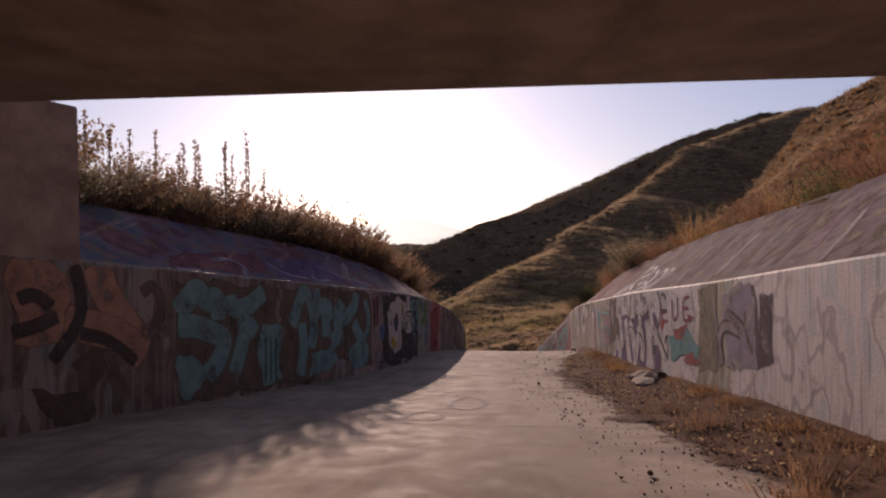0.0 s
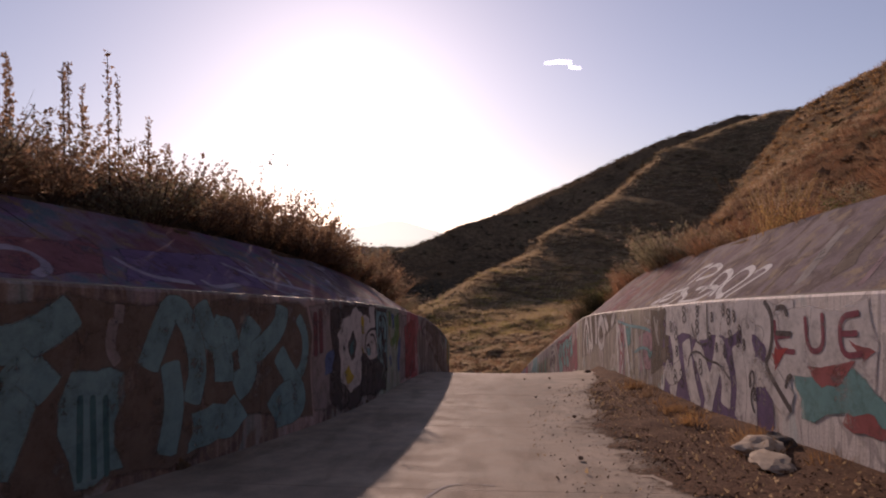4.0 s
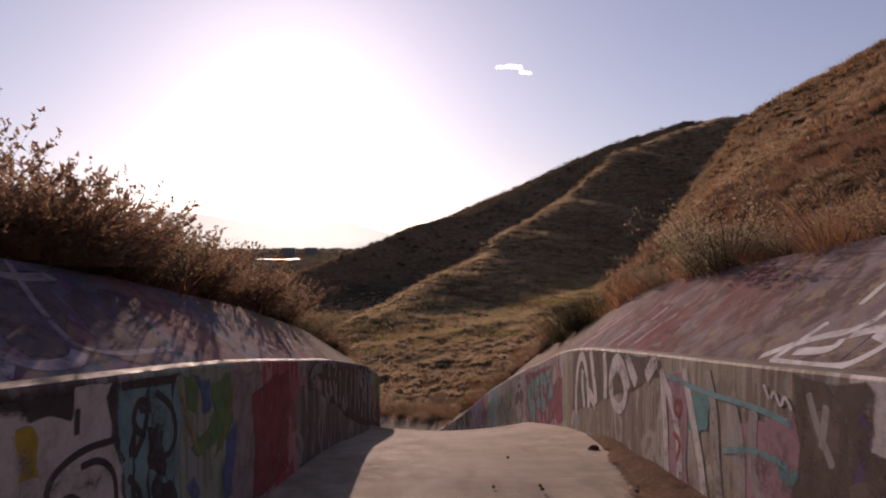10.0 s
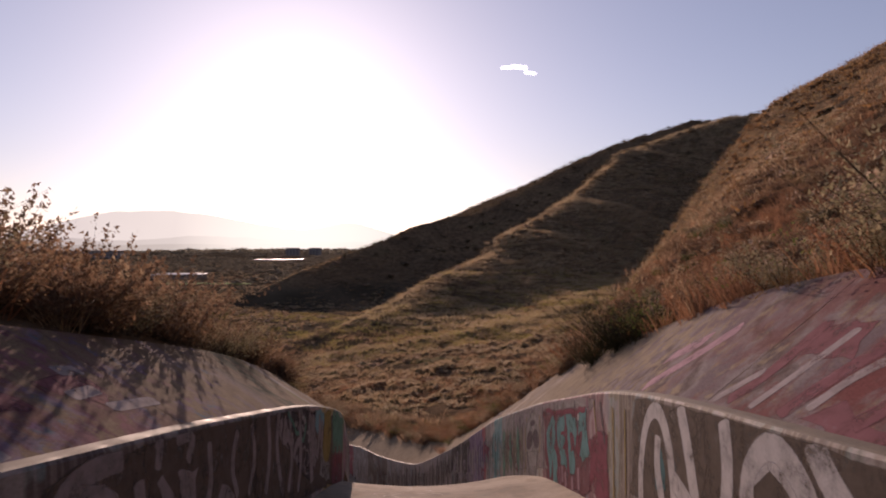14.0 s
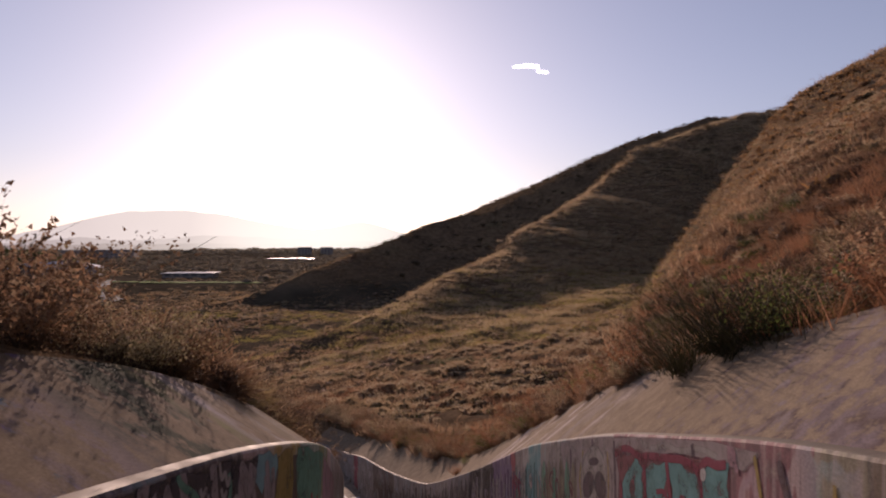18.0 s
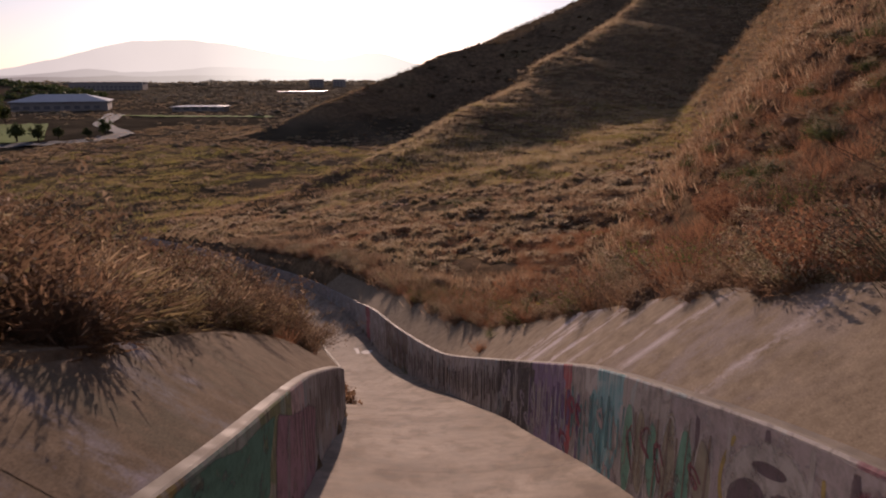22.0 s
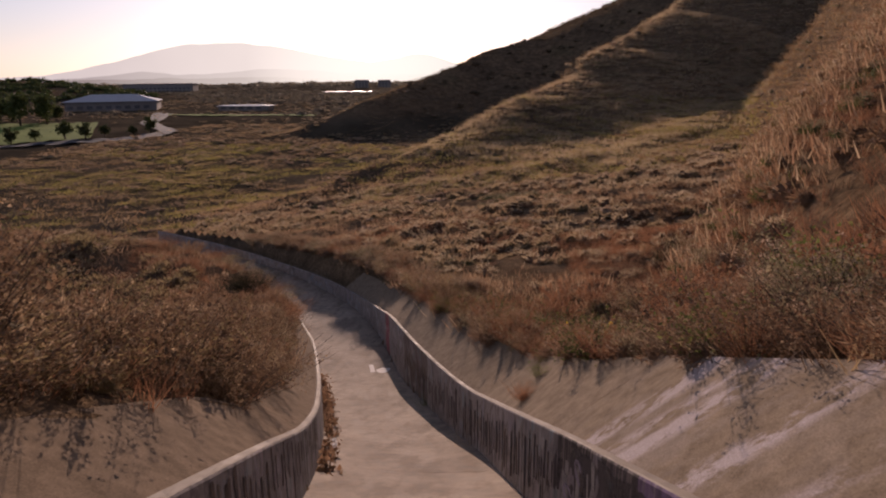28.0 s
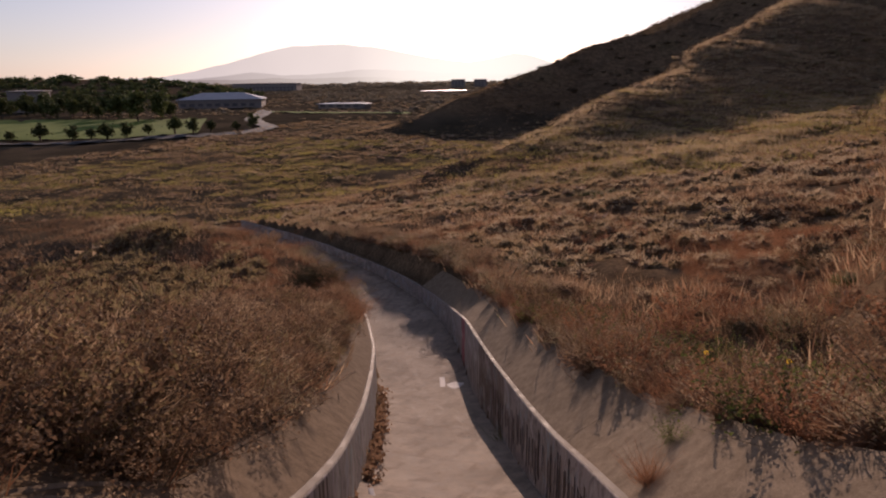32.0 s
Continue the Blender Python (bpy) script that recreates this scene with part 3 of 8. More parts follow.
def box_mesh(name, x0, x1, y0, y1, z0, z1, mat, bevel=0.02):
    bm = bmesh.new()
    bmesh.ops.create_cube(bm, size=1.0)
    bmesh.ops.scale(bm, vec=(x1 - x0, y1 - y0, z1 - z0), verts=bm.verts)
    bmesh.ops.translate(bm, vec=((x0 + x1) / 2, (y0 + y1) / 2, (z0 + z1) / 2), verts=bm.verts)
    if bevel:
        bmesh.ops.bevel(bm, geom=bm.edges[:], offset=bevel, segments=2, affect="EDGES")
    me = bpy.data.meshes.new(name)
    bm.to_mesh(me)
    bm.free()
    me.materials.append(mat)
    return me


# ---- ground ----
def axis(lo, hi, step, out_lo, out_hi, grow):
    mid = list(np.arange(lo, hi, step))
    d, v, up = step, hi, []
    while v < out_hi:
        up.append(v)
        d *= grow
        v += d
    up.append(out_hi)
    d, v, dn = step, lo - step, []
    while v > out_lo:
        dn.append(v)
        d *= grow
        v -= d
    dn.append(out_lo)
    return np.array(dn[::-1] + mid + up)


gx = axis(-42, 36, 0.4, -4500, 3500, 1.045)
gy = axis(-6, 98, 0.4, -300, 4600, 1.035)
GX, GY = np.meshgrid(gx, gy)
GZ = terrain(GX, GY)
nx, ny = len(gx), len(gy)
idx = np.arange(nx * ny).reshape(ny, nx)
gfaces = np.stack([idx[:-1, :-1], idx[:-1, 1:], idx[1:, 1:], idx[1:, :-1]], -1).reshape(-1, 4)
ground = thing("ground", mesh_of("ground", np.stack([GX, GY, GZ], -1).reshape(-1, 3), gfaces, MAT["ground"], smooth=True),
               "dry sloping ground with straw-coloured grass and bare earth", "ground", kind="structure")

# ---- the channel ----
Y0, Y1 = -14.0, 92.0


def slab_mesh(ya, yb):
    rows = []
    for y in np.linspace(ya, yb, max(2, int((yb - ya) / 0.5) + 1)):
        a, b_ = float(left_x(y)) - 0.05, float(right_x(y)) + 0.05
        rows.append([(a + (b_ - a) * s, y, bed(y, s)) for s in np.linspace(0, 1, 9)])
    v, f = strip(rows)
    k = 9
    base = len(v)
    for r in (rows[0], rows[-1]):
        v += [(p[0], p[1], p[2] - 0.06) for p in r]
    f += [(j, j + 1, base + j + 1, base + j) for j in range(k - 1)]
    last = (len(rows) - 1) * k
    f += [(last + j, base + k + j, base + k + j + 1, last + j + 1) for j in range(k - 1)]
    return mesh_of("slab", v, [t[::-1] for t in f], MAT["floor"])


channel_floor = tagged(new("floor"), "weathered concrete channel floor in long slabs", "floor", kind="structure")
y = Y0
while y < Y1 - 1:
    yn = min(Y1, y + 3.05)
    part("slab", slab_mesh(y + 0.003, yn - 0.003), channel_floor)
    y = yn


def wall_mesh(side, ya, yb, mat, step=0.2):
    """A vertical wall with a rounded coping; u runs along it."""
    fx, ft, s = (right_x, right_top, 1) if side == "R" else (left_x, left_top, -1)
    rows, uvs, u, last = [], [], 0.0, None
    for y in np.arange(ya, yb + 0.01, step):
        x, t, z = float(fx(y)), float(ft(y)), float(floor_z(y))
        z += float((rise_r if side == "R" else rise_l)(y))
        prof = [(0, z - 0.3), (0, z + 0.02), (0, z + (t - z) * 0.5), (0, t - 0.035), (0.012, t - 0.01), (0.035, t), (THICK - 0.03, t + 0.012), (THICK, t - 0.01), (THICK, t - 0.5)]
        rows.append([(x + s * d, y, h) for d, h in prof])
        uvs += [(y, h - z) for d, h in prof]
    v, f = strip(rows)
    if side == "R":
        f = [t[::-1] for t in f]
    k = 9
    slots = [1 if j >= 4 else 0 for _ in range(len(rows) - 1) for j in range(k - 1)]
    return mesh_of("wall", v, f, [mat, MAT["cap"]], uvs, slots=slots)


WHITE, BROWN, TEAL, PURPLE = (0.46, 0.42, 0.40), (0.13, 0.10, 0.075), (0.10, 0.24, 0.25), (0.16, 0.11, 0.19)
PINK, GREY, BLACK, GREEN, RED = (0.36, 0.22, 0.22), (0.25, 0.225, 0.205), (0.035, 0.03, 0.03), (0.14, 0.22, 0.12), (0.30, 0.06, 0.07)
PALE, OCHRE, BLUE = (0.33, 0.29, 0.26), (0.30, 0.22, 0.08), (0.14, 0.19, 0.27)
OLIVE, DUSK, DARK, ROSE, MOSS = (0.19, 0.165, 0.12), (0.33, 0.25, 0.235), (0.16, 0.13, 0.14), (0.42, 0.30, 0.28), (0.22, 0.27, 0.21)
LEN = 110.0
R_BLOCKS = [(0, PALE), (3.5, PURPLE), (4.2, WHITE), (9.0, OLIVE), (10.3, WHITE), (16.0, BROWN), (16.9, OLIVE), (19.3, BROWN), (24.4, OLIVE), (25.2, (0.19, 0.085, 0.095)), (29.7, PALE), (31.2, GREY), (33.3, TEAL), (34.4, GREY), (35.0, RED),
            (35.6, PURPLE), (37.4, BLACK), (40.2, GREY), (43.0, PALE), (46.5, GREY), (52, BROWN), (56, GREY), (61, RED), (62, GREY)]
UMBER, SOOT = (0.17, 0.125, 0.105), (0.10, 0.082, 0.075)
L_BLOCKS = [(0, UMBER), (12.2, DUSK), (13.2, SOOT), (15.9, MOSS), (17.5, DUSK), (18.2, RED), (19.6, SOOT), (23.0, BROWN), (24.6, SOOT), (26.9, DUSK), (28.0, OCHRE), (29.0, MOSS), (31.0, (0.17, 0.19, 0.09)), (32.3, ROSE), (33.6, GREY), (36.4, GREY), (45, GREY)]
wall_right = thing("wall_right", wall_mesh("R", Y0, Y1, painted_wall("right wall paint", R_BLOCKS, LEN)), "low concrete channel wall covered in faded graffiti", "wall", kind="structure")
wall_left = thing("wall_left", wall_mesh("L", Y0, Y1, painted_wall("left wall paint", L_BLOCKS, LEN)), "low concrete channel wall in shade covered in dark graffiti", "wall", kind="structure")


def apron_mesh(side, ya, yb):
    fx, ft, fa, sl, s = (right_x, right_top, apron_r, SLOPE_R, 1) if side == "R" else (left_x, left_top, apron_l, SLOPE_L, -1)
    rows = []
    for y in np.linspace(ya, yb, max(2, int((yb - ya) / 0.2) + 1)):
        x, t, w = float(fx(y)) + s * THICK, float(ft(y)), float(fa(y))
        r = [(x + s * d, y, t - 0.012 + sl * d - 0.03 * math.sin(d * 1.4)) for d in np.linspace(0, w + 0.12, 10)]
        r.append((r[-1][0], y, r[-1][2] - 0.14))
        rows.append(r)
    v, f = strip(rows)
    if side == "R":
        f = [t[::-1] for t in f]
    return mesh_of("apron", v, f, MAT["apron_right" if side == "R" else "apron_left"])


for side, nm in (("R", "apron_right"), ("L", "apron_left")):
    holder = tagged(new(nm), "sloping concrete apron above the channel wall, sprayed with faded paint", "embankment", kind="structure")
    y = Y0
    while y < 72:
        yn = min(72.0, y + 6.1)
        part("slab", apron_mesh(side, y + 0.006, yn - 0.006), holder)
        y = yn


# ---- the bridge over the start ----
def bridge():
    b = tagged(new("bridge"), "dark concrete road bridge crossing over the channel", "bridge", kind="structure")

    def deck(z0, z1, y_back, reach):
        rows = [[(x, y_back, z1), (x, y_back, z0), (x, 4.2 + 0.022 * x + reach - 0.03, z0), (x, 4.2 + 0.022 * x + reach, z0 + 0.03), (x, 4.2 + 0.022 * x + reach, z1)] for x in np.linspace(-11, 11, 23)]
        v, f = strip(rows)
        f += [(0, 4, 3, 2, 1), tuple((len(rows) - 1) * 5 + i for i in range(5))]
        f += [(i * 5 + 4, i * 5, (i + 1) * 5, (i + 1) * 5 + 4) for i in range(len(rows) - 1)]
        return mesh_of("deck", v, f, MAT["bridge"])
    part("deck", deck(0.75, 1.32, -9, 0.0), b)
    part("parapet", deck(1.322, 2.1, 3.2, 0.04), b)
    for side in (-1, 1):
        for ya, yb in ((-9, -2.6), (-2.59, 4.15)):
            rows = []
            for y in np.linspace(ya, yb, 6):
                x = float(left_x(y)) if side < 0 else float(right_x(y)) + 1.0
                t = (float(left_top(y)) if side < 0 else float(right_top(y))) - 0.1
                rows.append([(x + side * 1.2, y, t), (x + side * 0.003, y, t), (x, y, max(t + 0.1, 0.748)), (x + side * 1.2, y, max(t + 0.1, 0.748))])
            v, f = strip(rows)
            f += [(0, 1, 2, 3), tuple(20 + i for i in (3, 2, 1, 0))]
            part("abutment", mesh_of("abutment", v, f, MAT["bridge"]), b)
    # the wing wall beside the deck, flush with the channel wall
    rows = []
    for y in np.linspace(4.16, 6.75, 5):
        x, t = float(left_x(y)), float(left_top(y)) - 0.1
        rows.append([(x - 0.45, y, t), (x - 0.002, y, t), (x - 0.002, y, 1.27), (x - 0.02, y, 1.29), (x - 0.45, y, 1.29)])
    v, f = strip(rows)
    f += [(0, 1, 2, 3, 4), tuple(20 + i for i in (4, 3, 2, 1, 0))]
    part("wing_wall", mesh_of("wing_wall", v, f, MAT["bridge"]), b)
    return b


bridge()
# unseen end wall, added to close the channel behind the start
back = thing("wall_back", box_mesh("wall_back", -11, 9, -14.4, -14.0, -3, 3, MAT["bridge"]), "added unseen concrete wall closing the channel end behind", "wall", kind="structure")

# ---- loose dirt along the right wall ----
def dirt_drift():
    """Earth that thins out in patches towards its edge."""
    m, n, l, b = material("dirt drift", 1.0, 0.05)
    co = n.new("ShaderNodeTexCoord").outputs["Object"]
    r = ramp(n, [(0.3, (0.07, 0.042, 0.029)), (0.5, (0.12, 0.072, 0.048)), (0.7, (0.17, 0.108, 0.072))])
    mid = noise_node(n, l, co, 3.0, 6, 0.7)
    fine = noise_node(n, l, co, 28, 5, 0.7)
    l.new(mid, r.inputs[0])
    r2 = ramp(n, [(0.35, (0.5, 0.5, 0.5)), (0.65, (1.3, 1.25, 1.2))])
    l.new(fine, r2.inputs[0])
    l.new(mix(n, l, 1.0, r.outputs[0], r2.outputs[0], "MULTIPLY"), b.inputs["Base Color"])
    bumped(n, l, b, fine, 0.7, 0.03)
    sep = n.new("ShaderNodeSeparateXYZ")
    l.new(n.new("ShaderNodeUVMap").outputs[0], sep.inputs[0])
    total = n.new("ShaderNodeMath")
    total.operation = "MULTIPLY_ADD"
    l.new(mix(n, l, 0.4, mid, fine), total.inputs[0])
    total.inputs[1].default_value = 1.4
    l.new(sep.outputs[1], total.inputs[2])
    cover = ramp(n, [(0.82, (1, 1, 1)), (1.0, (0, 0, 0))])
    l.new(total.outputs[0], cover.inputs[0])
    mx = n.new("ShaderNodeMixShader")
    l.new(cover.outputs[0], mx.inputs[0])
    l.new(b.outputs[0], mx.inputs[1])
    l.new(n.new("ShaderNodeBsdfTransparent").outputs[0], mx.inputs[2])
    l.new(mx.outputs[0], n["Material Output"].inputs[0])
    return m


rows, dirt_uv = [], []
rng = np.random.default_rng(5)
for y in np.arange(-6, 24.6, 0.25):
    w = float(np.interp(y, [-6, 2, 5, 7, 9.7, 13, 15, 17, 19, 21, 24.6], [1.2, 1.25, 1.3, 1.35, 1.5, 1.5, 1.3, 0.95, 0.5, 0.15, 0.05])) * 1.3 * (1 + 0.12 * float(value_noise(y, 0, 0.9, 21)) + 0.10 * float(value_noise(y, 0, 0.3, 22)))
    x1, z = float(right_x(y)) - 0.004, float(floor_z(y))
    r = []
    for s_ in np.linspace(0, 1, 15):
        h = 0.004 - 0.03 * math.sin(math.pi * min(1, max(0, (x1 - w * (1 - s_) - float(left_x(y))) / (x1 - float(left_x(y)))))) + max(0.0, s_ - 0.15) * (0.16 + 0.05 * float(value_noise(y, s_ * 3, 0.7, 4))) + 0.03 * s_ * (1 - s_) * 4 * float(value_noise(y * 3, s_ * 9, 0.6, 8))
        if s_ == 0:
            h -= 0.05
        r.append((x1 - w * (1 - s_), y, z + h))
        dirt_uv.append((y * 0.3, s_))
    rows.append(r)
v, f = strip(rows)
thing("dirt", mesh_of("dirt", v, f, dirt_drift(), dirt_uv, smooth=True), "loose brown dirt drifted against the channel wall", "dirt", kind="stuff")


DIRT_AT = lambda y: float(np.interp(y, [-6, 2, 5, 7, 9.7, 13, 15, 17, 19, 21, 24.6], [1.2, 1.25, 1.3, 1.35, 1.5, 1.5, 1.3, 0.95, 0.5, 0.15, 0.05]))


def big_mesh(name, verts, tris, mats, slots=None):
    me = bpy.data.meshes.new(name)
    me.vertices.add(len(verts))
    me.vertices.foreach_set("co", np.asarray(verts, np.float32).ravel())
    me.loops.add(len(tris) * 3)
    me.loops.foreach_set("vertex_index", np.asarray(tris, np.int32).ravel())
    me.polygons.add(len(tris))
    me.polygons.foreach_set("loop_start", np.arange(0, len(tris) * 3, 3, dtype=np.int32))
    me.polygons.foreach_set("loop_total", np.full(len(tris), 3, np.int32))
    for mt in mats if isinstance(mats, (list, tuple)) else [mats]:
        me.materials.append(mt)
    if slots is not None:
        me.polygons.foreach_set("material_index", np.asarray(slots, np.int32))
    me.update(calc_edges=True)
    me.validate()
    return me


def leaf_tris(centres, size, rng, up=0.0):
    """One small triangle-shaped leaf at each centre, turned at random."""
    n = len(centres)
    a = rng.normal(size=(n, 3))
    a[:, 2] += up
    a /= np.linalg.norm(a, axis=1, keepdims=True)
    b_ = np.cross(a, rng.normal(size=(n, 3)))
    b_ /= np.linalg.norm(b_, axis=1, keepdims=True)
    s_ = np.broadcast_to(np.asarray(size), (n,))[:, None] * rng.uniform(0.6, 1.3, (n, 1))
    v = np.stack([centres - b_ * s_ * 0.35, centres + b_ * s_ * 0.35, centres + a * s_], 1).reshape(-1, 3)
    return v, np.arange(3 * n).reshape(-1, 3)


def blades(n, height, spread, lean, width, rng):
    """Thin upright blades or stems."""
    base = rng.normal(size=(n, 2)) * spread
    d = rng.normal(size=(n, 2)) * lean + base / max(spread, 1e-3) * lean * 0.6
    d *= np.minimum(1.0, 2.2 * lean / np.maximum(np.linalg.norm(d, axis=1, keepdims=True), 1e-6))
    h = height * rng.uniform(0.55, 1.1, n)
    ang = rng.uniform(0, math.tau, n)
    w = np.stack([np.cos(ang), np.sin(ang)], -1) * width
    b0 = np.concatenate([base - w, np.full((n, 1), -0.05)], 1)
    b1 = np.concatenate([base + w, np.full((n, 1), -0.05)], 1)
    tip = np.concatenate([base + d * h[:, None], h[:, None]], 1)
    return np.stack([b0, b1, tip], 1).reshape(-1, 3), np.arange(3 * n).reshape(-1, 3), tip


def stalks(n, height, spread, lean, width, rng):
    """Stems that keep half their width at the tip."""
    v, t, tip = blades(n, height, spread, lean, width, rng)
    v = v.reshape(n, 3, 3)
    half = (v[:, 1] - v[:, 0]) * 0.25
    q = np.stack([v[:, 0], v[:, 1], tip + half, tip - half], 1).reshape(-1, 3)
    k = np.arange(n)[:, None] * 4
    return q, np.concatenate([k + (0, 1, 2), k + (0, 2, 3)]), tip


def joined(pieces):
    vs, ts, sl, k = [], [], [], 0
    for (v, t), m in pieces:
        vs.append(v)
        ts.append(t + k)
        sl.append(np.zeros(len(t), int) + m)
        k += len(v)
    return np.concatenate(vs), np.concatenate(ts), np.concatenate(sl)


def shrub_parts(kind, seed):
    """Vertices, triangles and slots of one shrub about 1 m tall and wide."""
    rng = np.random.default_rng(seed)
    stems_v, stems_t, tips = stalks(60, 0.78, 0.10, 0.75, 0.006, rng)
    if kind == "buckwheat":
        cl = tips[rng.integers(0, len(tips), 110)] * rng.uniform(0.3, 1.0, (110, 1))
        leaf = (cl[:, None] + rng.normal(size=(110, 20, 3)) * (0.09, 0.09, 0.07)).reshape(-1, 3)
        heads = tips[rng.integers(0, len(tips), 56)] * rng.uniform(0.75, 1.0, (56, 1))
        bloom = (heads[:, None] + rng.normal(size=(56, 9, 3)) * (0.035, 0.035, 0.02)).reshape(-1, 3)
        return joined([((stems_v, stems_t), 0), (leaf_tris(leaf, 0.036, rng, 0.5), 1), (leaf_tris(bloom, 0.028, rng), 2)])
    if kind == "brush":
        v, t, tips2 = blades(420, 0.9, 0.17, 0.55, 0.0045, rng)
        side = (tips2[rng.integers(0, len(tips2), 300)] * rng.uniform(0.5, 1.0, (300, 1)))
        return joined([((stems_v, stems_t), 0), ((v, t), 1), (leaf_tris(side, 0.034, rng, 1.2), 2)])
    if kind == "leafy":
        cl = tips[rng.integers(0, len(tips), 80)] * rng.uniform(0.3, 0.95, (80, 1))
        leaf = (cl[:, None] + rng.normal(size=(80, 9, 3)) * (0.10, 0.10, 0.08)).reshape(-1, 3)
        tops = tips[rng.integers(0, len(tips), 120)] * rng.uniform(0.6, 1.0, (120, 1))
        return joined([((stems_v, stems_t), 0), (leaf_tris(leaf, 0.055, rng, 0.3), 1), (leaf_tris(tops, 0.035, rng, 1.0), 2)])
    if kind == "plume":
        n = 54
        d = rng.normal(size=(n, 3)) * (0.62, 0.62, 0.0)
        d[:, :2] *= np.minimum(1.0, 0.75 / np.maximum(np.linalg.norm(d[:, :2], axis=1, keepdims=True), 1e-6))
        d[:, 2] = 1.02 - 0.55 * (d[:, 0] ** 2 + d[:, 1] ** 2) + rng.normal(0, 0.07, n)
        root = rng.normal(size=(n, 3)) * (0.06, 0.06, 0)
        side = rng.normal(size=(n, 3))
        side *= 0.006 / np.linalg.norm(side, axis=1, keepdims=True)
        q = np.stack([root - side, root + side, d], 1).reshape(-1, 3)
        s_ = rng.uniform(0.25, 1.0, (n, 46, 1))
        along = root[:, None] + (d - root)[:, None] * s_ + rng.normal(size=(n, 46, 3)) * 0.035 * (1.25 - s_)
        lv, lt = leaf_tris(along.reshape(-1, 3), 0.044, rng, 1.0)
        tip = (np.arange(len(lt)) % 46) < 12
        return joined([((q, np.arange(3 * n).reshape(-1, 3)), 0), ((lv, lt[~tip]), 1), ((lv, lt[tip]), 2)])
    # weeds: tall thin stalks with seed heads
    v, t, tips3 = stalks(80, 1.0, 0.24, 0.30, 0.006, rng)
    heads = (tips3[:, None] * np.linspace(0.6, 1.0, 9)[None, :, None] + rng.normal(size=(80, 9, 3)) * (0.018, 0.018, 0.01)).reshape(-1, 3)
    low = tips3[rng.integers(0, 80, 260)] * rng.uniform(0.1, 0.6, (260, 1)) + rng.normal(size=(260, 3)) * 0.05
    return joined([((v, t), 0), (leaf_tris(low, 0.055, rng, 0.8), 1), (leaf_tris(heads, 0.024, rng, 0.8), 2)])


KINDS = {
    "buckwheat": ("buckwheat_shrub", ["twig", "sage", "bloom"], "rounded buckwheat shrub with dry brown flower heads", "shrub"),
    "brush": ("brush", ["twig", "russet", "russet"], "wispy rust-brown dry brush above the apron", "shrub"),
    "leafy": ("leafy_shrub", ["twig", "green", "sage"], "dusty olive-green leafy shrub on the bank", "shrub"),
    "weed": ("dry_weed", ["dry", "dry", "bloom"], "tall dry golden weed with seed heads", "weed"),
    "plume": ("feathery_shrub", ["twig", "rust", "mauve"], "dense feathery reddish-brown shrub on the berm", "shrub"),
    "dusky": ("buckwheat_shrub", ["twig", "umber", "mauve"], "dark brown buckwheat shrub with pale dry flower heads", "shrub"),
    "wisp": ("feathery_shrub", ["twig", "umber", "olive"], "soft dark brown feathery shrub on the bank", "shrub"),
    "ember": ("feathery_shrub", ["twig", "russet", "russet"], "soft feathery rust-red shrub above the apron", "shrub"),
    "dark": ("dark_shrub", ["twig", "dark", "dark"], "dark green dense shrub on the slope", "shrub"),
}
PROTO, PART_MESH = {}, {}
for kind, (nm, mats, _, _) in KINDS.items():
    for k in range(3):
        v, t, sl = shrub_parts({"dark": "brush", "dusky": "buckwheat", "wisp": "plume", "ember": "plume"}.get(kind, kind), 100 + 7 * k + len(kind))
        PROTO[kind, k] = (v, t, sl)
        PART_MESH[kind, k] = []
        for slot, (pn, mt) in enumerate(zip(("stem", "foliage", "flower_head" if kind in ("buckwheat", "dusky") else "seed_head"), mats)):
            pick = t[sl == slot]
            PART_MESH[kind, k].append((pn, big_mesh(pn, v[pick.ravel()], np.arange(3 * len(pick)).reshape(-1, 3), MAT[mt])))


SHRUB_COUNT = {}


def plant(kind, x, y, size, tall=1.0, sink=0.03):
    """One shrub as a thing with its stems, leaves and heads."""
    nm, mats, label, cat = KINDS[kind]
    k = SHRUB_COUNT.get(kind, 0)
    SHRUB_COUNT[kind] = k + 1
    z = float(terrain(np.array([x]), np.array([y]))[0])
    holder = tagged(new(nm), label, cat, cat + "s on the banks")
    holder.location, holder.rotation_euler, holder.scale = (x, y, z - sink), (0, 0, k * 2.399), (size, size, size * tall)
    for pn, me in PART_MESH[kind, k % 3]:
        tagged(part(pn, me, holder), kind="stuff")
    return holder


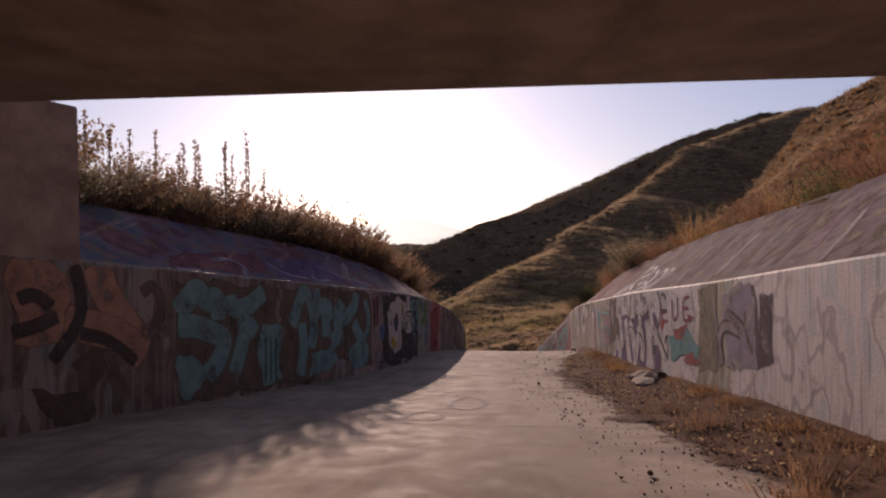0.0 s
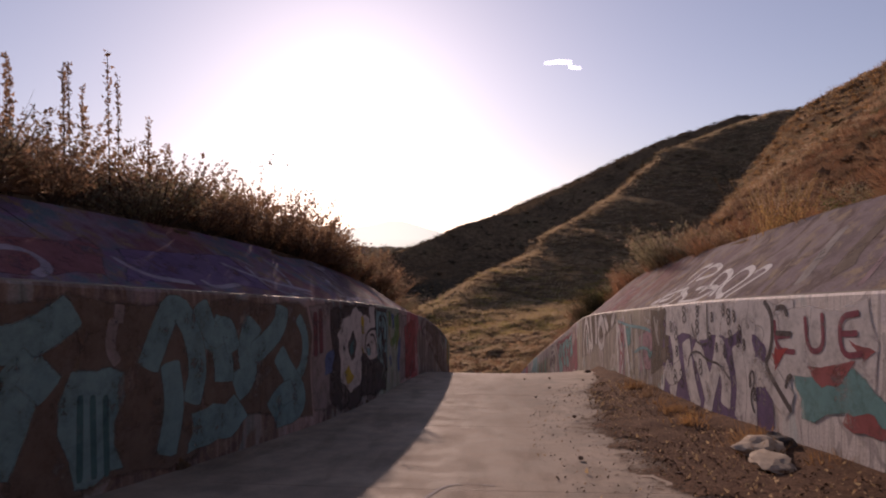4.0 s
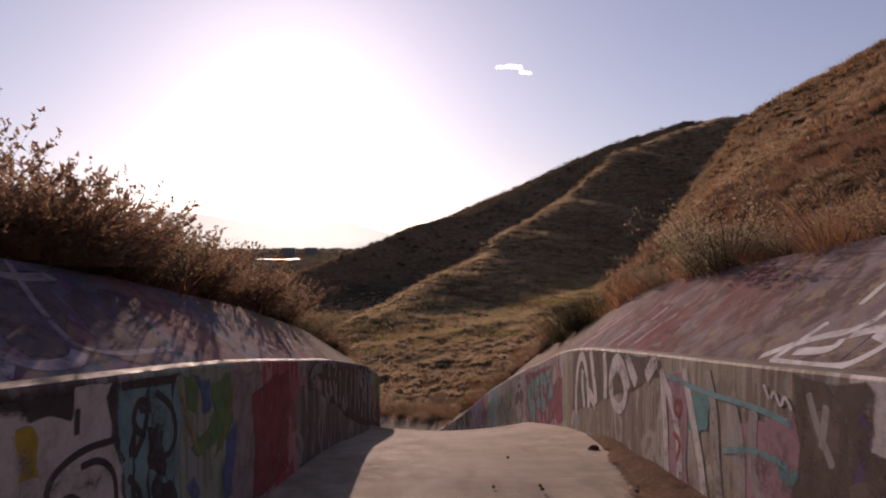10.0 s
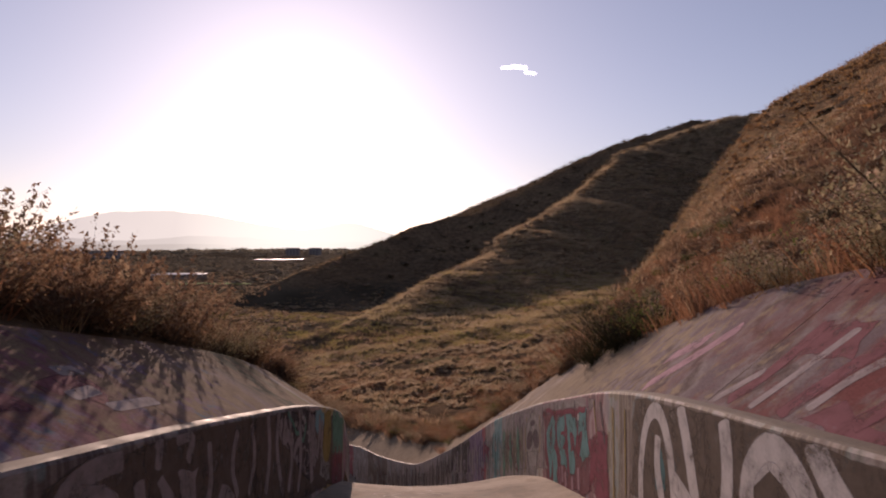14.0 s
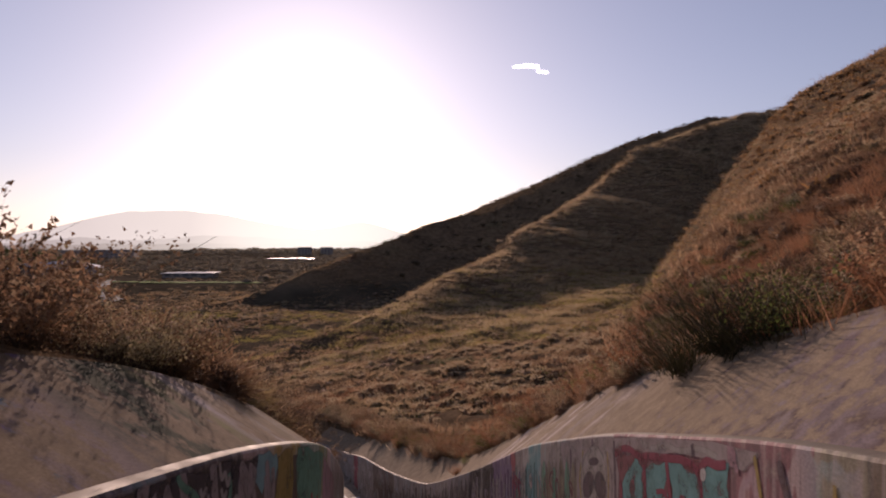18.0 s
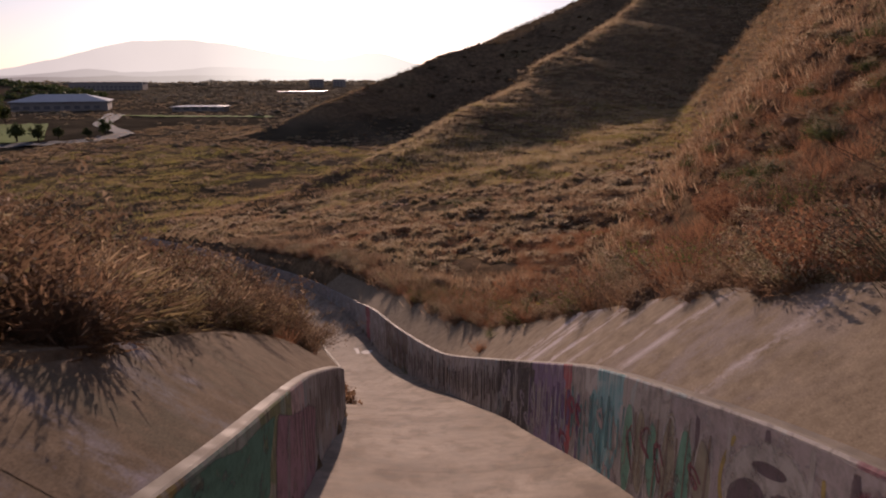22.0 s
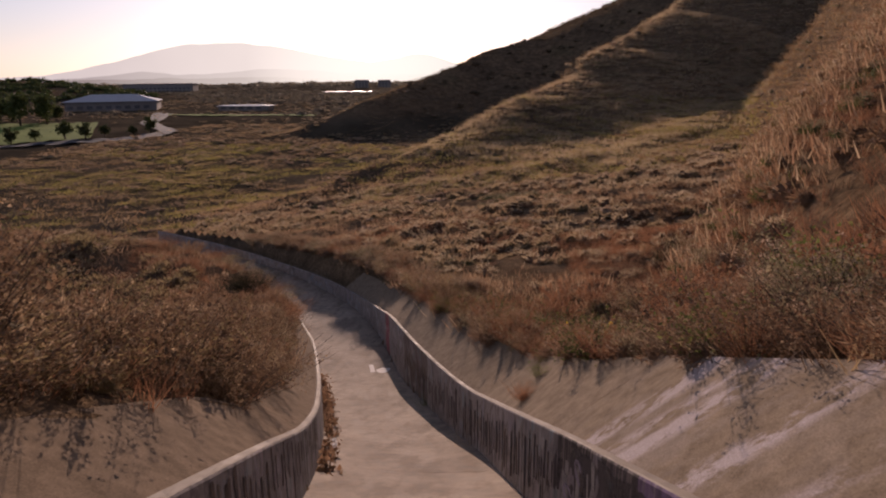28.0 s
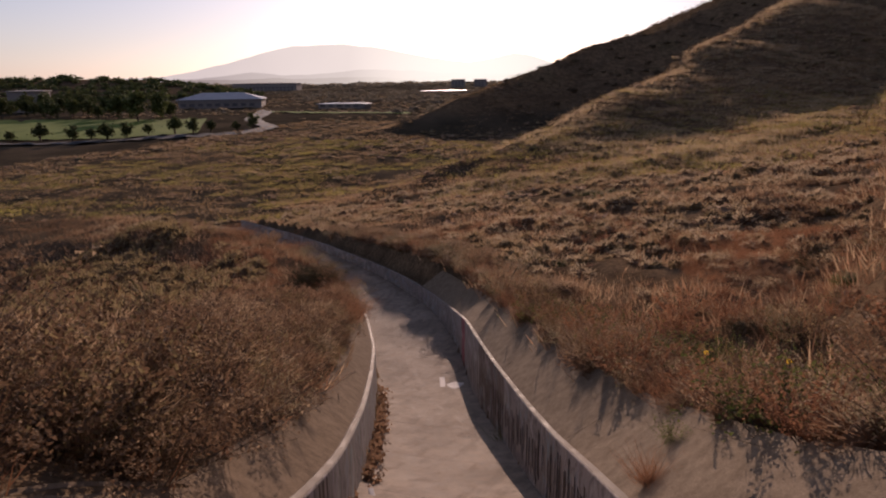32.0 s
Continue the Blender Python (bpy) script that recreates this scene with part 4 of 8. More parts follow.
def scattered(name, protos, xs, ys, sizes, talls, mats, label, category, rng, zoff=-0.03):
    """Many plants in one mesh."""
    zs = terrain(xs, ys) + zoff
    vs, ts, sl, k = [], [], [], 0
    which = rng.integers(0, len(protos), len(xs))
    for p, (v, t, s_) in enumerate(protos):
        i = np.nonzero(which == p)[0]
        if not len(i):
            continue
        a = rng.uniform(0, math.tau, len(i))
        c, s2 = np.cos(a), np.sin(a)
        sc = sizes[i]
        px = (v[None, :, 0] * c[:, None] - v[None, :, 1] * s2[:, None]) * sc[:, None] + xs[i, None]
        py = (v[None, :, 0] * s2[:, None] + v[None, :, 1] * c[:, None]) * sc[:, None] + ys[i, None]
        pz = v[None, :, 2] * (sc * talls[i])[:, None] + zs[i, None]
        vs.append(np.stack([px, py, pz], -1).reshape(-1, 3))
        ts.append((t[None] + (np.arange(len(i)) * len(v))[:, None, None]).reshape(-1, 3) + k)
        sl.append(np.tile(s_, len(i)))
        k += len(i) * len(v)
    return thing(name, big_mesh(name, np.concatenate(vs), np.concatenate(ts), [MAT[m] for m in mats], np.concatenate(sl)), label, category, kind="stuff")


def edge_right(y):
    return float(right_x(y)) + (THICK + float(apron_r(y)))


def edge_left(y):
    return float(left_x(y)) - (THICK + float(apron_l(y)))


# shrubs that stand out along both banks
rng = np.random.default_rng(11)
for y in np.arange(3.0, 62, 0.85):
    # left berm: a dense first row and a second one
    yy = y + rng.uniform(-0.3, 0.3)
    near = {True: ["plume", "plume", "buckwheat", "plume"], False: ["dusky", "wisp", "dusky", "buckwheat"]}[y < 27]
    if y < 58:
        plant(near[rng.integers(0, len(near))], edge_left(yy) - rng.uniform(0.1, 0.7) - (0.25 if y > 27 else 0.0), yy, rng.uniform(0.85, 1.25) * (0.9 if y > 27 else 1.0) * (0.85 if y < 7 else 1.0), rng.uniform(0.8, 1.0))
        plant(["buckwheat" if y < 27 else "dusky", "plume" if y < 27 else "wisp", "plume" if y < 27 else "dusky", "wisp" if y > 27 else "plume"][rng.integers(0, 4)], edge_left(yy) - rng.uniform(1.2, 2.6), yy, rng.uniform(1.0, 1.5) * (0.8 if y < 7 else 0.92 if y < 14 else 1.0), rng.uniform(0.8, 1.0))
    # right bank
    yy = y + rng.uniform(-0.3, 0.3)
    near = {True: ["weed", "weed", "leafy", "brush"], False: ["ember", "brush", "buckwheat", "plume"]}[y < 16]
    plant(near[rng.integers(0, len(near))], edge_right(yy) + rng.uniform(0.1, 0.9), yy, rng.uniform(0.5, 0.9), rng.uniform(0.8, 1.15))
    plant(["weed", "leafy", "brush", "buckwheat"][rng.integers(0, 4)], edge_right(yy) + rng.uniform(1.3, 3.4), yy, rng.uniform(0.55, 1.0), rng.uniform(0.8, 1.1))
# russet brush crowding the right bank lower down
for y in np.arange(26.5, 58, 0.8):
    yy = y + rng.uniform(-0.3, 0.3)
    plant(["ember", "ember", "wisp", "dusky", "leafy"][rng.integers(0, 5)], edge_right(yy) + rng.uniform(0.2, 1.4), yy, rng.uniform(0.8, 1.25), rng.uniform(0.7, 0.95))
    plant(["wisp", "ember", "dusky", "leafy"][rng.integers(0, 4)], edge_right(yy) + rng.uniform(1.8, 5.0), yy, rng.uniform(0.8, 1.3), rng.uniform(0.7, 0.95))
# the few that mark places
for kind, x, y, size, tall in (("buckwheat", 4.75, 21.4, 1.15, 1.15), ("buckwheat", 5.0, 22.2, 1.1, 1.1), ("dark", 4.35, 29.6, 1.5, 0.72), ("dark", 5.0, 30.2, 1.5, 0.75), ("dark", 4.7, 28.9, 1.4, 0.7), ("dark", 4.1, 30.5, 1.2, 0.7), ("dark", -16.0, 69.3, 2.0, 0.75), ("dark", -17.1, 69.0, 1.8, 0.7), ("dark", -16.6, 69.8, 1.9, 0.75),
                               ("buckwheat", 3.9, 39.6, 1.1, 1.0), ("buckwheat", 4.6, 40.2, 1.0, 1.0), ("leafy", 2.4, 46.0, 1.0, 0.9), ("leafy", 3.2, 46.9, 1.1, 0.9), ("leafy", 0.9, 50.5, 1.1, 0.9), ("buckwheat", 5.5, 49.5, 1.2, 0.8), ("dark", 7.2, 62.7, 1.3, 0.8),
                               ("dusky", -5.2, 37.3, 1.3, 1.0), ("dusky", -4.3, 38.9, 1.3, 1.0), ("wisp", -4.7, 41.4, 1.5, 1.0), ("dusky", -4.0, 41.2, 1.2, 0.9), ("dusky", -4.3, 42.2, 1.2, 0.85), ("dusky", -5.4, 43.4, 1.3, 1.0), ("wisp", -6.2, 45.3, 1.4, 0.9), ("wisp", -6.4, 39.6, 1.7, 0.9), ("dusky", -7.4, 41.5, 1.7, 0.9), ("wisp", -7.8, 44.4, 1.7, 0.9), ("dusky", -8.6, 47.2, 1.7, 0.8), ("wisp", -6.0, 35.6, 1.7, 0.9), ("dusky", -5.2, 33.4, 1.5, 0.9), ("wisp", -5.0, 31.4, 1.6, 0.9)):
    plant(kind, x, y, size, tall)
for y in np.arange(60, 91, 0.9):
    slant = math.hypot(1, float(right_x(y + 0.5) - right_x(y - 0.5)))
    for side in (0, 1):
        if side:
            x = float(right_x(y)) + (THICK + float(apron_r(y)) + rng.uniform(0.2, 1.6)) * slant
        else:
            x = float(left_x(y)) - (THICK + float(apron_l(y)) + rng.uniform(0.2, 0.9)) * slant
        plant(["plume", "buckwheat", "brush", "buckwheat"][rng.integers(0, 4)], x, y + rng.uniform(-0.3, 0.3), rng.uniform(1.0, 1.6), 0.8)
# ---- plants too many to count ----
rng = np.random.default_rng(23)


def tuft(n, h, seed):
    r = np.random.default_rng(seed)
    v, t, tips = blades(n, h, 0.10, 0.42, 0.009, r)
    return v, t, np.zeros(len(t), int)


def dome(n, width, seed, heads=0, inner=(0.5, 0.86)):
    """A low cushion bush: fine twigs and leaves that stand out all round."""
    r = np.random.default_rng(seed)
    d = r.normal(size=(n, 3))
    d[:, 2] = np.abs(d[:, 2]) * 0.9
    d /= np.linalg.norm(d, axis=1, keepdims=True)
    far = d * (0.58, 0.58, 0.60) * (1 + 0.22 * np.sin(5 * d[:, :1] + 3 * d[:, 1:2] + seed) + 0.10 * np.sin(9 * d[:, 1:2] - 6 * d[:, 2:3] + 2 * seed)) * r.uniform(0.75, 1.1, (n, 1))
    side = np.cross(d, r.normal(size=(n, 3)))
    side *= width / np.linalg.norm(side, axis=1, keepdims=True)
    base = far * r.uniform(*inner, (n, 1))
    v = np.stack([base - side, base + side, far + r.normal(size=(n, 3)) * 0.05], 1).reshape(-1, 3)
    # the second colour sits on the crown: flower heads, and sunlit tops painted in
    order = np.argsort(-far[:, 2] + r.normal(0, 0.05, n))
    slots = np.zeros(n, int)
    slots[order[:heads]] = 1
    # close twigs fill the inside
    ring, tiers = 9, (0.0, 0.5, 0.95, 1.35)
    a, e = np.meshgrid(np.linspace(0, math.tau, ring, endpoint=False), tiers)
    c = np.stack([np.cos(a) * np.cos(e), np.sin(a) * np.cos(e), np.sin(e)], -1).reshape(-1, 3)
    c = c * (0.58, 0.58, 0.60) * 0.6 * (1 + 0.22 * np.sin(5 * c[:, :1] + 3 * c[:, 1:2] + seed) + 0.10 * np.sin(9 * c[:, 1:2] - 6 * c[:, 2:3] + 2 * seed)) * r.uniform(0.85, 1.1, (len(c), 1))
    k = np.arange(ring)
    j = (k + 1) % ring
    t = [np.stack([k + ring * i, j + ring * i, j + ring * (i + 1)], -1) for i in range(3)] + [np.stack([k + ring * i, j + ring * (i + 1), k + ring * (i + 1)], -1) for i in range(3)]
    t.append(np.stack([np.full(ring - 2, 3 * ring), 3 * ring + k[1:-1], 3 * ring + k[2:]], -1))
    return joined([((v, np.arange(3 * n).reshape(-1, 3)), slots), ((c, np.concatenate(t)), 0)])


def sward(n, h, wide, seed):
    """A patch of standing grass."""
    r = np.random.default_rng(seed)
    v, t, tips = blades(n, h, wide, 0.35, 0.024, r)
    return v, t, (r.random(len(t)) < 0.25).astype(int)


TUFTS = [tuft(26, 0.55, 300 + i) for i in range(5)]
WISPS = [tuft(34, 0.8, 320 + i) for i in range(4)]
NEAR_DOMES = [dome(900, 0.011, 330 + i, 300, (0.76, 0.94)) for i in range(4)]
DOMES = [dome(210, 0.032, 340 + i, 110) for i in range(6)]
FAR_DOMES = [dome(52, 0.10, 360 + i, 24) for i in range(5)]
SWARDS = [sward(22, 0.55, 0.55, 380 + i) for i in range(5)]


def region(n, x0, x1, y0, y1, keep):
    xs, ys = rng.uniform(x0, x1, n), rng.uniform(y0, y1, n)
    k = keep(xs, ys)
    return xs[k], ys[k]


def outside(xs, ys, m=0.1):
    yc = np.clip(ys, -20, 125)
    return (xs > right_x(yc) + (THICK + apron_r(yc)) * np.hypot(1, right_x(yc + 0.5) - right_x(yc - 0.5)) + m) | (xs < left_x(yc) - (THICK + apron_l(yc)) * np.hypot(1, left_x(yc + 0.5) - left_x(yc - 0.5)) - m) | (ys > 92.5)


def patchy(xs, ys, size, seed, level):
    return value_noise(xs, ys, size, seed) + 0.5 * value_noise(xs, ys, size / 3, seed + 1) > level


# dry grass on the near hillside and banks
xs, ys = region(11500, -14, 30, -2, 30, lambda x, y: outside(x, y) & patchy(x, y, 6, 31, -0.35) & (np.abs(x - 1) < 6 + 0.6 * (y + 8)) & ((x > left_x(y)) | (x < left_x(y) - 4.5)))
scattered("dry_grass", TUFTS, xs, ys, rng.uniform(0.5, 1.0, len(xs)), rng.uniform(0.45, 0.85, len(xs)), ["golden"], "dry golden grass covering the hillside", "grass", rng)
xs, ys = region(11000, -14, 32, 28, 64, lambda x, y: outside(x, y) & patchy(x, y, 6, 33, -0.35) & ((x > left_x(y)) | (x < left_x(y) - 3.5)))
scattered("brown_grass", TUFTS, xs, ys, rng.uniform(0.5, 1.0, len(xs)), rng.uniform(0.45, 0.85, len(xs)), ["umber"], "dry brown grass covering the lower hillside", "grass", rng)
xs, ys = region(1500, -14, 40, 0, 75, lambda x, y: outside(x, y) & ((x > right_x(y)) | (y < 30)) & patchy(x, y, 5, 41, 0.3))
scattered("straw", TUFTS, xs, ys, rng.uniform(0.5, 1.0, len(xs)), rng.uniform(0.7, 1.2, len(xs)), ["straw"], "pale straw tufts among the dry grass", "grass", rng)
xs, ys = region(11000, -30, 45, 16, 85, lambda x, y: outside(x, y) & patchy(x, y, 7, 51, 0.05))
scattered("rust_brush", WISPS, xs, ys, rng.uniform(0.5, 1.15, len(xs)), rng.uniform(0.6, 0.95, len(xs)), ["russet"], "rust-brown dry brush in loose patches", "brush", rng)
# low bushes over the field
for nm, mats, seed, level, count, box in (("sage_bushes", ["rust", "silver"], 61, -0.15, 3800, (-45, 50, 30, 120)), ("pale_bushes", ["olive", "straw"], 71, -0.1, 3300, (-45, 50, 30, 120)), ("green_bushes", ["green", "sage"], 81, 0.5, 1100, (-30, 40, 60, 115))):
    xs, ys = region(count, *box, lambda x, y: outside(x, y, 0.4) & ((x > right_x(np.clip(y, -20, 125))) | (y > 82)) & patchy(x, y, 9, seed, level))
    close = (ys < 66) & (rng.random(len(xs)) < 0.55)
    for protos, pick in ((NEAR_DOMES, close), (DOMES, ys >= 66)):
        if pick.any():
            scattered(nm, protos, xs[pick], ys[pick], rng.uniform(0.5, 1.1, pick.sum()) * (1 + 0.004 * ys[pick]), rng.uniform(0.55, 0.9, pick.sum()), mats, "low dry bushes scattered over the field", "bushes", rng)
xs, ys = region(12500, -50, 60, 48, 135, lambda x, y: outside(x, y, 0.3) & patchy(x, y, 8, 85, -0.45))
scattered("field_grass", SWARDS, xs, ys, rng.uniform(0.7, 1.2, len(xs)), rng.uniform(0.6, 1.1, len(xs)), ["rust", "mauve"], "dry brown grass filling the field", "grass", rng)
# open slopes of the spurs, seen from far off
xs, ys = region(14500, -150, 140, 120, 340, lambda x, y: (terrain(x, y) > -26.5) & patchy(x, y, 26, 91, -0.7))
scattered("slope_grass", SWARDS, xs, ys, rng.uniform(1.2, 2.2, len(xs)), rng.uniform(0.4, 0.75, len(xs)), ["mauve", "dry"], "dry grass on the slopes of the spur", "grass", rng)
xs, ys = region(10500, -130, 60, 110, 250, lambda x, y: (terrain(x, y) > -26.5) & (terrain(x, y) < -8) & patchy(x, y, 24, 97, -0.1))
scattered("meadow_grass", SWARDS, xs, ys, rng.uniform(1.0, 2.0, len(xs)), rng.uniform(0.4, 0.7, len(xs)), ["meadow", "meadow"], "yellow-green grass at the foot of the spur", "grass", rng)
for nm, mats, seed, level, count, box in (("far_sage", ["sage", "mauve"], 91, 0.0, 4200, (-150, 130, 95, 330)), ("far_scrub", ["mauve", "bloom"], 95, 0.1, 2600, (-150, 130, 80, 330))):
    xs, ys = region(count, *box, lambda x, y: outside(x, y, 0.4) & patchy(x, y, 30, seed, level) & (terrain(x, y) > -26.5))
    scattered(nm, FAR_DOMES, xs, ys, rng.uniform(0.8, 1.7, len(xs)) * (0.7 + 0.003 * ys), rng.uniform(0.4, 0.7, len(xs)), mats, "distant dry scrub on the slopes", "scrub", rng)
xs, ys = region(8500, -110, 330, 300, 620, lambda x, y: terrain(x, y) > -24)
scattered("ridge_grass", SWARDS, xs, ys, rng.uniform(2.2, 4.0, len(xs)), rng.uniform(0.4, 0.7, len(xs)), ["shade", "shade"], "growth covering the far ridge, shade put into its colour", "grass", rng)
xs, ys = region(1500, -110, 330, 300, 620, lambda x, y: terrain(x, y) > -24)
scattered("ridge_scrub", FAR_DOMES, xs, ys, rng.uniform(1.8, 3.8, len(xs)), rng.uniform(0.4, 0.7, len(xs)), ["shade", "shade"], "scrub along the far ridge, shade put into its colour", "scrub", rng)
xs, ys = region(7000, 16, 170, 20, 260, lambda x, y: outside(x, y) & (np.hypot(x, y) > 75) & patchy(x, y, 14, 99, -0.5))
scattered("hillside_grass", SWARDS, xs, ys, rng.uniform(0.8, 1.5, len(xs)), rng.uniform(0.6, 1.0, len(xs)), ["golden", "russet"], "dry golden grass up the hillside", "grass", rng)
xs, ys = region(2600, -800, -330, 330, 800, lambda x, y: terrain(x, y) > -23)
scattered("hill_trees", FAR_DOMES, xs, ys, rng.uniform(6, 12, len(xs)), rng.uniform(0.5, 0.8, len(xs)), ["tree", "tree"], "dark trees covering the hill across the valley", "trees", rng)
xs, ys = region(4800, -420, 20, 200, 900, lambda x, y: (terrain(x, y) < -25) & (np.hypot(x + 190, y - 300) > 30) & patchy(x, y, 45, 17, -0.3) & ~((x < -150) & (y < 345)))
scattered("valley_scrub", FAR_DOMES, xs, ys, rng.uniform(1.5, 4.5, len(xs)), rng.uniform(0.3, 0.55, len(xs)), ["sage", "mauve"], "low scrub on the valley floor", "scrub", rng)
xs, ys = region(1200, 4, 34, 4, 66, lambda x, y: outside(x, y, 1.0) & patchy(x, y, 5, 19, 0.05))
scattered("hillside_bushes", NEAR_DOMES, xs, ys, rng.uniform(0.5, 1.35, len(xs)), rng.uniform(0.6, 0.95, len(xs)), ["umber", "rust"], "small dry bushes among the grass of the hillside", "bushes", rng)
xs, ys = region(2200, -40, -4, 32, 95, lambda x, y: outside(x, y, 0.5) & (x < left_x(np.clip(y, -20, 125))) & (np.abs(x - left_x(np.clip(y, -20, 125))) > 6) & patchy(x, y, 5, 29, -0.25))
scattered("left_bushes", DOMES, xs, ys, rng.uniform(0.9, 2.1, len(xs)), rng.uniform(0.55, 0.85, len(xs)), ["umber", "olive"], "dense brown brush on the slope beside the channel", "bushes", rng)
xs, ys = region(420, 3, 30, 8, 60, lambda x, y: outside(x, y, 0.8) & (x > right_x(y)) & patchy(x, y, 9, 81, 0.35))
scattered("green_shrubs", NEAR_DOMES, xs, ys, rng.uniform(0.6, 1.2, len(xs)), rng.uniform(0.6, 1.0, len(xs)), ["green", "sage"], "small dusty green bushes on the hillside", "bushes", rng)
xs, ys = region(16000, 3, 34, 14, 75, lambda x, y: outside(x, y) & (x > right_x(y)) & patchy(x, y, 6, 53, 0.1))
scattered("russet_grass", TUFTS, xs, ys, rng.uniform(0.6, 1.1, len(xs)), rng.uniform(0.7, 1.1, len(xs)), ["russet"], "russet dry grass on the near hillside", "grass", rng)
xs, ys = region(6500, -75, -4, 42, 135, lambda x, y: outside(x, y, 0.5) & (x < left_x(np.clip(y, -20, 125)) - 1) & patchy(x, y, 9, 55, -0.4))
scattered("left_grass", SWARDS, xs, ys, rng.uniform(0.7, 1.3, len(xs)), rng.uniform(0.6, 1.0, len(xs)), ["umber", "umber"], "brown dry grass on the slope beside the channel", "grass", rng)
xs, ys = region(3600, 14, 130, 40, 240, lambda x, y: outside(x, y, 0.8) & (x > 12 + 0.42 * (y - 46)) & patchy(x, y, 12, 57, 0.0))
scattered("slope_bushes", FAR_DOMES, xs, ys, rng.uniform(0.6, 1.5, len(xs)) * (0.8 + 0.006 * ys), rng.uniform(0.5, 0.85, len(xs)), ["umber", "golden"], "brown bushes dotted over the hillside", "bushes", rng)
# standing grass on spur and fold, low sunlight painted into its pale colour
def beside(line, n, spread, back):
    """Points along a crest line, strewn to its right by spread and to its left by back."""
    k = rng.integers(0, len(line) - 1, n)
    p, q = np.array(line)[:, :2][k], np.array(line)[:, :2][k + 1]
    at = p + (q - p) * rng.random((n, 1))
    d = (q - p) / np.linalg.norm(q - p, axis=1, keepdims=True)
    off = rng.uniform(-back, spread, n)[:, None]
    at = at + np.stack([d[:, 1], -d[:, 0]], -1) * off
    return at[:, 0], at[:, 1]


xs, ys = beside(SPUR_NEAR_DARK[:7], 9000, 42, 4)
scattered("spur_grass", SWARDS, xs, ys, rng.uniform(0.9, 1.9, len(xs)) * (0.6 + 0.0022 * ys), rng.uniform(0.5, 0.9, len(xs)), ["silver", "straw"], "pale dry grass on the shoulder of the spur, sunlit in its colour", "grass", rng)
xs, ys = beside(FOLD, 2600, 7, 5)
scattered("fold_grass", SWARDS, xs, ys, rng.uniform(0.7, 1.3, len(xs)), rng.uniform(0.6, 1.0, len(xs)), ["silver", "meadow"], "pale grass along a low fold of ground, sunlit in its colour", "grass", rng)
xs, ys = beside(SPUR_NEAR_DARK[:7], 900, 60, 6)
scattered("spur_bushes", FAR_DOMES, xs, ys, rng.uniform(0.8, 1.7, len(xs)) * (0.6 + 0.003 * ys), rng.uniform(0.5, 0.8, len(xs)), ["sage", "mauve"], "dry bushes over the shoulder of the spur", "bushes", rng)
xs, ys = region(2300, 7, 46, 12, 90, lambda x, y: outside(x, y, 1.5) & (x > right_x(np.clip(y, -20, 125)) + 4) & patchy(x, y, 7, 65, -0.1))
scattered("brown_bushes", DOMES, xs, ys, rng.uniform(0.5, 1.3, len(xs)), rng.uniform(0.55, 0.95, len(xs)), ["umber", "umber"], "dark brown bushes in patches over the hillside", "bushes", rng)
# soft rounded bushes crowding the lip of the lower chute
ys = rng.uniform(33, 91, 520)
xs = right_x(ys) + (THICK + apron_r(ys) + rng.uniform(0.1, 2.6, len(ys))) * np.hypot(1, right_x(ys + 0.5) - right_x(ys - 0.5))
scattered("lip_bushes", NEAR_DOMES, xs, ys, rng.uniform(0.55, 1.0, len(xs)) * (0.75 + 0.007 * ys), rng.uniform(0.65, 0.95, len(xs)), ["rust", "mauve"], "soft pale-topped brown bushes along the chute, tops coloured as sunlit", "bushes", rng)
ys = rng.uniform(30, 60, 240)
xs = left_x(ys) - (THICK + apron_l(ys) + rng.uniform(0.6, 5.5, len(ys))) * np.hypot(1, left_x(ys + 0.5) - left_x(ys - 0.5))
scattered("olive_bushes", NEAR_DOMES, xs, ys, rng.uniform(0.8, 1.6, len(xs)), rng.uniform(0.6, 0.9, len(xs)), ["olive", "mauve"], "soft olive-brown bushes on the bank beside the channel", "bushes", rng)
# close-grown bushes along the left berm
xs, ys = region(1500, -16, -1, 3, 66, lambda x, y: outside(x, y, 0.35) & (x < left_x(y)) & (x > left_x(y) - 7.5) & patchy(x, y, 3, 39, -0.2))
scattered("berm_bushes", NEAR_DOMES, xs, ys, rng.uniform(0.8, 1.7, len(xs)), rng.uniform(0.65, 1.0, len(xs)), ["umber", "rust"], "dense reddish-brown bushes along the berm", "bushes", rng)

# ---- the valley ----
def draped(name, outline, mat, lift, label, category, n=30):
    """A sheet on the ground between two lines of points."""
    a, b_ = outline
    rows = []
    t_ = np.linspace(0, 1, n)
    pa = np.stack([np.interp(t_, np.linspace(0, 1, len(a)), [p[i] for p in a]) for i in (0, 1)], -1)
    pb = np.stack([np.interp(t_, np.linspace(0, 1, len(b_)), [p[i] for p in b_]) for i in (0, 1)], -1)
    for p, q in zip(pa, pb):
        r = []
        for s_ in np.linspace(0, 1, 9):
            x, y = p + (q - p) * s_
            r.append((x, y, float(terrain(np.array([x]), np.array([y]))[0]) + lift))
        rows.append(r)
    v, f = strip(rows)
    return thing(name, mesh_of(name, v, f, mat, smooth=True), label, category, kind="structure")


draped("lawn", ([(-330, 215), (-205, 226), (-176, 240), (-162, 262)], [(-420, 330), (-320, 325), (-255, 335), (-215, 345)]), MAT["lawn"], 0.5, "mown green lawn across the valley", "lawn")
draped("lawn", ([(-212, 405), (-150, 398), (-118, 400)], [(-216, 418), (-150, 412), (-122, 414)]), MAT["lawn"], 0.5, "strip of green lawn beyond the road", "lawn")
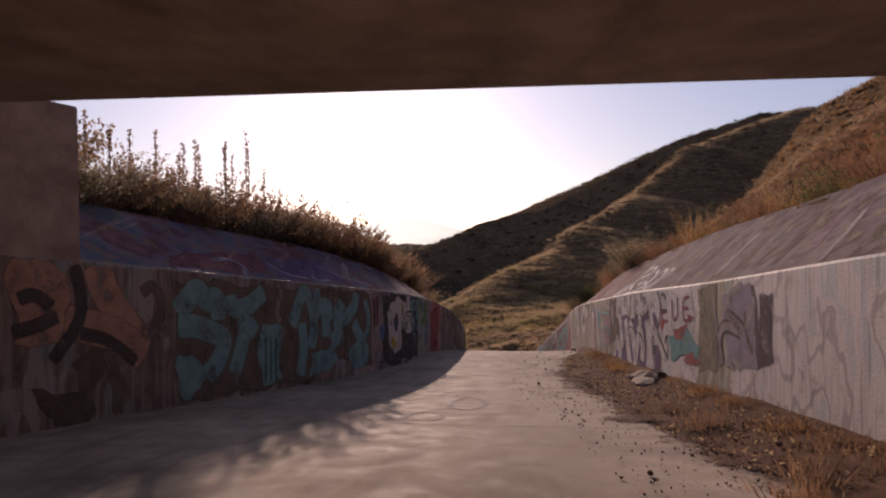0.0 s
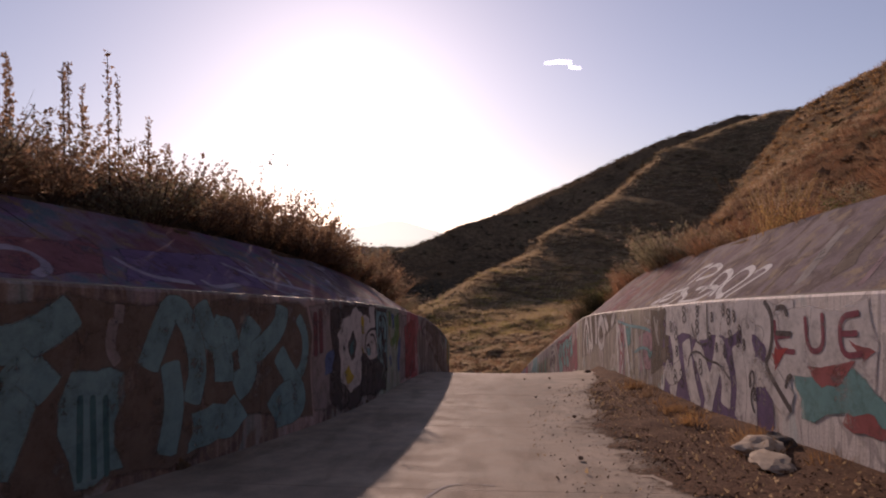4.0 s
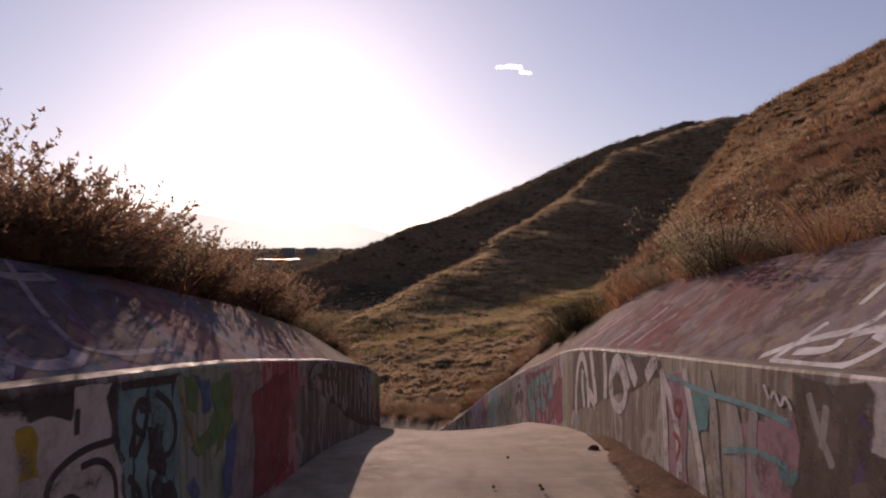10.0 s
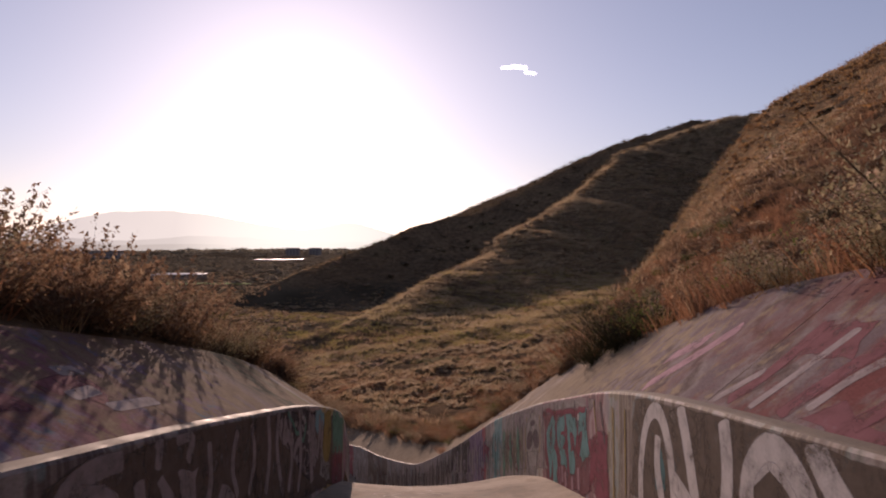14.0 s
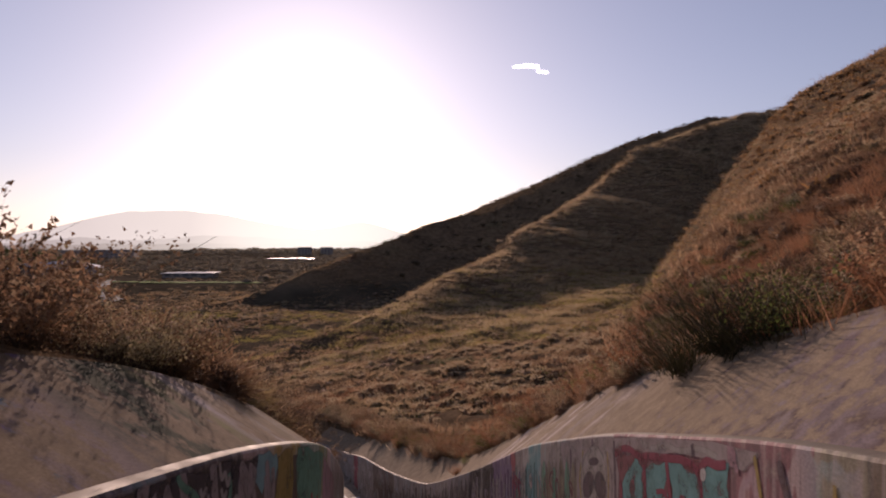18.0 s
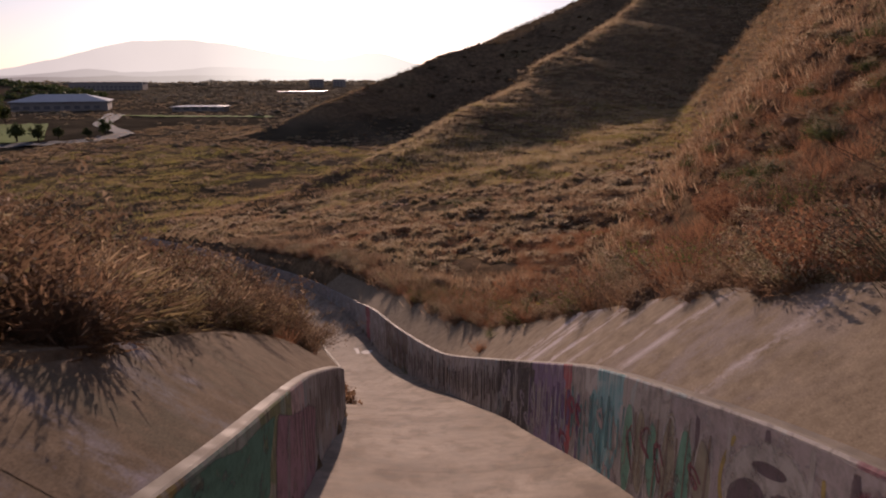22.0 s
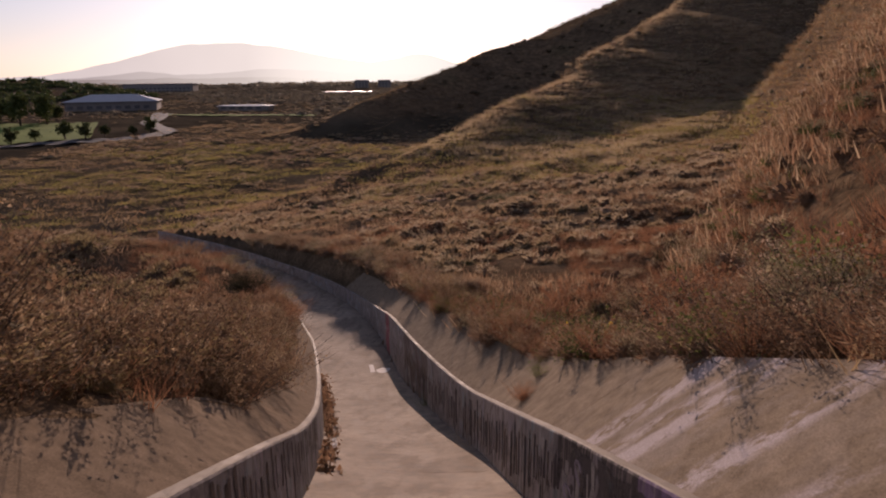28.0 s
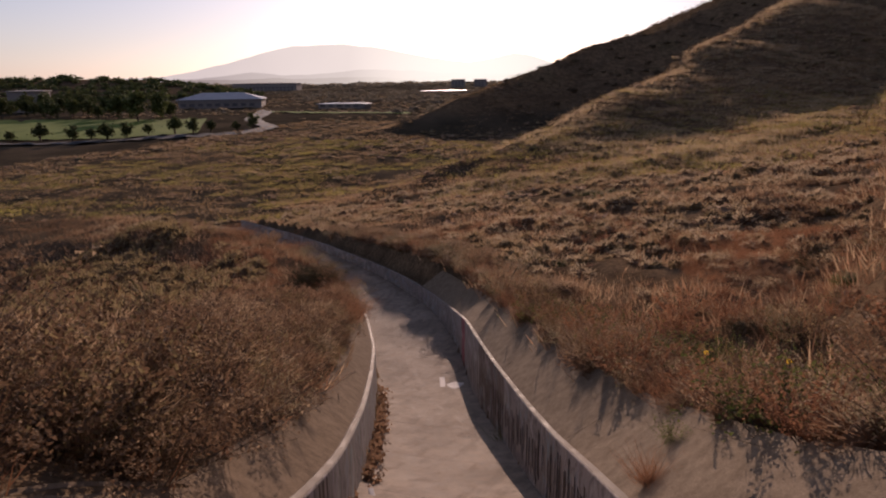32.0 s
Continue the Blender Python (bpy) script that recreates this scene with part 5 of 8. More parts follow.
draped("road", ([(-330, 196), (-205, 206), (-178, 216), (-160, 240), (-140, 258), (-143, 293), (-182, 343), (-224, 435)], [(-330, 203), (-205, 212), (-184, 223), (-165, 247), (-150, 264), (-152, 293), (-192, 343), (-236, 435)]), MAT["asphalt"], 0.45, "grey asphalt road curving through the valley", "road", 60)


def tree_meshes(seed, tall, wide):
    r = np.random.default_rng(seed)
    rows = []
    for h, w in ((0, 0.34), (0.3, 0.24), (0.55, 0.17), (0.9, 0.05)):
        rows.append([(w * math.cos(a) + 0.1 * h * math.sin(seed), w * math.sin(a), h * tall * 0.8) for a in np.linspace(0, math.tau, 8)])
    v, f = strip(rows)
    for k in range(6):
        a = k * 1.1 + seed
        z0 = tall * (0.3 + 0.06 * k)
        tip = (wide * 0.35 * math.cos(a), wide * 0.35 * math.sin(a), z0 + tall * 0.2)
        n0 = len(v)
        v += [(0.12, 0, z0), (-0.06, 0.1, z0), (-0.06, -0.1, z0), tip]
        f += [(n0, n0 + 1, n0 + 3), (n0 + 1, n0 + 2, n0 + 3), (n0 + 2, n0, n0 + 3)]
    trunk = mesh_of("trunk", v, f, MAT["twig"])
    cl = r.normal(size=(26, 3))
    cl /= np.linalg.norm(cl, axis=1, keepdims=True)
    cl = cl * r.uniform(0.3, 1.0, (26, 1)) * (wide * 0.42, wide * 0.42, tall * 0.34) + (0, 0, tall * 0.58)
    leaf = (cl[:, None] + r.normal(size=(26, 22, 3)) * (wide * 0.1, wide * 0.1, tall * 0.07)).reshape(-1, 3)
    lv, lt = leaf_tris(leaf, wide * 0.15, r)
    return trunk, big_mesh("crown", lv, lt, MAT["tree"])


def tree(seed, tall, wide, label):
    t = tagged(new("tree"), label, "tree", "valley trees")
    trunk, crown = tree_meshes(seed, tall, wide)
    part("trunk", trunk, t)
    part("crown", crown, t)
    return t


def grounded(x, y, s=1.0, turn=0.0):
    z = float(terrain(np.array([x]), np.array([y]))[0])
    return Matrix.LocRotScale((x, y, z - 0.1), Euler((0, 0, turn)), (s, s, s))


ROAD_TREES = [(-207, 219), (-197, 222), (-185, 224), (-181, 228), (-177, 231), (-178, 242), (-175, 250), (-170, 259), (-161, 258), (-160, 268), (-152, 274), (-153, 288)]
small = [tree(3 + i, 6.5, 5.5, "small rounded roadside tree beside the lawn") for i in range(3)]
for i, (x, y) in enumerate(ROAD_TREES):
    s_ = 0.7 + 0.5 * ((i * 37) % 10) / 10
    t_ = small[i] if i < 3 else small[i % 3].copy()
    if i < 3:
        t_.matrix_world = grounded(x, y, s_, i)
    else:
        bpy.data.objects.remove(t_)
        c = copy_thing(small[i % 3], grounded(x, y, 1.0, i))
        c.scale = (s_, s_, s_)
tall = [tree(30 + i, 17, 11, "tall dark tree in the valley grove") for i in range(3)]
spots = [(-236, 318), (-231, 329), (-243, 326)] + [(-380 + 5.2 * i + 9 * math.sin(i * 2.7), 345 + 12 * math.sin(i * 1.9)) for i in range(28)] + [(-430 + 9 * i, 372 + 14 * math.sin(i * 2.3)) for i in range(14)]
for i, (x, y) in enumerate(spots):
    s_ = 0.55 + 0.4 * ((i * 29) % 11) / 11
    if i < 3:
        tall[i].matrix_world = grounded(x, y, 1.0, i)
    else:
        c = copy_thing(tall[i % 3], grounded(x, y, 1.0, i))
        c.scale = (s_, s_, s_)
# far tree belts and scrub on the flats, haze put into their leaf colour
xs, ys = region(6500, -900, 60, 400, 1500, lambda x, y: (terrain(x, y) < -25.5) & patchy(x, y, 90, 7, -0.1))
scattered("far_trees", FAR_DOMES, xs, ys, rng.uniform(5, 10, len(xs)), rng.uniform(0.4, 0.7, len(xs)), ["hazed", "hazed"], "belts of trees on the valley floor", "trees", rng)

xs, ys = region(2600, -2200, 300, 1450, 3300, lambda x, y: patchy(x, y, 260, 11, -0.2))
scattered("far_trees", FAR_DOMES, xs, ys, rng.uniform(16, 34, len(xs)), rng.uniform(0.3, 0.5, len(xs)), ["hazed", "hazed"], "hazy belts of trees far down the valley", "trees", rng)


def building(x, y, w, d, h, turn, roof_rise, label, bands=1):
    b = tagged(new("building"), label, "building", "valley buildings")
    b.matrix_world = grounded(x, y, 1.0, turn)
    part("wall", box_mesh("wall", -w / 2, w / 2, -d / 2, d / 2, 0, h, MAT["stucco"], 0.1), b)
    e = 1.2
    v = [(-w / 2 - e, -d / 2 - e, h + 0.02), (w / 2 + e, -d / 2 - e, h + 0.02), (w / 2 + e, d / 2 + e, h + 0.02), (-w / 2 - e, d / 2 + e, h + 0.02),
         (-w / 2 - e, -d / 2 - e, h + 0.5), (w / 2 + e, -d / 2 - e, h + 0.5), (w / 2 + e, d / 2 + e, h + 0.5), (-w / 2 - e, d / 2 + e, h + 0.5), (-w / 4, 0, h + 0.5 + roof_rise), (w / 4, 0, h + 0.5 + roof_rise)]
    f = [(3, 2, 1, 0), (0, 1, 5, 4), (1, 2, 6, 5), (2, 3, 7, 6), (3, 0, 4, 7), (4, 5, 9, 8), (5, 6, 9), (6, 7, 8, 9), (7, 4, 8)]
    part("roof", mesh_of("roof", v, f, MAT["stucco" if h > 8 else "roof"]), b)
    for k in range(bands):
        for i in range(int(w / 6)):
            x0 = -w / 2 + 1.5 + i * 6
            part("window", box_mesh("window", x0, x0 + 3.6, -d / 2 - 0.12, -d / 2 - 0.01, 1.5 + k * 4, 3.6 + k * 4, MAT["glass"], 0.0), b)


building(-290, 475, 58, 30, 6, 0.42, 4.5, "large pale-roofed low building in the valley")
building(-560, 1010, 100, 45, 13, 0.3, 1.0, "long flat-roofed building far across the valley", 2)
building(-190, 470, 34, 14, 3.2, 0.1, 0.6, "long low dark shed beyond the road")
building(-395, 405, 22, 16, 14, 0.5, 0.6, "pale tall building among the trees", 2)
building(-300, 1240, 24, 18, 15, 0.1, 0.2, "distant block on the valley floor", 3)
building(-262, 1260, 22, 18, 15, 0.1, 0.2, "distant block on the valley floor", 3)
building(-230, 880, 60, 9, 3, 0.15, 0.3, "long bright flat roof far across the valley")


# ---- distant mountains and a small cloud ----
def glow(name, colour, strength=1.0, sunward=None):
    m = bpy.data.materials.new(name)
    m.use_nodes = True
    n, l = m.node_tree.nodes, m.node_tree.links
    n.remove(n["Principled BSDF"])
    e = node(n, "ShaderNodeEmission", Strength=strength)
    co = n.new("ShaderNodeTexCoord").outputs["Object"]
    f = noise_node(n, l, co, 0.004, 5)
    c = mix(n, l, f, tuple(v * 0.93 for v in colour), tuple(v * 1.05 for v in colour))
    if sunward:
        # painted haze: the glowing colour brightens towards the sun
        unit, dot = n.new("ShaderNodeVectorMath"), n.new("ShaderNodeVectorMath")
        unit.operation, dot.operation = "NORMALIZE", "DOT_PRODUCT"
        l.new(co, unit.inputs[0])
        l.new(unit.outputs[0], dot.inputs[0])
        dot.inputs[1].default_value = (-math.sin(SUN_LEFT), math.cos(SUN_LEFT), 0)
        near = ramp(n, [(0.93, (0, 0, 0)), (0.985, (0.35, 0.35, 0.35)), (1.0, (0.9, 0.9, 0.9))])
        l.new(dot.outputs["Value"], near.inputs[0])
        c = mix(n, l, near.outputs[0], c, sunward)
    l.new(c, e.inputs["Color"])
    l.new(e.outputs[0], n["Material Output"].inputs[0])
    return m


def mountains(dist, profile_pts, colour, label, seed):
    """A ridge along the horizon with haze in its glow: degrees left of ahead and degrees above eye level."""
    profile_pts = profile_pts[::-1]
    az = np.linspace(profile_pts[0][0], profile_pts[-1][0], 260)
    el = np.interp(az, [p[0] for p in profile_pts], [p[1] for p in profile_pts])
    el = el + 0.05 * value_noise(az, az * 0, 1.1, seed) + 0.025 * value_noise(az, az * 0, 0.35, seed + 1)
    rows = []
    for a, e in zip(np.radians(az), np.radians(el)):
        dx, dy = -math.sin(a), math.cos(a)
        rows.append([(dx * dist, dy * dist, -60), (dx * dist, dy * dist, math.tan(e) * dist), (dx * (dist + 150), dy * (dist + 150), math.tan(e) * dist - 120)])
    v, f = strip(rows)
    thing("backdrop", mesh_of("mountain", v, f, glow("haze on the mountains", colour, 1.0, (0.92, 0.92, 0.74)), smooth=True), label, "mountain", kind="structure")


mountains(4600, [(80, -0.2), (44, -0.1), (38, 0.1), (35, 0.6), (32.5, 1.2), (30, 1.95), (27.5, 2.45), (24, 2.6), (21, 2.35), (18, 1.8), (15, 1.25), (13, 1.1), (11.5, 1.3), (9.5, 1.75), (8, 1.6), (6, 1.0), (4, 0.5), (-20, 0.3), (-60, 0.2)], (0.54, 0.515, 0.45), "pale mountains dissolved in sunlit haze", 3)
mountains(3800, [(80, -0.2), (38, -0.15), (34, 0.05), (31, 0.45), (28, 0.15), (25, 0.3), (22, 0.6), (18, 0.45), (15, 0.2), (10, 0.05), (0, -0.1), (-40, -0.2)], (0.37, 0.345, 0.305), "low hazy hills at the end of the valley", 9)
# low glowing strip that lays haze colour over the far flats
mountains(2300, [(80, -0.32), (40, -0.28), (33, -0.22), (29, -0.1), (27, -0.2), (22, -0.12), (18, -0.22), (14, -0.1), (9, -0.24), (0, -0.3), (-40, -0.4)], (0.25, 0.225, 0.195), "glowing backdrop strip in haze colour across the valley flats", 12)

bm = bmesh.new()
r = np.random.default_rng(4)
for cx, cz, w, h in ((-70, 12, 40, 9), (-30, 15, 34, 13), (12, 13, 38, 12), (62, -22, 26, 8), (92, -28, 22, 7), (44, -2, 14, 5), (-100, 8, 16, 4)):
    geom = bmesh.ops.create_icosphere(bm, subdivisions=3, radius=1.0)["verts"]
    for p in geom:
        k = 1 + 0.35 * noise.noise(Vector((p.co.x * 1.7 + cx, p.co.y * 1.7, p.co.z * 1.7 + cz)))
        p.co = Vector((cx + p.co.x * w * k, p.co.y * 30 * k, cz + p.co.z * h * k))
me = bpy.data.meshes.new("cloud")
bm.to_mesh(me)
bm.free()
# the cloud emits its white itself, in place of sunlight on it
me.materials.append(glow("cloud", (1.5, 1.45, 1.5)))
cl = thing("cloud", me, "small bright wisp of cloud in a pale sky", "cloud", kind="structure")
cl.matrix_world = pose(418, 4150, 1092)

# crumbs of earth, leaf scraps and straw on the channel floor
rng = np.random.default_rng(77)
def crumbs(name, n, size, mat, label, far):
    ys = rng.uniform(-2, 18, n)
    w = np.array([DIRT_AT(v_) for v_ in ys])
    off = w * np.where(rng.random(n) < far, rng.uniform(0.85, 1.7, n) ** 1.0, rng.uniform(0.02, 1.05, n))
    xr = right_x(ys)
    xs = np.maximum(xr - off, left_x(ys) + 0.2)
    s_ = np.clip((xs - left_x(ys)) / (xr - left_x(ys)), 0, 1)
    rel = np.clip(1 - off / w, 0, 1)
    zs = floor_z(ys) - 0.03 * np.sin(np.pi * s_) + 0.012 + rel ** 0.8 * 0.13
    v_, t_ = leaf_tris(np.stack([xs, ys, zs], -1), size * rng.uniform(0.3, 1.6, n), rng, 0.2)
    thing(name, big_mesh(name, v_, t_, MAT[mat]), label, "debris", kind="stuff")


crumbs("earth_crumbs", 9000, 0.022, "dirt", "crumbs of brown earth spread on the channel floor", 0.16)
crumbs("leaf_scraps", 3200, 0.018, "rust", "scraps of dead leaves on the dirt", 0.10)
crumbs("straw_scraps", 3000, 0.03, "straw", "bits of straw on the dirt", 0.06)
# ---- graffiti: coats of paint lying on the wall ----
PAINT = {
    "white": spray("white spray", (0.58, 0.54, 0.52)), "dull_white": spray("dull white spray", (0.34, 0.31, 0.29)), "black": spray("black spray", (0.085, 0.072, 0.072)), "teal": spray("teal spray", (0.13, 0.28, 0.28)),
    "crimson": spray("crimson spray", (0.23, 0.06, 0.085)), "purple": spray("purple spray", (0.13, 0.085, 0.17)), "yellow": spray("yellow spray", (0.48, 0.36, 0.06)), "green": spray("green spray", (0.15, 0.25, 0.11)),
    "brown": spray("brown spray", (0.13, 0.10, 0.08)), "pink": spray("pink spray", (0.36, 0.22, 0.25)), "dull_teal": spray("dull teal spray", (0.075, 0.17, 0.18)), "salmon": spray("salmon spray", (0.46, 0.27, 0.20)), "red": spray("red spray", (0.36, 0.05, 0.05)), "ochre": spray("ochre spray", (0.31, 0.23, 0.08)),
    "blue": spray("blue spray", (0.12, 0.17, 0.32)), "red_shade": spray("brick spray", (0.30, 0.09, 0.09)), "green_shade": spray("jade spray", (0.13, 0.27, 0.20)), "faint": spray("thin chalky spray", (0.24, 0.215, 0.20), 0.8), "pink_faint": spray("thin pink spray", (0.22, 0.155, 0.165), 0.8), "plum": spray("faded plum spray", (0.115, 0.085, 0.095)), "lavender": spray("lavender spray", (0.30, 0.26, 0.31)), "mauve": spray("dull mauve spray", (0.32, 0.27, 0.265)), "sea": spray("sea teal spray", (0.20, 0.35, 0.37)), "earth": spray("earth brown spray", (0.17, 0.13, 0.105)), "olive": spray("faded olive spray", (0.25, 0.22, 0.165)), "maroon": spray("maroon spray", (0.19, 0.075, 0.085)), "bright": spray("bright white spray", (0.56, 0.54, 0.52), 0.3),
}


def on_wall(side):
    fx, ft, s_ = (right_x, right_top, -1) if side == "R" else (left_x, left_top, 1)
    return lambda y, h, lift: (float(fx(y)) + s_ * lift, y, min(float(floor_z(y)) + h, float(ft(y)) - 0.045))


def on_apron(side):
    fx, ft, sl, s_ = (right_x, right_top, SLOPE_R, 1) if side == "R" else (left_x, left_top, SLOPE_L, -1)
    def place(y, d, lift):
        lift *= 0.4
        return (float(fx(y)) + s_ * (THICK + d) - s_ * lift * 0.6, y, float(ft(y)) - 0.012 + sl * d - 0.03 * math.sin(d * 1.4) + lift)
    return place


def on_floor(x, y, lift):
    a, b_ = float(left_x(y)), float(right_x(y))
    s_ = min(1.0, max(0.0, (x - a + 0.05) / (b_ - a + 0.1)))
    return (x, y, bed(y, s_) + lift)


def ribbon(points, width, place, lift):
    """A brush stroke along a line, mapped onto a surface."""
    lift = 0.0038 + 0.3 * lift
    p = [Vector(q) for q in points]
    # smooth the line by cutting its corners
    for _ in range(2):
        q = [p[0]]
        for a, b_ in zip(p, p[1:]):
            q += [a * 0.75 + b_ * 0.25, a * 0.25 + b_ * 0.75]
        p = q + [p[-1]]
    v, e = [], []
    for i, c in enumerate(p):
        d = p[min(i + 1, len(p) - 1)] - p[max(i - 1, 0)]
        n = Vector((-d.y, d.x))
        n = n.normalized() if n.length > 1e-6 else Vector((0, 1))
        end = i in (0, len(p) - 1)
        for k, rim in ((0.62, 0.0), (0.34, 1.0), (-0.34, 1.0), (-0.62, 0.0)):
            v.append(place(*(c + n * width * k * (0.75 if end else 1.0)), lift))
            e.append(0.25 * rim if end else rim)
    f = [(4 * i + k, 4 * i + k + 1, 4 * i + k + 5, 4 * i + k + 4) for i in range(len(p) - 1) for k in range(3)]
    return v, f, e


def fan(points, place, lift):
    lift = 0.0038 + 0.3 * lift
    c = sum((Vector(q) for q in points), Vector((0, 0))) / len(points)
    n = len(points)
    v = [place(*(c + (Vector(q) - c) * k), lift) for k in (1.06, 0.8) for q in points] + [place(*c, lift)]
    f = [(i, (i + 1) % n, n + (i + 1) % n, n + i) for i in range(n)] + [(n + i, n + (i + 1) % n, 2 * n) for i in range(n)]
    return v, f, [0.0] * n + [1.0] * (n + 1)


def coat(name, pieces, mat, parent, label=""):
    v, f, rims = [], [], []
    for pv, pf, pe in pieces:
        k = len(v)
        v += pv
        rims += pe
        f += [tuple(i + k for i in t) for t in pf]
    return part(name, mesh_of(name, v, f, PAINT[mat], [(0.0, e) for e in rims]), parent, label)


def scrawl(wall, place, y0, y1, h0, h1, n, width, mat, seed, lift=0.013, curl=1.0):
    """Quick unreadable tags: looping lines."""
    rnd = random.Random(seed)
    pieces = []
    for k in range(n):
        c = (y0 + (y1 - y0) * (k + 0.5) / n, rnd.uniform(h0, h1))
        w, h = abs(y1 - y0) / n * rnd.uniform(0.35, 0.6), (h1 - h0) * rnd.uniform(0.12, 0.26)
        pts = [(c[0] + w * math.sin(j * 1.9 * curl + rnd.uniform(-0.5, 0.5)), c[1] + h * math.cos(j * 1.3 + rnd.uniform(-0.6, 0.6))) for j in range(7)]
        pieces.append(ribbon(pts, width, place, lift + 0.001 * k))
    coat("tag", pieces, mat, wall)


def drips(wall, place, y0, y1, h0, h1, n, mat, seed, lift=0.005, wide=(0.03, 0.09)):
    rnd = random.Random(seed)
    pieces = []
    for k in range(n):
        y = y0 + (y1 - y0) * (k + rnd.uniform(0.2, 0.8)) / n
        top, low = rnd.uniform(h0 + 0.7 * (h1 - h0), h1), rnd.uniform(h0, h0 + 0.5 * (h1 - h0))
        pieces.append(ribbon([(y, top), (y + rnd.uniform(-0.04, 0.04), (top + low) / 2), (y + rnd.uniform(-0.03, 0.03), low)], rnd.uniform(*wide), place, lift + 0.0006 * k))
    coat("paint_drips", pieces, mat, wall)


def oval(y, h, ry, rh, n=22, skew=0.0):
    return [(y + ry * math.cos(a) + skew * math.sin(a), h + rh * math.sin(a)) for a in np.linspace(0, math.tau, n, endpoint=False)]


def sprayed(wall, place, lines, width, mat, edge="", name="letter", label="", lift=0.005):
    """Strokes of one coat of paint, with a darker edge under them where one is named."""
    if edge:
        coat(name + "_edge", [ribbon(p, width * 1.6, place, lift - 0.002) for p in lines], edge, wall)
    coat(name, [ribbon(p, width, place, lift + 0.0012 * k) for k, p in enumerate(lines)], mat, wall, label)


def filled(wall, place, shapes, mat, name="paint_block", label="", lift=0.003):
    """Filled shapes of one coat of paint; the edges follow the curve of the surface."""
    pieces = []
    for shape in shapes:
        fine = [tuple(a[i] + (b_[i] - a[i]) * q / 4 for i in (0, 1)) for a, b_ in zip(shape, shape[1:] + shape[:1]) for q in range(4)]
        fine = [(p[0] + 0.05 * math.sin(7.1 * p[1] + 3.3 * p[0]) + 0.025 * math.sin(23 * p[1] + 11 * p[0]), p[1] + 0.035 * math.sin(6.3 * p[0] + 2.0 * p[1]) + 0.02 * math.sin(19 * p[0])) for p in fine]
        c = tuple(sum(p[i] for p in fine) / len(fine) for i in (0, 1))
        n, v, f = len(fine), [], []
        for share in (1.05, 0.88, 0.55, 0.28):
            v += [place(c[0] + (p[0] - c[0]) * share, c[1] + (p[1] - c[1]) * share, 0.0038 + 0.3 * lift) for p in fine]
        v.append(place(*c, 0.0038 + 0.3 * lift))
        for ring in range(3):
            f += [(ring * n + i, ring * n + (i + 1) % n, (ring + 1) * n + (i + 1) % n, (ring + 1) * n + i) for i in range(n)]
        f += [(3 * n + i, 3 * n + (i + 1) % n, 4 * n) for i in range(n)]
        pieces.append((v, f, [0.0] * n + [1.0] * (3 * n + 1)))
    coat(name, pieces, mat, wall, label)


RW, LW, RA, LA = on_wall("R"), on_wall("L"), on_apron("R"), on_apron("L")
# right wall, from the bridge down the chute: swirled white letters
filled(wall_right, RW, [[(9.51, 1.41), (8.61, 1.47), (8.44, 0.54), (9.34, 0.45)]], "lavender", lift=0.002)
filled(wall_right, RW, [[(8.44, 1.37), (8.11, 1.37), (8.08, 0.58), (8.44, 0.54)]], "plum", lift=0.003)
sprayed(wall_right, RW, [[(9.51, 0.49), (9.64, 0.83), (9.45, 1.01), (9.11, 0.96), (8.9, 0.91)], [(9.33, 1.13), (9, 1.02), (8.85, 0.94)]], 0.1, "mauve", edge="plum")
sprayed(wall_right, RW, [[(9.11, 0.47), (9.28, 0.57), (8.9, 0.49)], [(9.45, 1.18), (9.22, 1.4), (8.9, 1.49)], [(8.75, 0.97), (8.61, 1.17), (8.52, 1.32)]], 0.09, "dull_white")
sprayed(wall_right, RW, [[(8.8, 1.18), (8.75, 0.87), (8.57, 0.68)], [(8.61, 1.47), (8.48, 1.17), (8.52, 0.88)]], 0.05, "earth")
filled(wall_right, RW, [[(10.41, 1.52), (9.76, 1.55), (9.7, 0.41), (10.39, 0.34)]], "olive", lift=0.002)
sprayed(wall_right, RW, [[(9.83, 1.43), (9.68, 0.95), (9.57, 0.48)]], 0.05, "dull_white")
# white block letters on purple, with black tags over them
filled(wall_right, RW, [[(15.95, 1.23), (14.7, 1.29), (14.71, 0.03), (15.92, 0.03)], [(14.7, 1.29), (13.62, 1.34), (13.62, 0.03), (14.71, 0.03)], [(13.62, 1.34), (12.27, 1.39), (12.27, 0.17), (13.62, 0.03)]], "purple", lift=0.002)
filled(wall_right, RW, [[(15.83, 1.52), (14.7, 1.55), (14.7, 1.09), (15.83, 1.05)], [(14.7, 1.55), (13.62, 1.57), (13.62, 1.12), (14.7, 1.08)], [(13.62, 1.57), (12.82, 1.58), (12.82, 1.22), (13.62, 1.14)], [(12.82, 1.58), (12.43, 1.58), (12.39, 1.21), (12.82, 1.18)]], "white", lift=0.004)
sprayed(wall_right, RW, [[(15.5, 1.18), (15.25, 0.71), (15.51, 0.11)], [(15.84, 0.57), (15.6, 0.38), (15.08, 0.59)]], 0.26, "white", lift=0.006)
sprayed(wall_right, RW, [[(14.88, 1.02), (14.71, 0.51), (14.41, 0.06)], [(13.94, 0.28), (14.18, 0.65), (14.5, 0.98)]], 0.3, "white", lift=0.007)
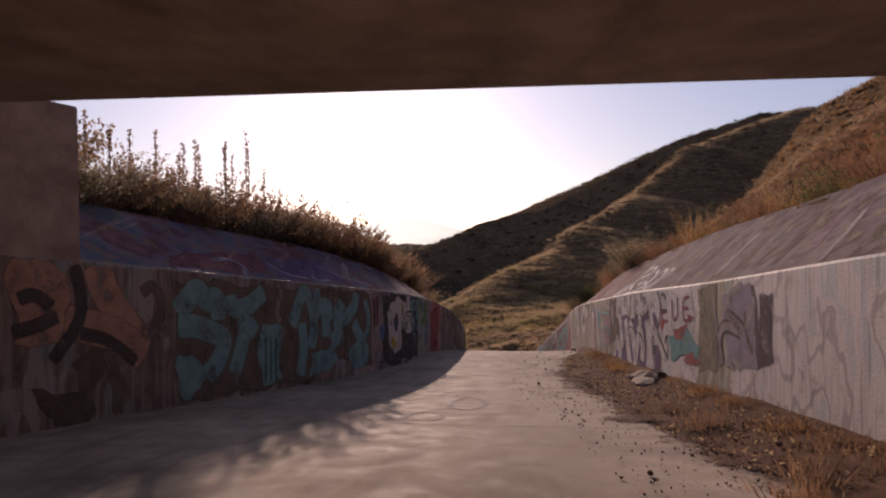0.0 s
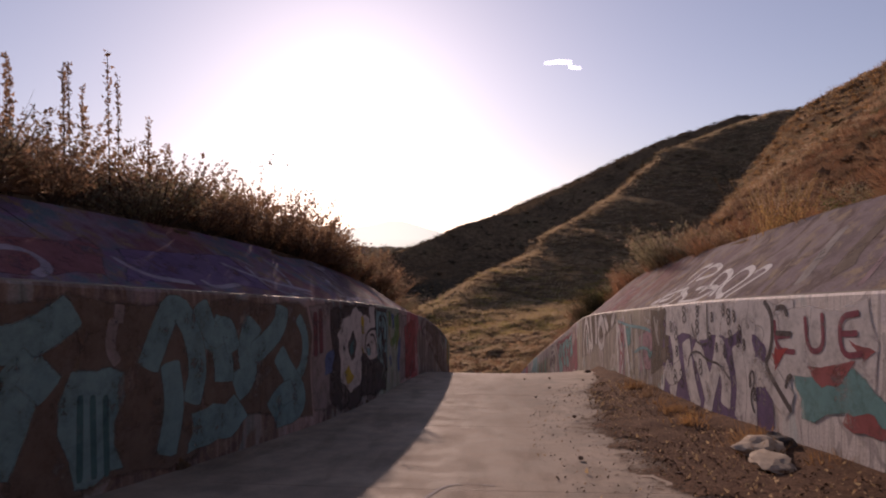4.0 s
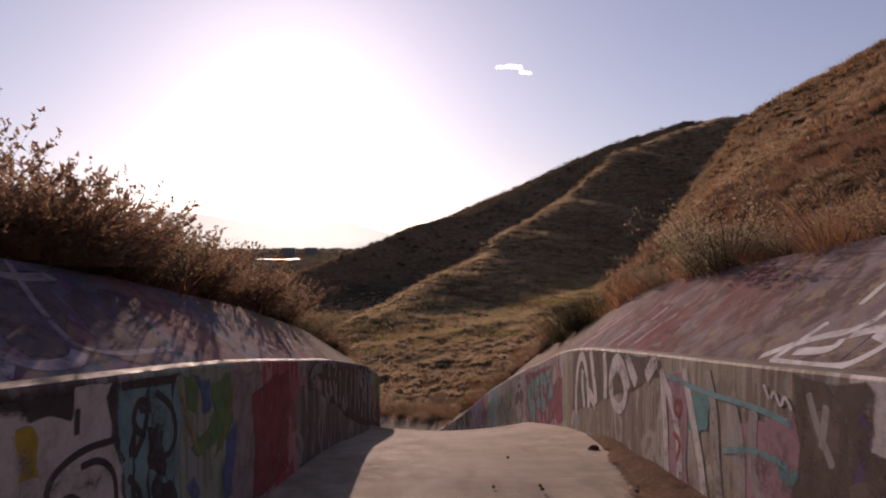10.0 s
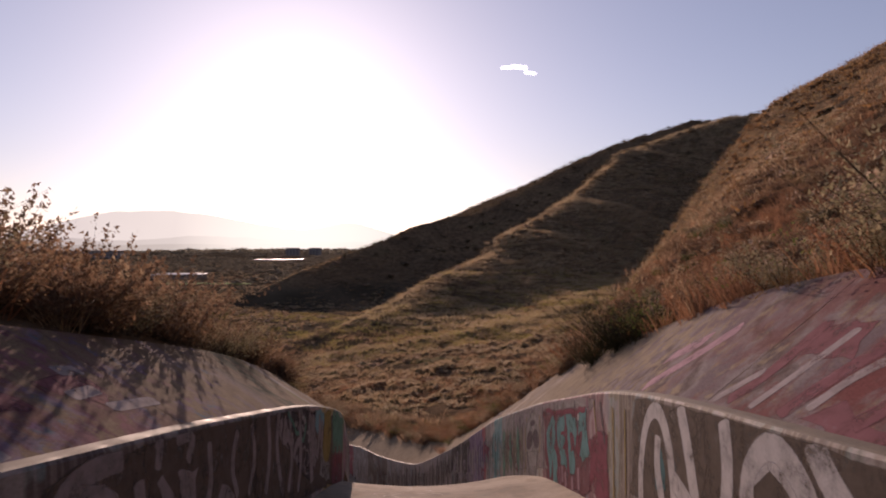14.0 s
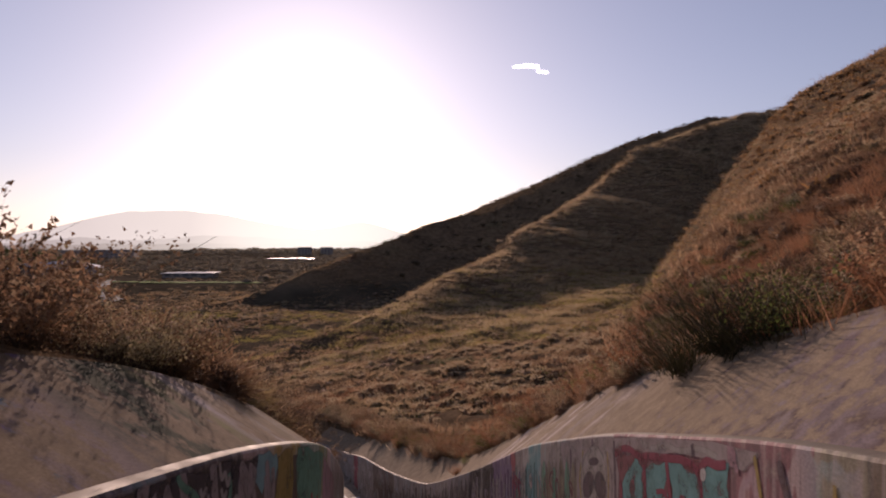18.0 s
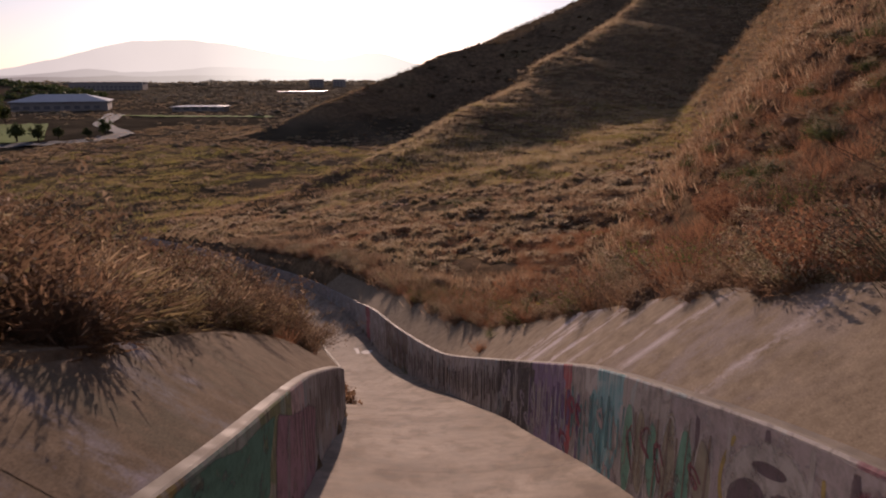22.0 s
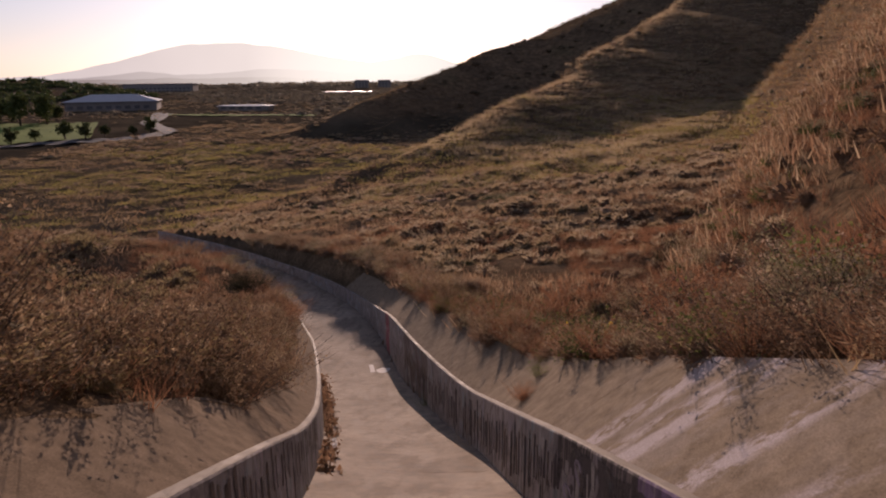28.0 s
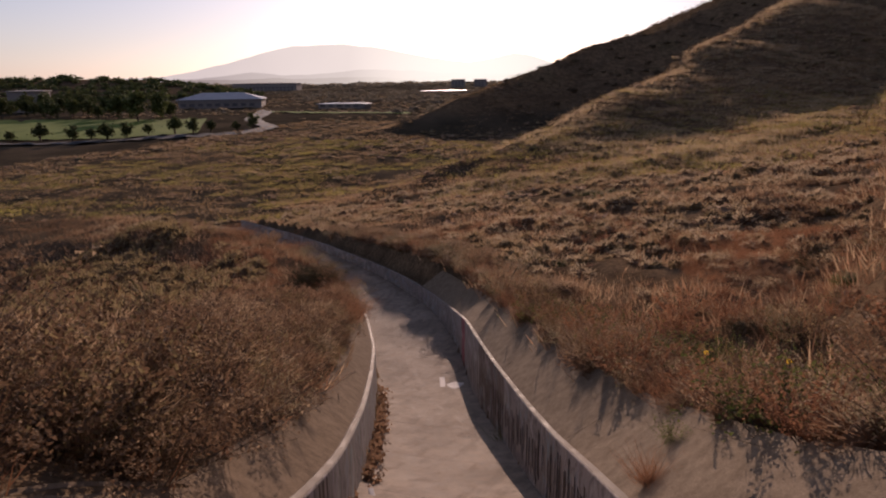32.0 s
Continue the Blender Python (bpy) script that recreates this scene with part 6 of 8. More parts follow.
sprayed(wall_right, RW, [[(13.62, 1.12), (13.72, 0.77), (13.94, 0.39), (14.06, 0.08)], [(13.47, 0.26), (13.42, 0.6), (13.62, 0.84)], [(13.15, 1.05), (12.98, 0.57), (13.07, 0.15)]], 0.24, "white", lift=0.008)
sprayed(wall_right, RW, [[(12.79, 0.12), (12.82, 0.6), (12.84, 1.37)], [(12.67, 1.47), (12.39, 1.43), (12.27, 1.22), (12.4, 0.94), (12.67, 0.84)], [(12.46, 0.86), (12.21, 0.66), (11.92, 0.47)]], 0.3, "white", label="large white sprayed letter", lift=0.01)
filled(wall_right, RW, [[(12.75, 1.16), (12.5, 1.13), (12.46, 0.95), (12.73, 0.92)]], "purple", lift=0.014)
filled(wall_right, RW, [[(12.27, 1.55), (11.87, 1.58), (11.88, 0.4), (12.24, 0.66)]], "white", lift=0.003)
sprayed(wall_right, RW, [[(12.46, 1.56), (12.29, 1.43), (12.27, 1.19), (12.33, 0.99), (12.45, 0.87), (12.15, 0.63), (11.89, 0.44)]], 0.06, "black", name="outline", lift=0.016)
sprayed(wall_right, RW, [[(12.21, 1.22), (11.88, 1.22)], [(12.21, 1.48), (12.03, 1.5), (11.97, 1.4)], [(12, 0.66), (11.97, 0.77), (11.88, 0.8)]], 0.05, "black", name="outline", lift=0.016)
filled(wall_right, RW, [[(12.25, 1.1), (11.95, 1.02), (12.24, 0.9)]], "red", lift=0.015)
filled(wall_right, RW, [[(11.81, 0.8), (10.92, 0.91), (10.26, 0.68), (10.41, 0.53), (10.92, 0.53), (11.71, 0.42)]], "teal", lift=0.012)
filled(wall_right, RW, [[(11.59, 0.93), (10.92, 0.98), (11.01, 0.83)], [(10.92, 0.53), (10.58, 0.62), (10.34, 0.47), (11.01, 0.4)]], "red_shade", lift=0.014)
sprayed(wall_right, RW, [[(15.54, 1.11), (15.62, 1.18), (15.48, 1.23), (15.56, 1.29), (15.62, 1.24), (15.46, 1.17), (15.55, 1.11)]], 0.022, "black", name="tag", lift=0.018)
sprayed(wall_right, RW, [[(15.3, 0.99), (15.4, 1.07), (15.22, 1.14), (15.32, 1.22), (15.4, 1.16), (15.2, 1.07), (15.31, 0.99)]], 0.022, "black", name="tag", lift=0.018)
sprayed(wall_right, RW, [[(14.93, 1.26), (15.04, 1.35), (14.84, 1.43), (14.96, 1.53), (15.04, 1.46), (14.82, 1.35), (14.94, 1.26)]], 0.022, "black", name="tag", lift=0.018)
sprayed(wall_right, RW, [[(14.41, 1.36), (14.47, 1.42), (14.35, 1.47), (14.42, 1.53), (14.47, 1.48), (14.34, 1.42), (14.41, 1.36)]], 0.022, "black", name="tag", lift=0.018)
sprayed(wall_right, RW, [[(14.41, 1.11), (14.49, 1.19), (14.34, 1.26), (14.42, 1.34), (14.49, 1.28), (14.32, 1.19), (14.42, 1.11)]], 0.022, "black", name="tag", lift=0.018)
sprayed(wall_right, RW, [[(13.88, 1.3), (13.93, 1.35), (13.84, 1.39), (13.89, 1.44), (13.93, 1.4), (13.83, 1.35), (13.89, 1.3)]], 0.022, "black", name="tag", lift=0.018)
sprayed(wall_right, RW, [[(13.52, 1.38), (13.57, 1.44), (13.48, 1.49), (13.53, 1.55), (13.57, 1.5), (13.47, 1.44), (13.53, 1.38)]], 0.022, "black", name="tag", lift=0.018)
sprayed(wall_right, RW, [[(13.37, 1.28), (13.43, 1.35), (13.31, 1.41), (13.38, 1.49), (13.43, 1.43), (13.3, 1.35), (13.37, 1.28)]], 0.022, "black", name="tag", lift=0.018)
sprayed(wall_right, RW, [[(13.21, 1.32), (13.26, 1.37), (13.17, 1.41), (13.22, 1.47), (13.26, 1.43), (13.16, 1.37), (13.22, 1.32)]], 0.022, "black", name="tag", lift=0.018)
sprayed(wall_right, RW, [[(13.95, 0.97), (14.02, 1.05), (13.89, 1.1), (13.96, 1.18), (14.02, 1.13), (13.87, 1.04), (13.95, 0.97)]], 0.022, "black", name="tag", lift=0.018)
sprayed(wall_right, RW, [[(13.72, 0.92), (13.77, 0.97), (13.69, 1), (13.73, 1.05), (13.77, 1.01), (13.68, 0.96), (13.73, 0.92)]], 0.022, "black", name="tag", lift=0.018)
sprayed(wall_right, RW, [[(13.47, 0.86), (13.53, 0.93), (13.43, 0.98), (13.49, 1.04), (13.53, 0.99), (13.42, 0.92), (13.48, 0.86)]], 0.022, "black", name="tag", lift=0.018)
sprayed(wall_right, RW, [[(13.32, 1.02), (13.38, 1.1), (13.26, 1.15), (13.33, 1.23), (13.38, 1.18), (13.25, 1.09), (13.32, 1.02)]], 0.022, "black", name="tag", lift=0.018)
sprayed(wall_right, RW, [[(13.11, 1.02), (13.15, 1.07), (13.07, 1.12), (13.12, 1.17), (13.15, 1.13), (13.06, 1.07), (13.11, 1.02)]], 0.022, "black", name="tag", lift=0.018)
sprayed(wall_right, RW, [[(15.51, 0.53), (15.63, 0.62), (15.42, 0.7), (15.54, 0.8), (15.63, 0.73), (15.39, 0.62), (15.52, 0.53)]], 0.022, "black", name="tag", lift=0.018)
sprayed(wall_right, RW, [[(15.27, 0.75), (15.34, 0.81), (15.21, 0.86), (15.28, 0.92), (15.34, 0.88), (15.19, 0.81), (15.27, 0.75)]], 0.022, "black", name="tag", lift=0.018)
sprayed(wall_right, RW, [[(15.34, 0.32), (15.44, 0.4), (15.26, 0.47), (15.36, 0.56), (15.44, 0.49), (15.24, 0.4), (15.35, 0.32)]], 0.022, "black", name="tag", lift=0.018)
sprayed(wall_right, RW, [[(15.05, 0.3), (15.17, 0.4), (14.96, 0.48), (15.07, 0.59), (15.17, 0.51), (14.93, 0.39), (15.06, 0.3)]], 0.022, "black", name="tag", lift=0.018)
sprayed(wall_right, RW, [[(14.47, 0.57), (14.53, 0.64), (14.41, 0.69), (14.48, 0.75), (14.53, 0.7), (14.4, 0.63), (14.47, 0.57)]], 0.022, "black", name="tag", lift=0.018)
sprayed(wall_right, RW, [[(14.28, 0.56), (14.36, 0.65), (14.22, 0.71), (14.3, 0.8), (14.36, 0.74), (14.2, 0.64), (14.29, 0.56)]], 0.022, "black", name="tag", lift=0.018)
sprayed(wall_right, RW, [[(12.79, 0.58), (12.82, 0.63), (12.76, 0.66), (12.79, 0.7), (12.82, 0.67), (12.75, 0.62), (12.79, 0.58)]], 0.022, "black", name="tag", lift=0.018)
sprayed(wall_right, RW, [[(12.68, 0.44), (12.72, 0.5), (12.64, 0.54), (12.69, 0.6), (12.72, 0.56), (12.63, 0.49), (12.68, 0.44)]], 0.022, "black", name="tag", lift=0.018)
sprayed(wall_right, RW, [[(13.05, 1.09), (13.11, 1.17), (13, 1.22), (13.07, 1.3), (13.11, 1.24), (12.99, 1.16), (13.06, 1.09)]], 0.022, "black", name="tag", lift=0.018)
sprayed(wall_right, RW, [[(12.94, 0.99), (12.98, 1.04), (12.91, 1.08), (12.95, 1.13), (12.98, 1.09), (12.9, 1.04), (12.95, 0.99)]], 0.022, "black", name="tag", lift=0.018)
sprayed(wall_right, RW, [[(13.28, 0.72), (13.34, 0.79), (13.24, 0.84), (13.3, 0.92), (13.34, 0.86), (13.23, 0.78), (13.29, 0.72)]], 0.022, "black", name="tag", lift=0.018)
sprayed(wall_right, RW, [[(14.78, 0.63), (14.7, 0.84), (14.36, 0.9), (14.06, 0.79), (13.62, 0.78), (13.33, 0.61)], [(14.63, 1.26), (14.5, 1.05), (14.24, 0.98), (14.05, 1.02)], [(14.05, 1.55), (14.03, 1.08)], [(12.82, 0.69), (12.73, 0.8), (12.67, 0.67), (12.79, 0.46), (12.68, 0.3)]], 0.03, "black", name="tag", lift=0.017)
filled(wall_right, RW, [[(12.84, 1.41), (11.6, 1.46), (11.54, 0.81), (12.72, 0.61)], [(11.6, 1.46), (10.64, 1.49), (10.61, 0.81), (11.54, 0.78)]], "white", lift=0.004)
sprayed(wall_right, RW, [[(12.23, 1.36), (12.19, 1.04), (11.82, 1.04)], [(12.18, 1.18), (11.89, 1.21)], [(11.64, 1.4), (11.59, 1.06), (11.32, 1.08), (11.35, 1.43)], [(10.8, 1.42), (11.09, 1.39), (11.05, 1.04), (10.75, 1.08)], [(11.05, 1.24), (10.82, 1.25)]], 0.05, "crimson", name="outline", lift=0.014)
filled(wall_right, RW, [[(12.31, 1.02), (12, 0.98), (12.16, 0.82)], [(11.51, 0.92), (10.96, 0.97), (11.06, 0.78), (11.41, 0.77)], [(10.91, 1.16), (10.65, 1.08), (10.8, 1)]], "red_shade", lift=0.013)
# brown panel, then thin white letters with teal and pink between
filled(wall_right, RW, [[(16.61, 1.43), (15.63, 1.52), (15.63, 0.65), (16.6, 0.36)]], "brown", lift=0.002)
filled(wall_right, RW, [[(16.48, 1.22), (16.2, 1.3), (16.16, 1), (16.43, 0.91)], [(16.01, 0.74), (15.69, 0.94), (15.63, 0.72), (15.94, 0.55)]], "earth", lift=0.004)
filled(wall_right, RW, [[(19.21, 1.15), (18.65, 1.26), (18.65, 0.03), (19.11, 0.03)], [(17.49, 0.97), (16.65, 1.1), (16.65, 0.44), (17.43, 0.28)]], "pink", lift=0.003)
filled(wall_right, RW, [[(18.65, 1.13), (18.14, 1.12), (18.14, 0.76), (18.62, 0.72)], [(16.93, 0.71), (16.65, 0.75), (16.65, 0.62), (16.91, 0.61)]], "teal", lift=0.005)
sprayed(wall_right, RW, [[(19.37, 1.28), (19.25, 0.59), (19.21, 0.03)], [(19.37, 1.21), (19.01, 0.9), (18.83, 0.45), (18.86, 0.03)], [(18.72, 1.32), (18.55, 0.95), (18.32, 0.48), (18.19, 0.03)]], 0.13, "white", lift=0.008)
sprayed(wall_right, RW, [[(18.17, 1.36), (17.99, 1.02), (17.95, 0.44), (17.85, 0.06)], [(17.61, 1.07), (17.46, 0.76), (17.46, 0.16)], [(17.25, 1.11), (17.31, 0.58), (17.03, 0.28)]], 0.13, "dull_white", lift=0.009)
sprayed(wall_right, RW, [[(19.21, 1.22), (18.24, 1.13), (17.14, 1.13), (16.69, 1.08)], [(17.81, 0.64), (17.25, 0.77), (16.74, 0.75)]], 0.05, "sea", name="paint_line", lift=0.012)
sprayed(wall_right, RW, [[(18.92, 0.97), (19.01, 0.86), (18.86, 0.78), (18.77, 0.92), (18.9, 0.97)], [(19.01, 0.59), (18.79, 0.53), (18.92, 0.3)]], 0.06, "red_shade", lift=0.012)
sprayed(wall_right, RW, [[(17.09, 1.34), (16.99, 1.2), (16.94, 1.33), (16.84, 1.17), (16.79, 1.3), (16.69, 1.19)]], 0.03, "white", name="tag", lift=0.013)
sprayed(wall_right, RW, [[(16.48, 1.35), (16.39, 1.14), (16.2, 0.87)], [(16.27, 1.29), (16.33, 0.97)]], 0.07, "dull_white", lift=0.006)
# tall pale letters on dark brown
filled(wall_right, RW, [[(24.06, 1.65), (22.13, 1.52), (22.27, 0.64), (24.19, 0.54)], [(22.13, 1.52), (20.63, 1.42), (20.78, 0.9), (22.27, 0.64)], [(20.63, 1.42), (19.45, 1.39), (19.48, 1.21), (20.78, 0.9)]], "brown", lift=0.002)
sprayed(wall_right, RW, [[(23.87, 0.45), (23.89, 0.97), (23.67, 1.44), (23.33, 1.53), (23.06, 1.26), (22.91, 0.86), (22.88, 0.57)], [(23.33, 1.25), (23.37, 0.94), (23.19, 0.59)]], 0.15, "white", lift=0.006)
filled(wall_right, RW, [[(23.33, 1.19), (23.1, 1.02), (23.1, 0.72), (23.37, 0.75)]], "dull_teal", lift=0.004)
sprayed(wall_right, RW, [[(22.74, 1.55), (22.55, 1.17), (22.35, 0.64)], [(22.91, 0.86), (22.58, 0.72), (22.42, 0.62)]], 0.17, "white", lift=0.007)
sprayed(wall_right, RW, [[(21.85, 1.45), (21.77, 1.12), (21.81, 0.73)], [(21.44, 0.8), (21.5, 1.1), (21.17, 1.38), (20.82, 1.2), (20.62, 0.93)]], 0.17, "white", lift=0.008)
sprayed(wall_right, RW, [[(20.7, 1.43), (20.52, 1.21), (20.28, 1.04)], [(19.54, 1.39), (19.74, 1.27), (19.91, 1.13)]], 0.18, "white", lift=0.008)
sprayed(wall_right, RW, [[(21.17, 1.26), (21.57, 0.99), (21.36, 0.68), (20.98, 0.6), (20.69, 0.85), (20.86, 1.13), (21.17, 1.26)]], 0.14, "white", lift=0.009)
# streaks of lavender, teal and crimson where the chute begins
filled(wall_right, RW, [[(32.19, 1.7), (29, 1.69), (29.3, 1.45), (29.2, 0.37), (31.91, 0.37)], [(29, 1.69), (26.04, 1.69), (26.2, 1.5), (29, 1.5)]], "mauve", lift=0.002)
filled(wall_right, RW, [[(29.55, 1.46), (28.59, 1.43), (28.6, 0.12), (28.83, 0.12), (29.3, 0.2)], [(28.6, 1.43), (27.44, 1.5), (27.2, 0.2), (28.6, 0.1)], [(27.46, 1.5), (26.52, 1.51), (26.2, 0.3), (27.22, 0.2)]], "maroon", lift=0.003)
filled(wall_right, RW, [[(26.35, 1.09), (25.34, 1.21), (25.18, 0.29), (26.23, 0.31)]], "crimson", lift=0.004)
sprayed(wall_right, RW, [[(28.1, 0.75), (28.05, 0.25)], [(27.85, 0.45), (27.8, 0.2)], [(28.3, 0.5), (28.25, 0.15)], [(27.4, 0.42), (27.36, 0.2)], [(27.0, 0.6), (26.95, 0.25)]], 0.12, "pink", name="paint_drips", lift=0.006)
sprayed(wall_right, RW, [[(31.63, 1.57), (31.53, 0.49)], [(30.57, 1.65), (30.47, 0.39)], [(29.62, 1.59), (29.51, 0.39)], [(27.23, 1.64), (27.2, 1.52)], [(25.68, 1.61), (25.41, 1.04)]], 0.07, "plum", name="paint_drips", lift=0.006)
sprayed(wall_right, RW, [[(26.04, 1.62), (25.86, 1.11)], [(25.02, 1.52), (24.96, 0.38)], [(24.5, 1.51), (24.45, 0.51)]], 0.045, "ochre", name="paint_drips", lift=0.005)
sprayed(wall_right, RW, [[(31.1, 1.64), (31, 0.41)], [(30.04, 1.63), (29.94, 0.39)], [(28.7, 1.62), (28.3, 1.52), (27.9, 1.6), (27.5, 1.54), (27.1, 1.62), (26.7, 1.56)]], 0.05, "dull_white", name="paint_drips", lift=0.007)
# rounded teal letters with a crimson edge
filled(wall_right, RW, [[(29.3, 1.1), (29.08, 1.28), (28.77, 1.35), (28.58, 1.26), (28.52, 1.02), (28.65, 0.82), (28.46, 0.66), (28.38, 0.15), (28.62, 0.14), (28.78, 0.55), (28.9, 0.57), (28.88, 0.27), (29.01, 0.19), (29.18, 0.67)]], "teal", name="letter", label="rounded teal sprayed letter", lift=0.008)
filled(wall_right, RW, [[(28.5, 1.26), (28.35, 1.39), (27.86, 1.38), (27.85, 1.2), (28.15, 1.16), (28.12, 1.03), (27.88, 1.05), (27.88, 0.9), (28.05, 0.88), (27.97, 0.67), (27.71, 0.68), (27.71, 0.52), (28.11, 0.53), (28.34, 0.85)]], "teal", name="letter", label="rounded teal sprayed letter", lift=0.008)
filled(wall_right, RW, [[(27.81, 1.39), (27.49, 1.43), (27.17, 1.37), (27.06, 1.19), (27.11, 0.94), (27.28, 0.84), (27.17, 0.68), (27.26, 0.51), (27.53, 0.48), (27.64, 0.79), (27.75, 1.07)]], "teal", name="letter", label="rounded teal sprayed letter", lift=0.008)
filled(wall_right, RW, [[(27.09, 1.38), (26.93, 1.48), (26.52, 1.49), (26.3, 0.9), (26.74, 0.72), (26.93, 0.75), (26.67, 1.14), (26.8, 1.17), (26.98, 1.07)]], "teal", name="letter", label="rounded teal sprayed letter", lift=0.008)
filled(wall_right, RW, [[(29.02, 1.1), (28.83, 1.16), (28.75, 1.02), (28.9, 0.85)], [(27.51, 1.11), (27.31, 1.09), (27.22, 0.88), (27.42, 0.87)]], "maroon", lift=0.012)
sprayed(wall_right, RW, [[(29.57, 1.41), (29.3, 1.5), (29.02, 1.5), (28.63, 1.4), (28.48, 1.45), (27.8, 1.46), (27.44, 1.48), (27.1, 1.42), (27.01, 1.21), (27.06, 0.94), (26.94, 0.76)], [(26.52, 1.51), (26.71, 1.48), (26.93, 1.52), (27.08, 1.4)], [(28.52, 1.35), (28.48, 1.01), (28.55, 0.81), (28.37, 0.69), (28.25, 0.16)], [(27.87, 1.43), (27.76, 1.06), (27.68, 0.78), (27.56, 0.44)], [(29.37, 1.09), (29.22, 0.6), (29.04, 0.16), (28.7, 0.08)]], 0.075, "crimson", name="outline", lift=0.014)
sprayed(wall_right, RW, [[(28.15, 1.08), (27.87, 1.12), (27.79, 0.87), (28.01, 0.85)], [(27.51, 1.11), (27.31, 1.09), (27.22, 0.88), (27.42, 0.87), (27.51, 1.11)], [(27.03, 1.03), (26.71, 1.19), (26.81, 0.98), (26.94, 0.76)]], 0.05, "crimson", name="outline", lift=0.016)
sprayed(wall_right, RW, [[(26.47, 1.67), (26.48, 1.56), (26.37, 1.51), (26.37, 1.62), (26.45, 1.66), (26.31, 1.46)]], 0.05, "pink", name="tag", lift=0.015)
sprayed(wall_right, RW, [[(27, 1.42), (27.03, 1.36), (26.97, 1.34), (26.94, 1.4), (27, 1.42)]], 0.05, "bright", lift=0.016)
coat("painted_skull", [fan(oval(30.42, 0.95, 0.72, 0.62), RW, 0.004)], "mauve", wall_right)
coat("painted_skull", [fan(oval(30.5, 1.02, 0.58, 0.52), RW, 0.008), fan([(30.12, 0.72), (30.88, 0.72), (30.76, 0.14), (30.24, 0.14)], RW, 0.0085)], "dull_white", wall_right, "pale sprayed skull shape")
coat("eye_socket", [fan(oval(30.2, 0.98, 0.25, 0.2, 16, 0.06), RW, 0.012), fan(oval(30.76, 0.98, 0.25, 0.2, 16, -0.06), RW, 0.012), fan([(30.42, 0.62), (30.58, 0.62), (30.5, 0.82)], RW, 0.012), fan(oval(30.5, 1.32, 0.22, 0.06), RW, 0.012)], "plum", wall_right)
coat("tooth_line", [ribbon([(30.26 + 0.1 * k, 0.42), (30.26 + 0.1 * k, 0.16)], 0.025, RW, 0.013) for k in range(6)] + [ribbon([(30.0, 0.75), (30.12, 0.5), (30.2, 0.2)], 0.05, RW, 0.0135), ribbon([(31.0, 0.75), (30.88, 0.5), (30.8, 0.2)], 0.05, RW, 0.014)], "plum", wall_right)
coat("outline", [ribbon([(31.2, 0.2), (31.05, 0.7), (31.2, 1.1), (31.0, 1.5)], 0.05, RW, 0.006), ribbon([(29.9, 1.45), (29.82, 0.9), (29.98, 0.55), (29.9, 0.2)], 0.04, RW, 0.006)], "ochre", wall_right)
drips(wall_right, RW, 29.8, 31.3, 0.1, 1.5, 9, "mauve", 207, 0.002, (0.03, 0.08))
for k in range(6):
    y = 33.2 - 0.35 * k
    coat("paint_lobe", [fan(oval(y, 0.82 + 0.05 * (k % 2), 0.16, 0.62 - 0.08 * (k % 3), 22, 0.03 * (k % 3)), RW, 0.005 + 0.0006 * k)], "olive" if k % 2 else "green_shade", wall_right)
    coat("outline", [ribbon(oval(y, 0.82, 0.165, 0.63) + oval(y, 0.82, 0.165, 0.63)[:1], 0.025, RW, 0.010)], "dull_white", wall_right)
drips(wall_right, RW, 31.3, 33.3, 0.1, 1.5, 10, "earth", 208, 0.012, (0.02, 0.05))
scrawl(wall_right, RW, 33.3, 31.4, 0.2, 1.4, 5, 0.03, "maroon", 209, 0.016)
drips(wall_right, RW, 33.3, 35.4, 0.1, 1.5, 12, "dull_teal", 13)
scrawl(wall_right, RW, 35.2, 33.4, 0.2, 1.4, 6, 0.05, "mauve", 210, 0.014)
scrawl(wall_right, RW, 40.0, 35.5, 0.2, 1.3, 12, 0.05, "lavender", 211, 0.014)
scrawl(wall_right, RW, 35.9, 34.9, 0.3, 1.3, 3, 0.07, "crimson", 14)
drips(wall_right, RW, 35.4, 37.6, 0.1, 1.5, 14, "dull_white", 15)
drips(wall_right, RW, 35.0, 38.0, 0.1, 1.5, 10, "purple", 57, 0.006, (0.06, 0.16))
drips(wall_right, RW, 37.4, 40.2, 0.1, 1.5, 10, "dull_white", 16, 0.006, (0.06, 0.18))
filled(wall_right, RW, [[(39.55, 1.52), (38.95, 1.52), (39.0, 0.2), (39.5, 0.2)], [(38.7, 1.52), (37.85, 1.52), (37.9, 0.15), (38.65, 0.2)], [(37.75, 1.5), (37.4, 1.5), (37.5, 0.7), (37.7, 0.6)]], "black", lift=0.010)
sprayed(wall_right, RW, [[(38.85, 1.5), (38.8, 0.9), (38.9, 0.2)], [(39.05, 1.3), (38.98, 0.6), (39.1, 0.15)], [(38.4, 0.9), (38.3, 0.7), (38.42, 0.5), (38.35, 0.2)], [(37.8, 1.4), (37.82, 0.5)], [(39.3, 0.8), (39.2, 0.5), (39.32, 0.2)]], 0.05, "dull_white", name="paint_drips", lift=0.014)
drips(wall_right, RW, 40.0, 54.0, 0.1, 1.45, 46, "black", 171, 0.007, (0.03, 0.1))
drips(wall_right, RW, 40.6, 47.5, 0.1, 1.3, 34, "brown", 17)
drips(wall_right, RW, 41.0, 50.0, 0.1, 1.4, 30, "dull_white", 18, 0.008, (0.02, 0.06))
drips(wall_right, RW, 48.0, 60.0, 0.1, 1.6, 34, "brown", 19)
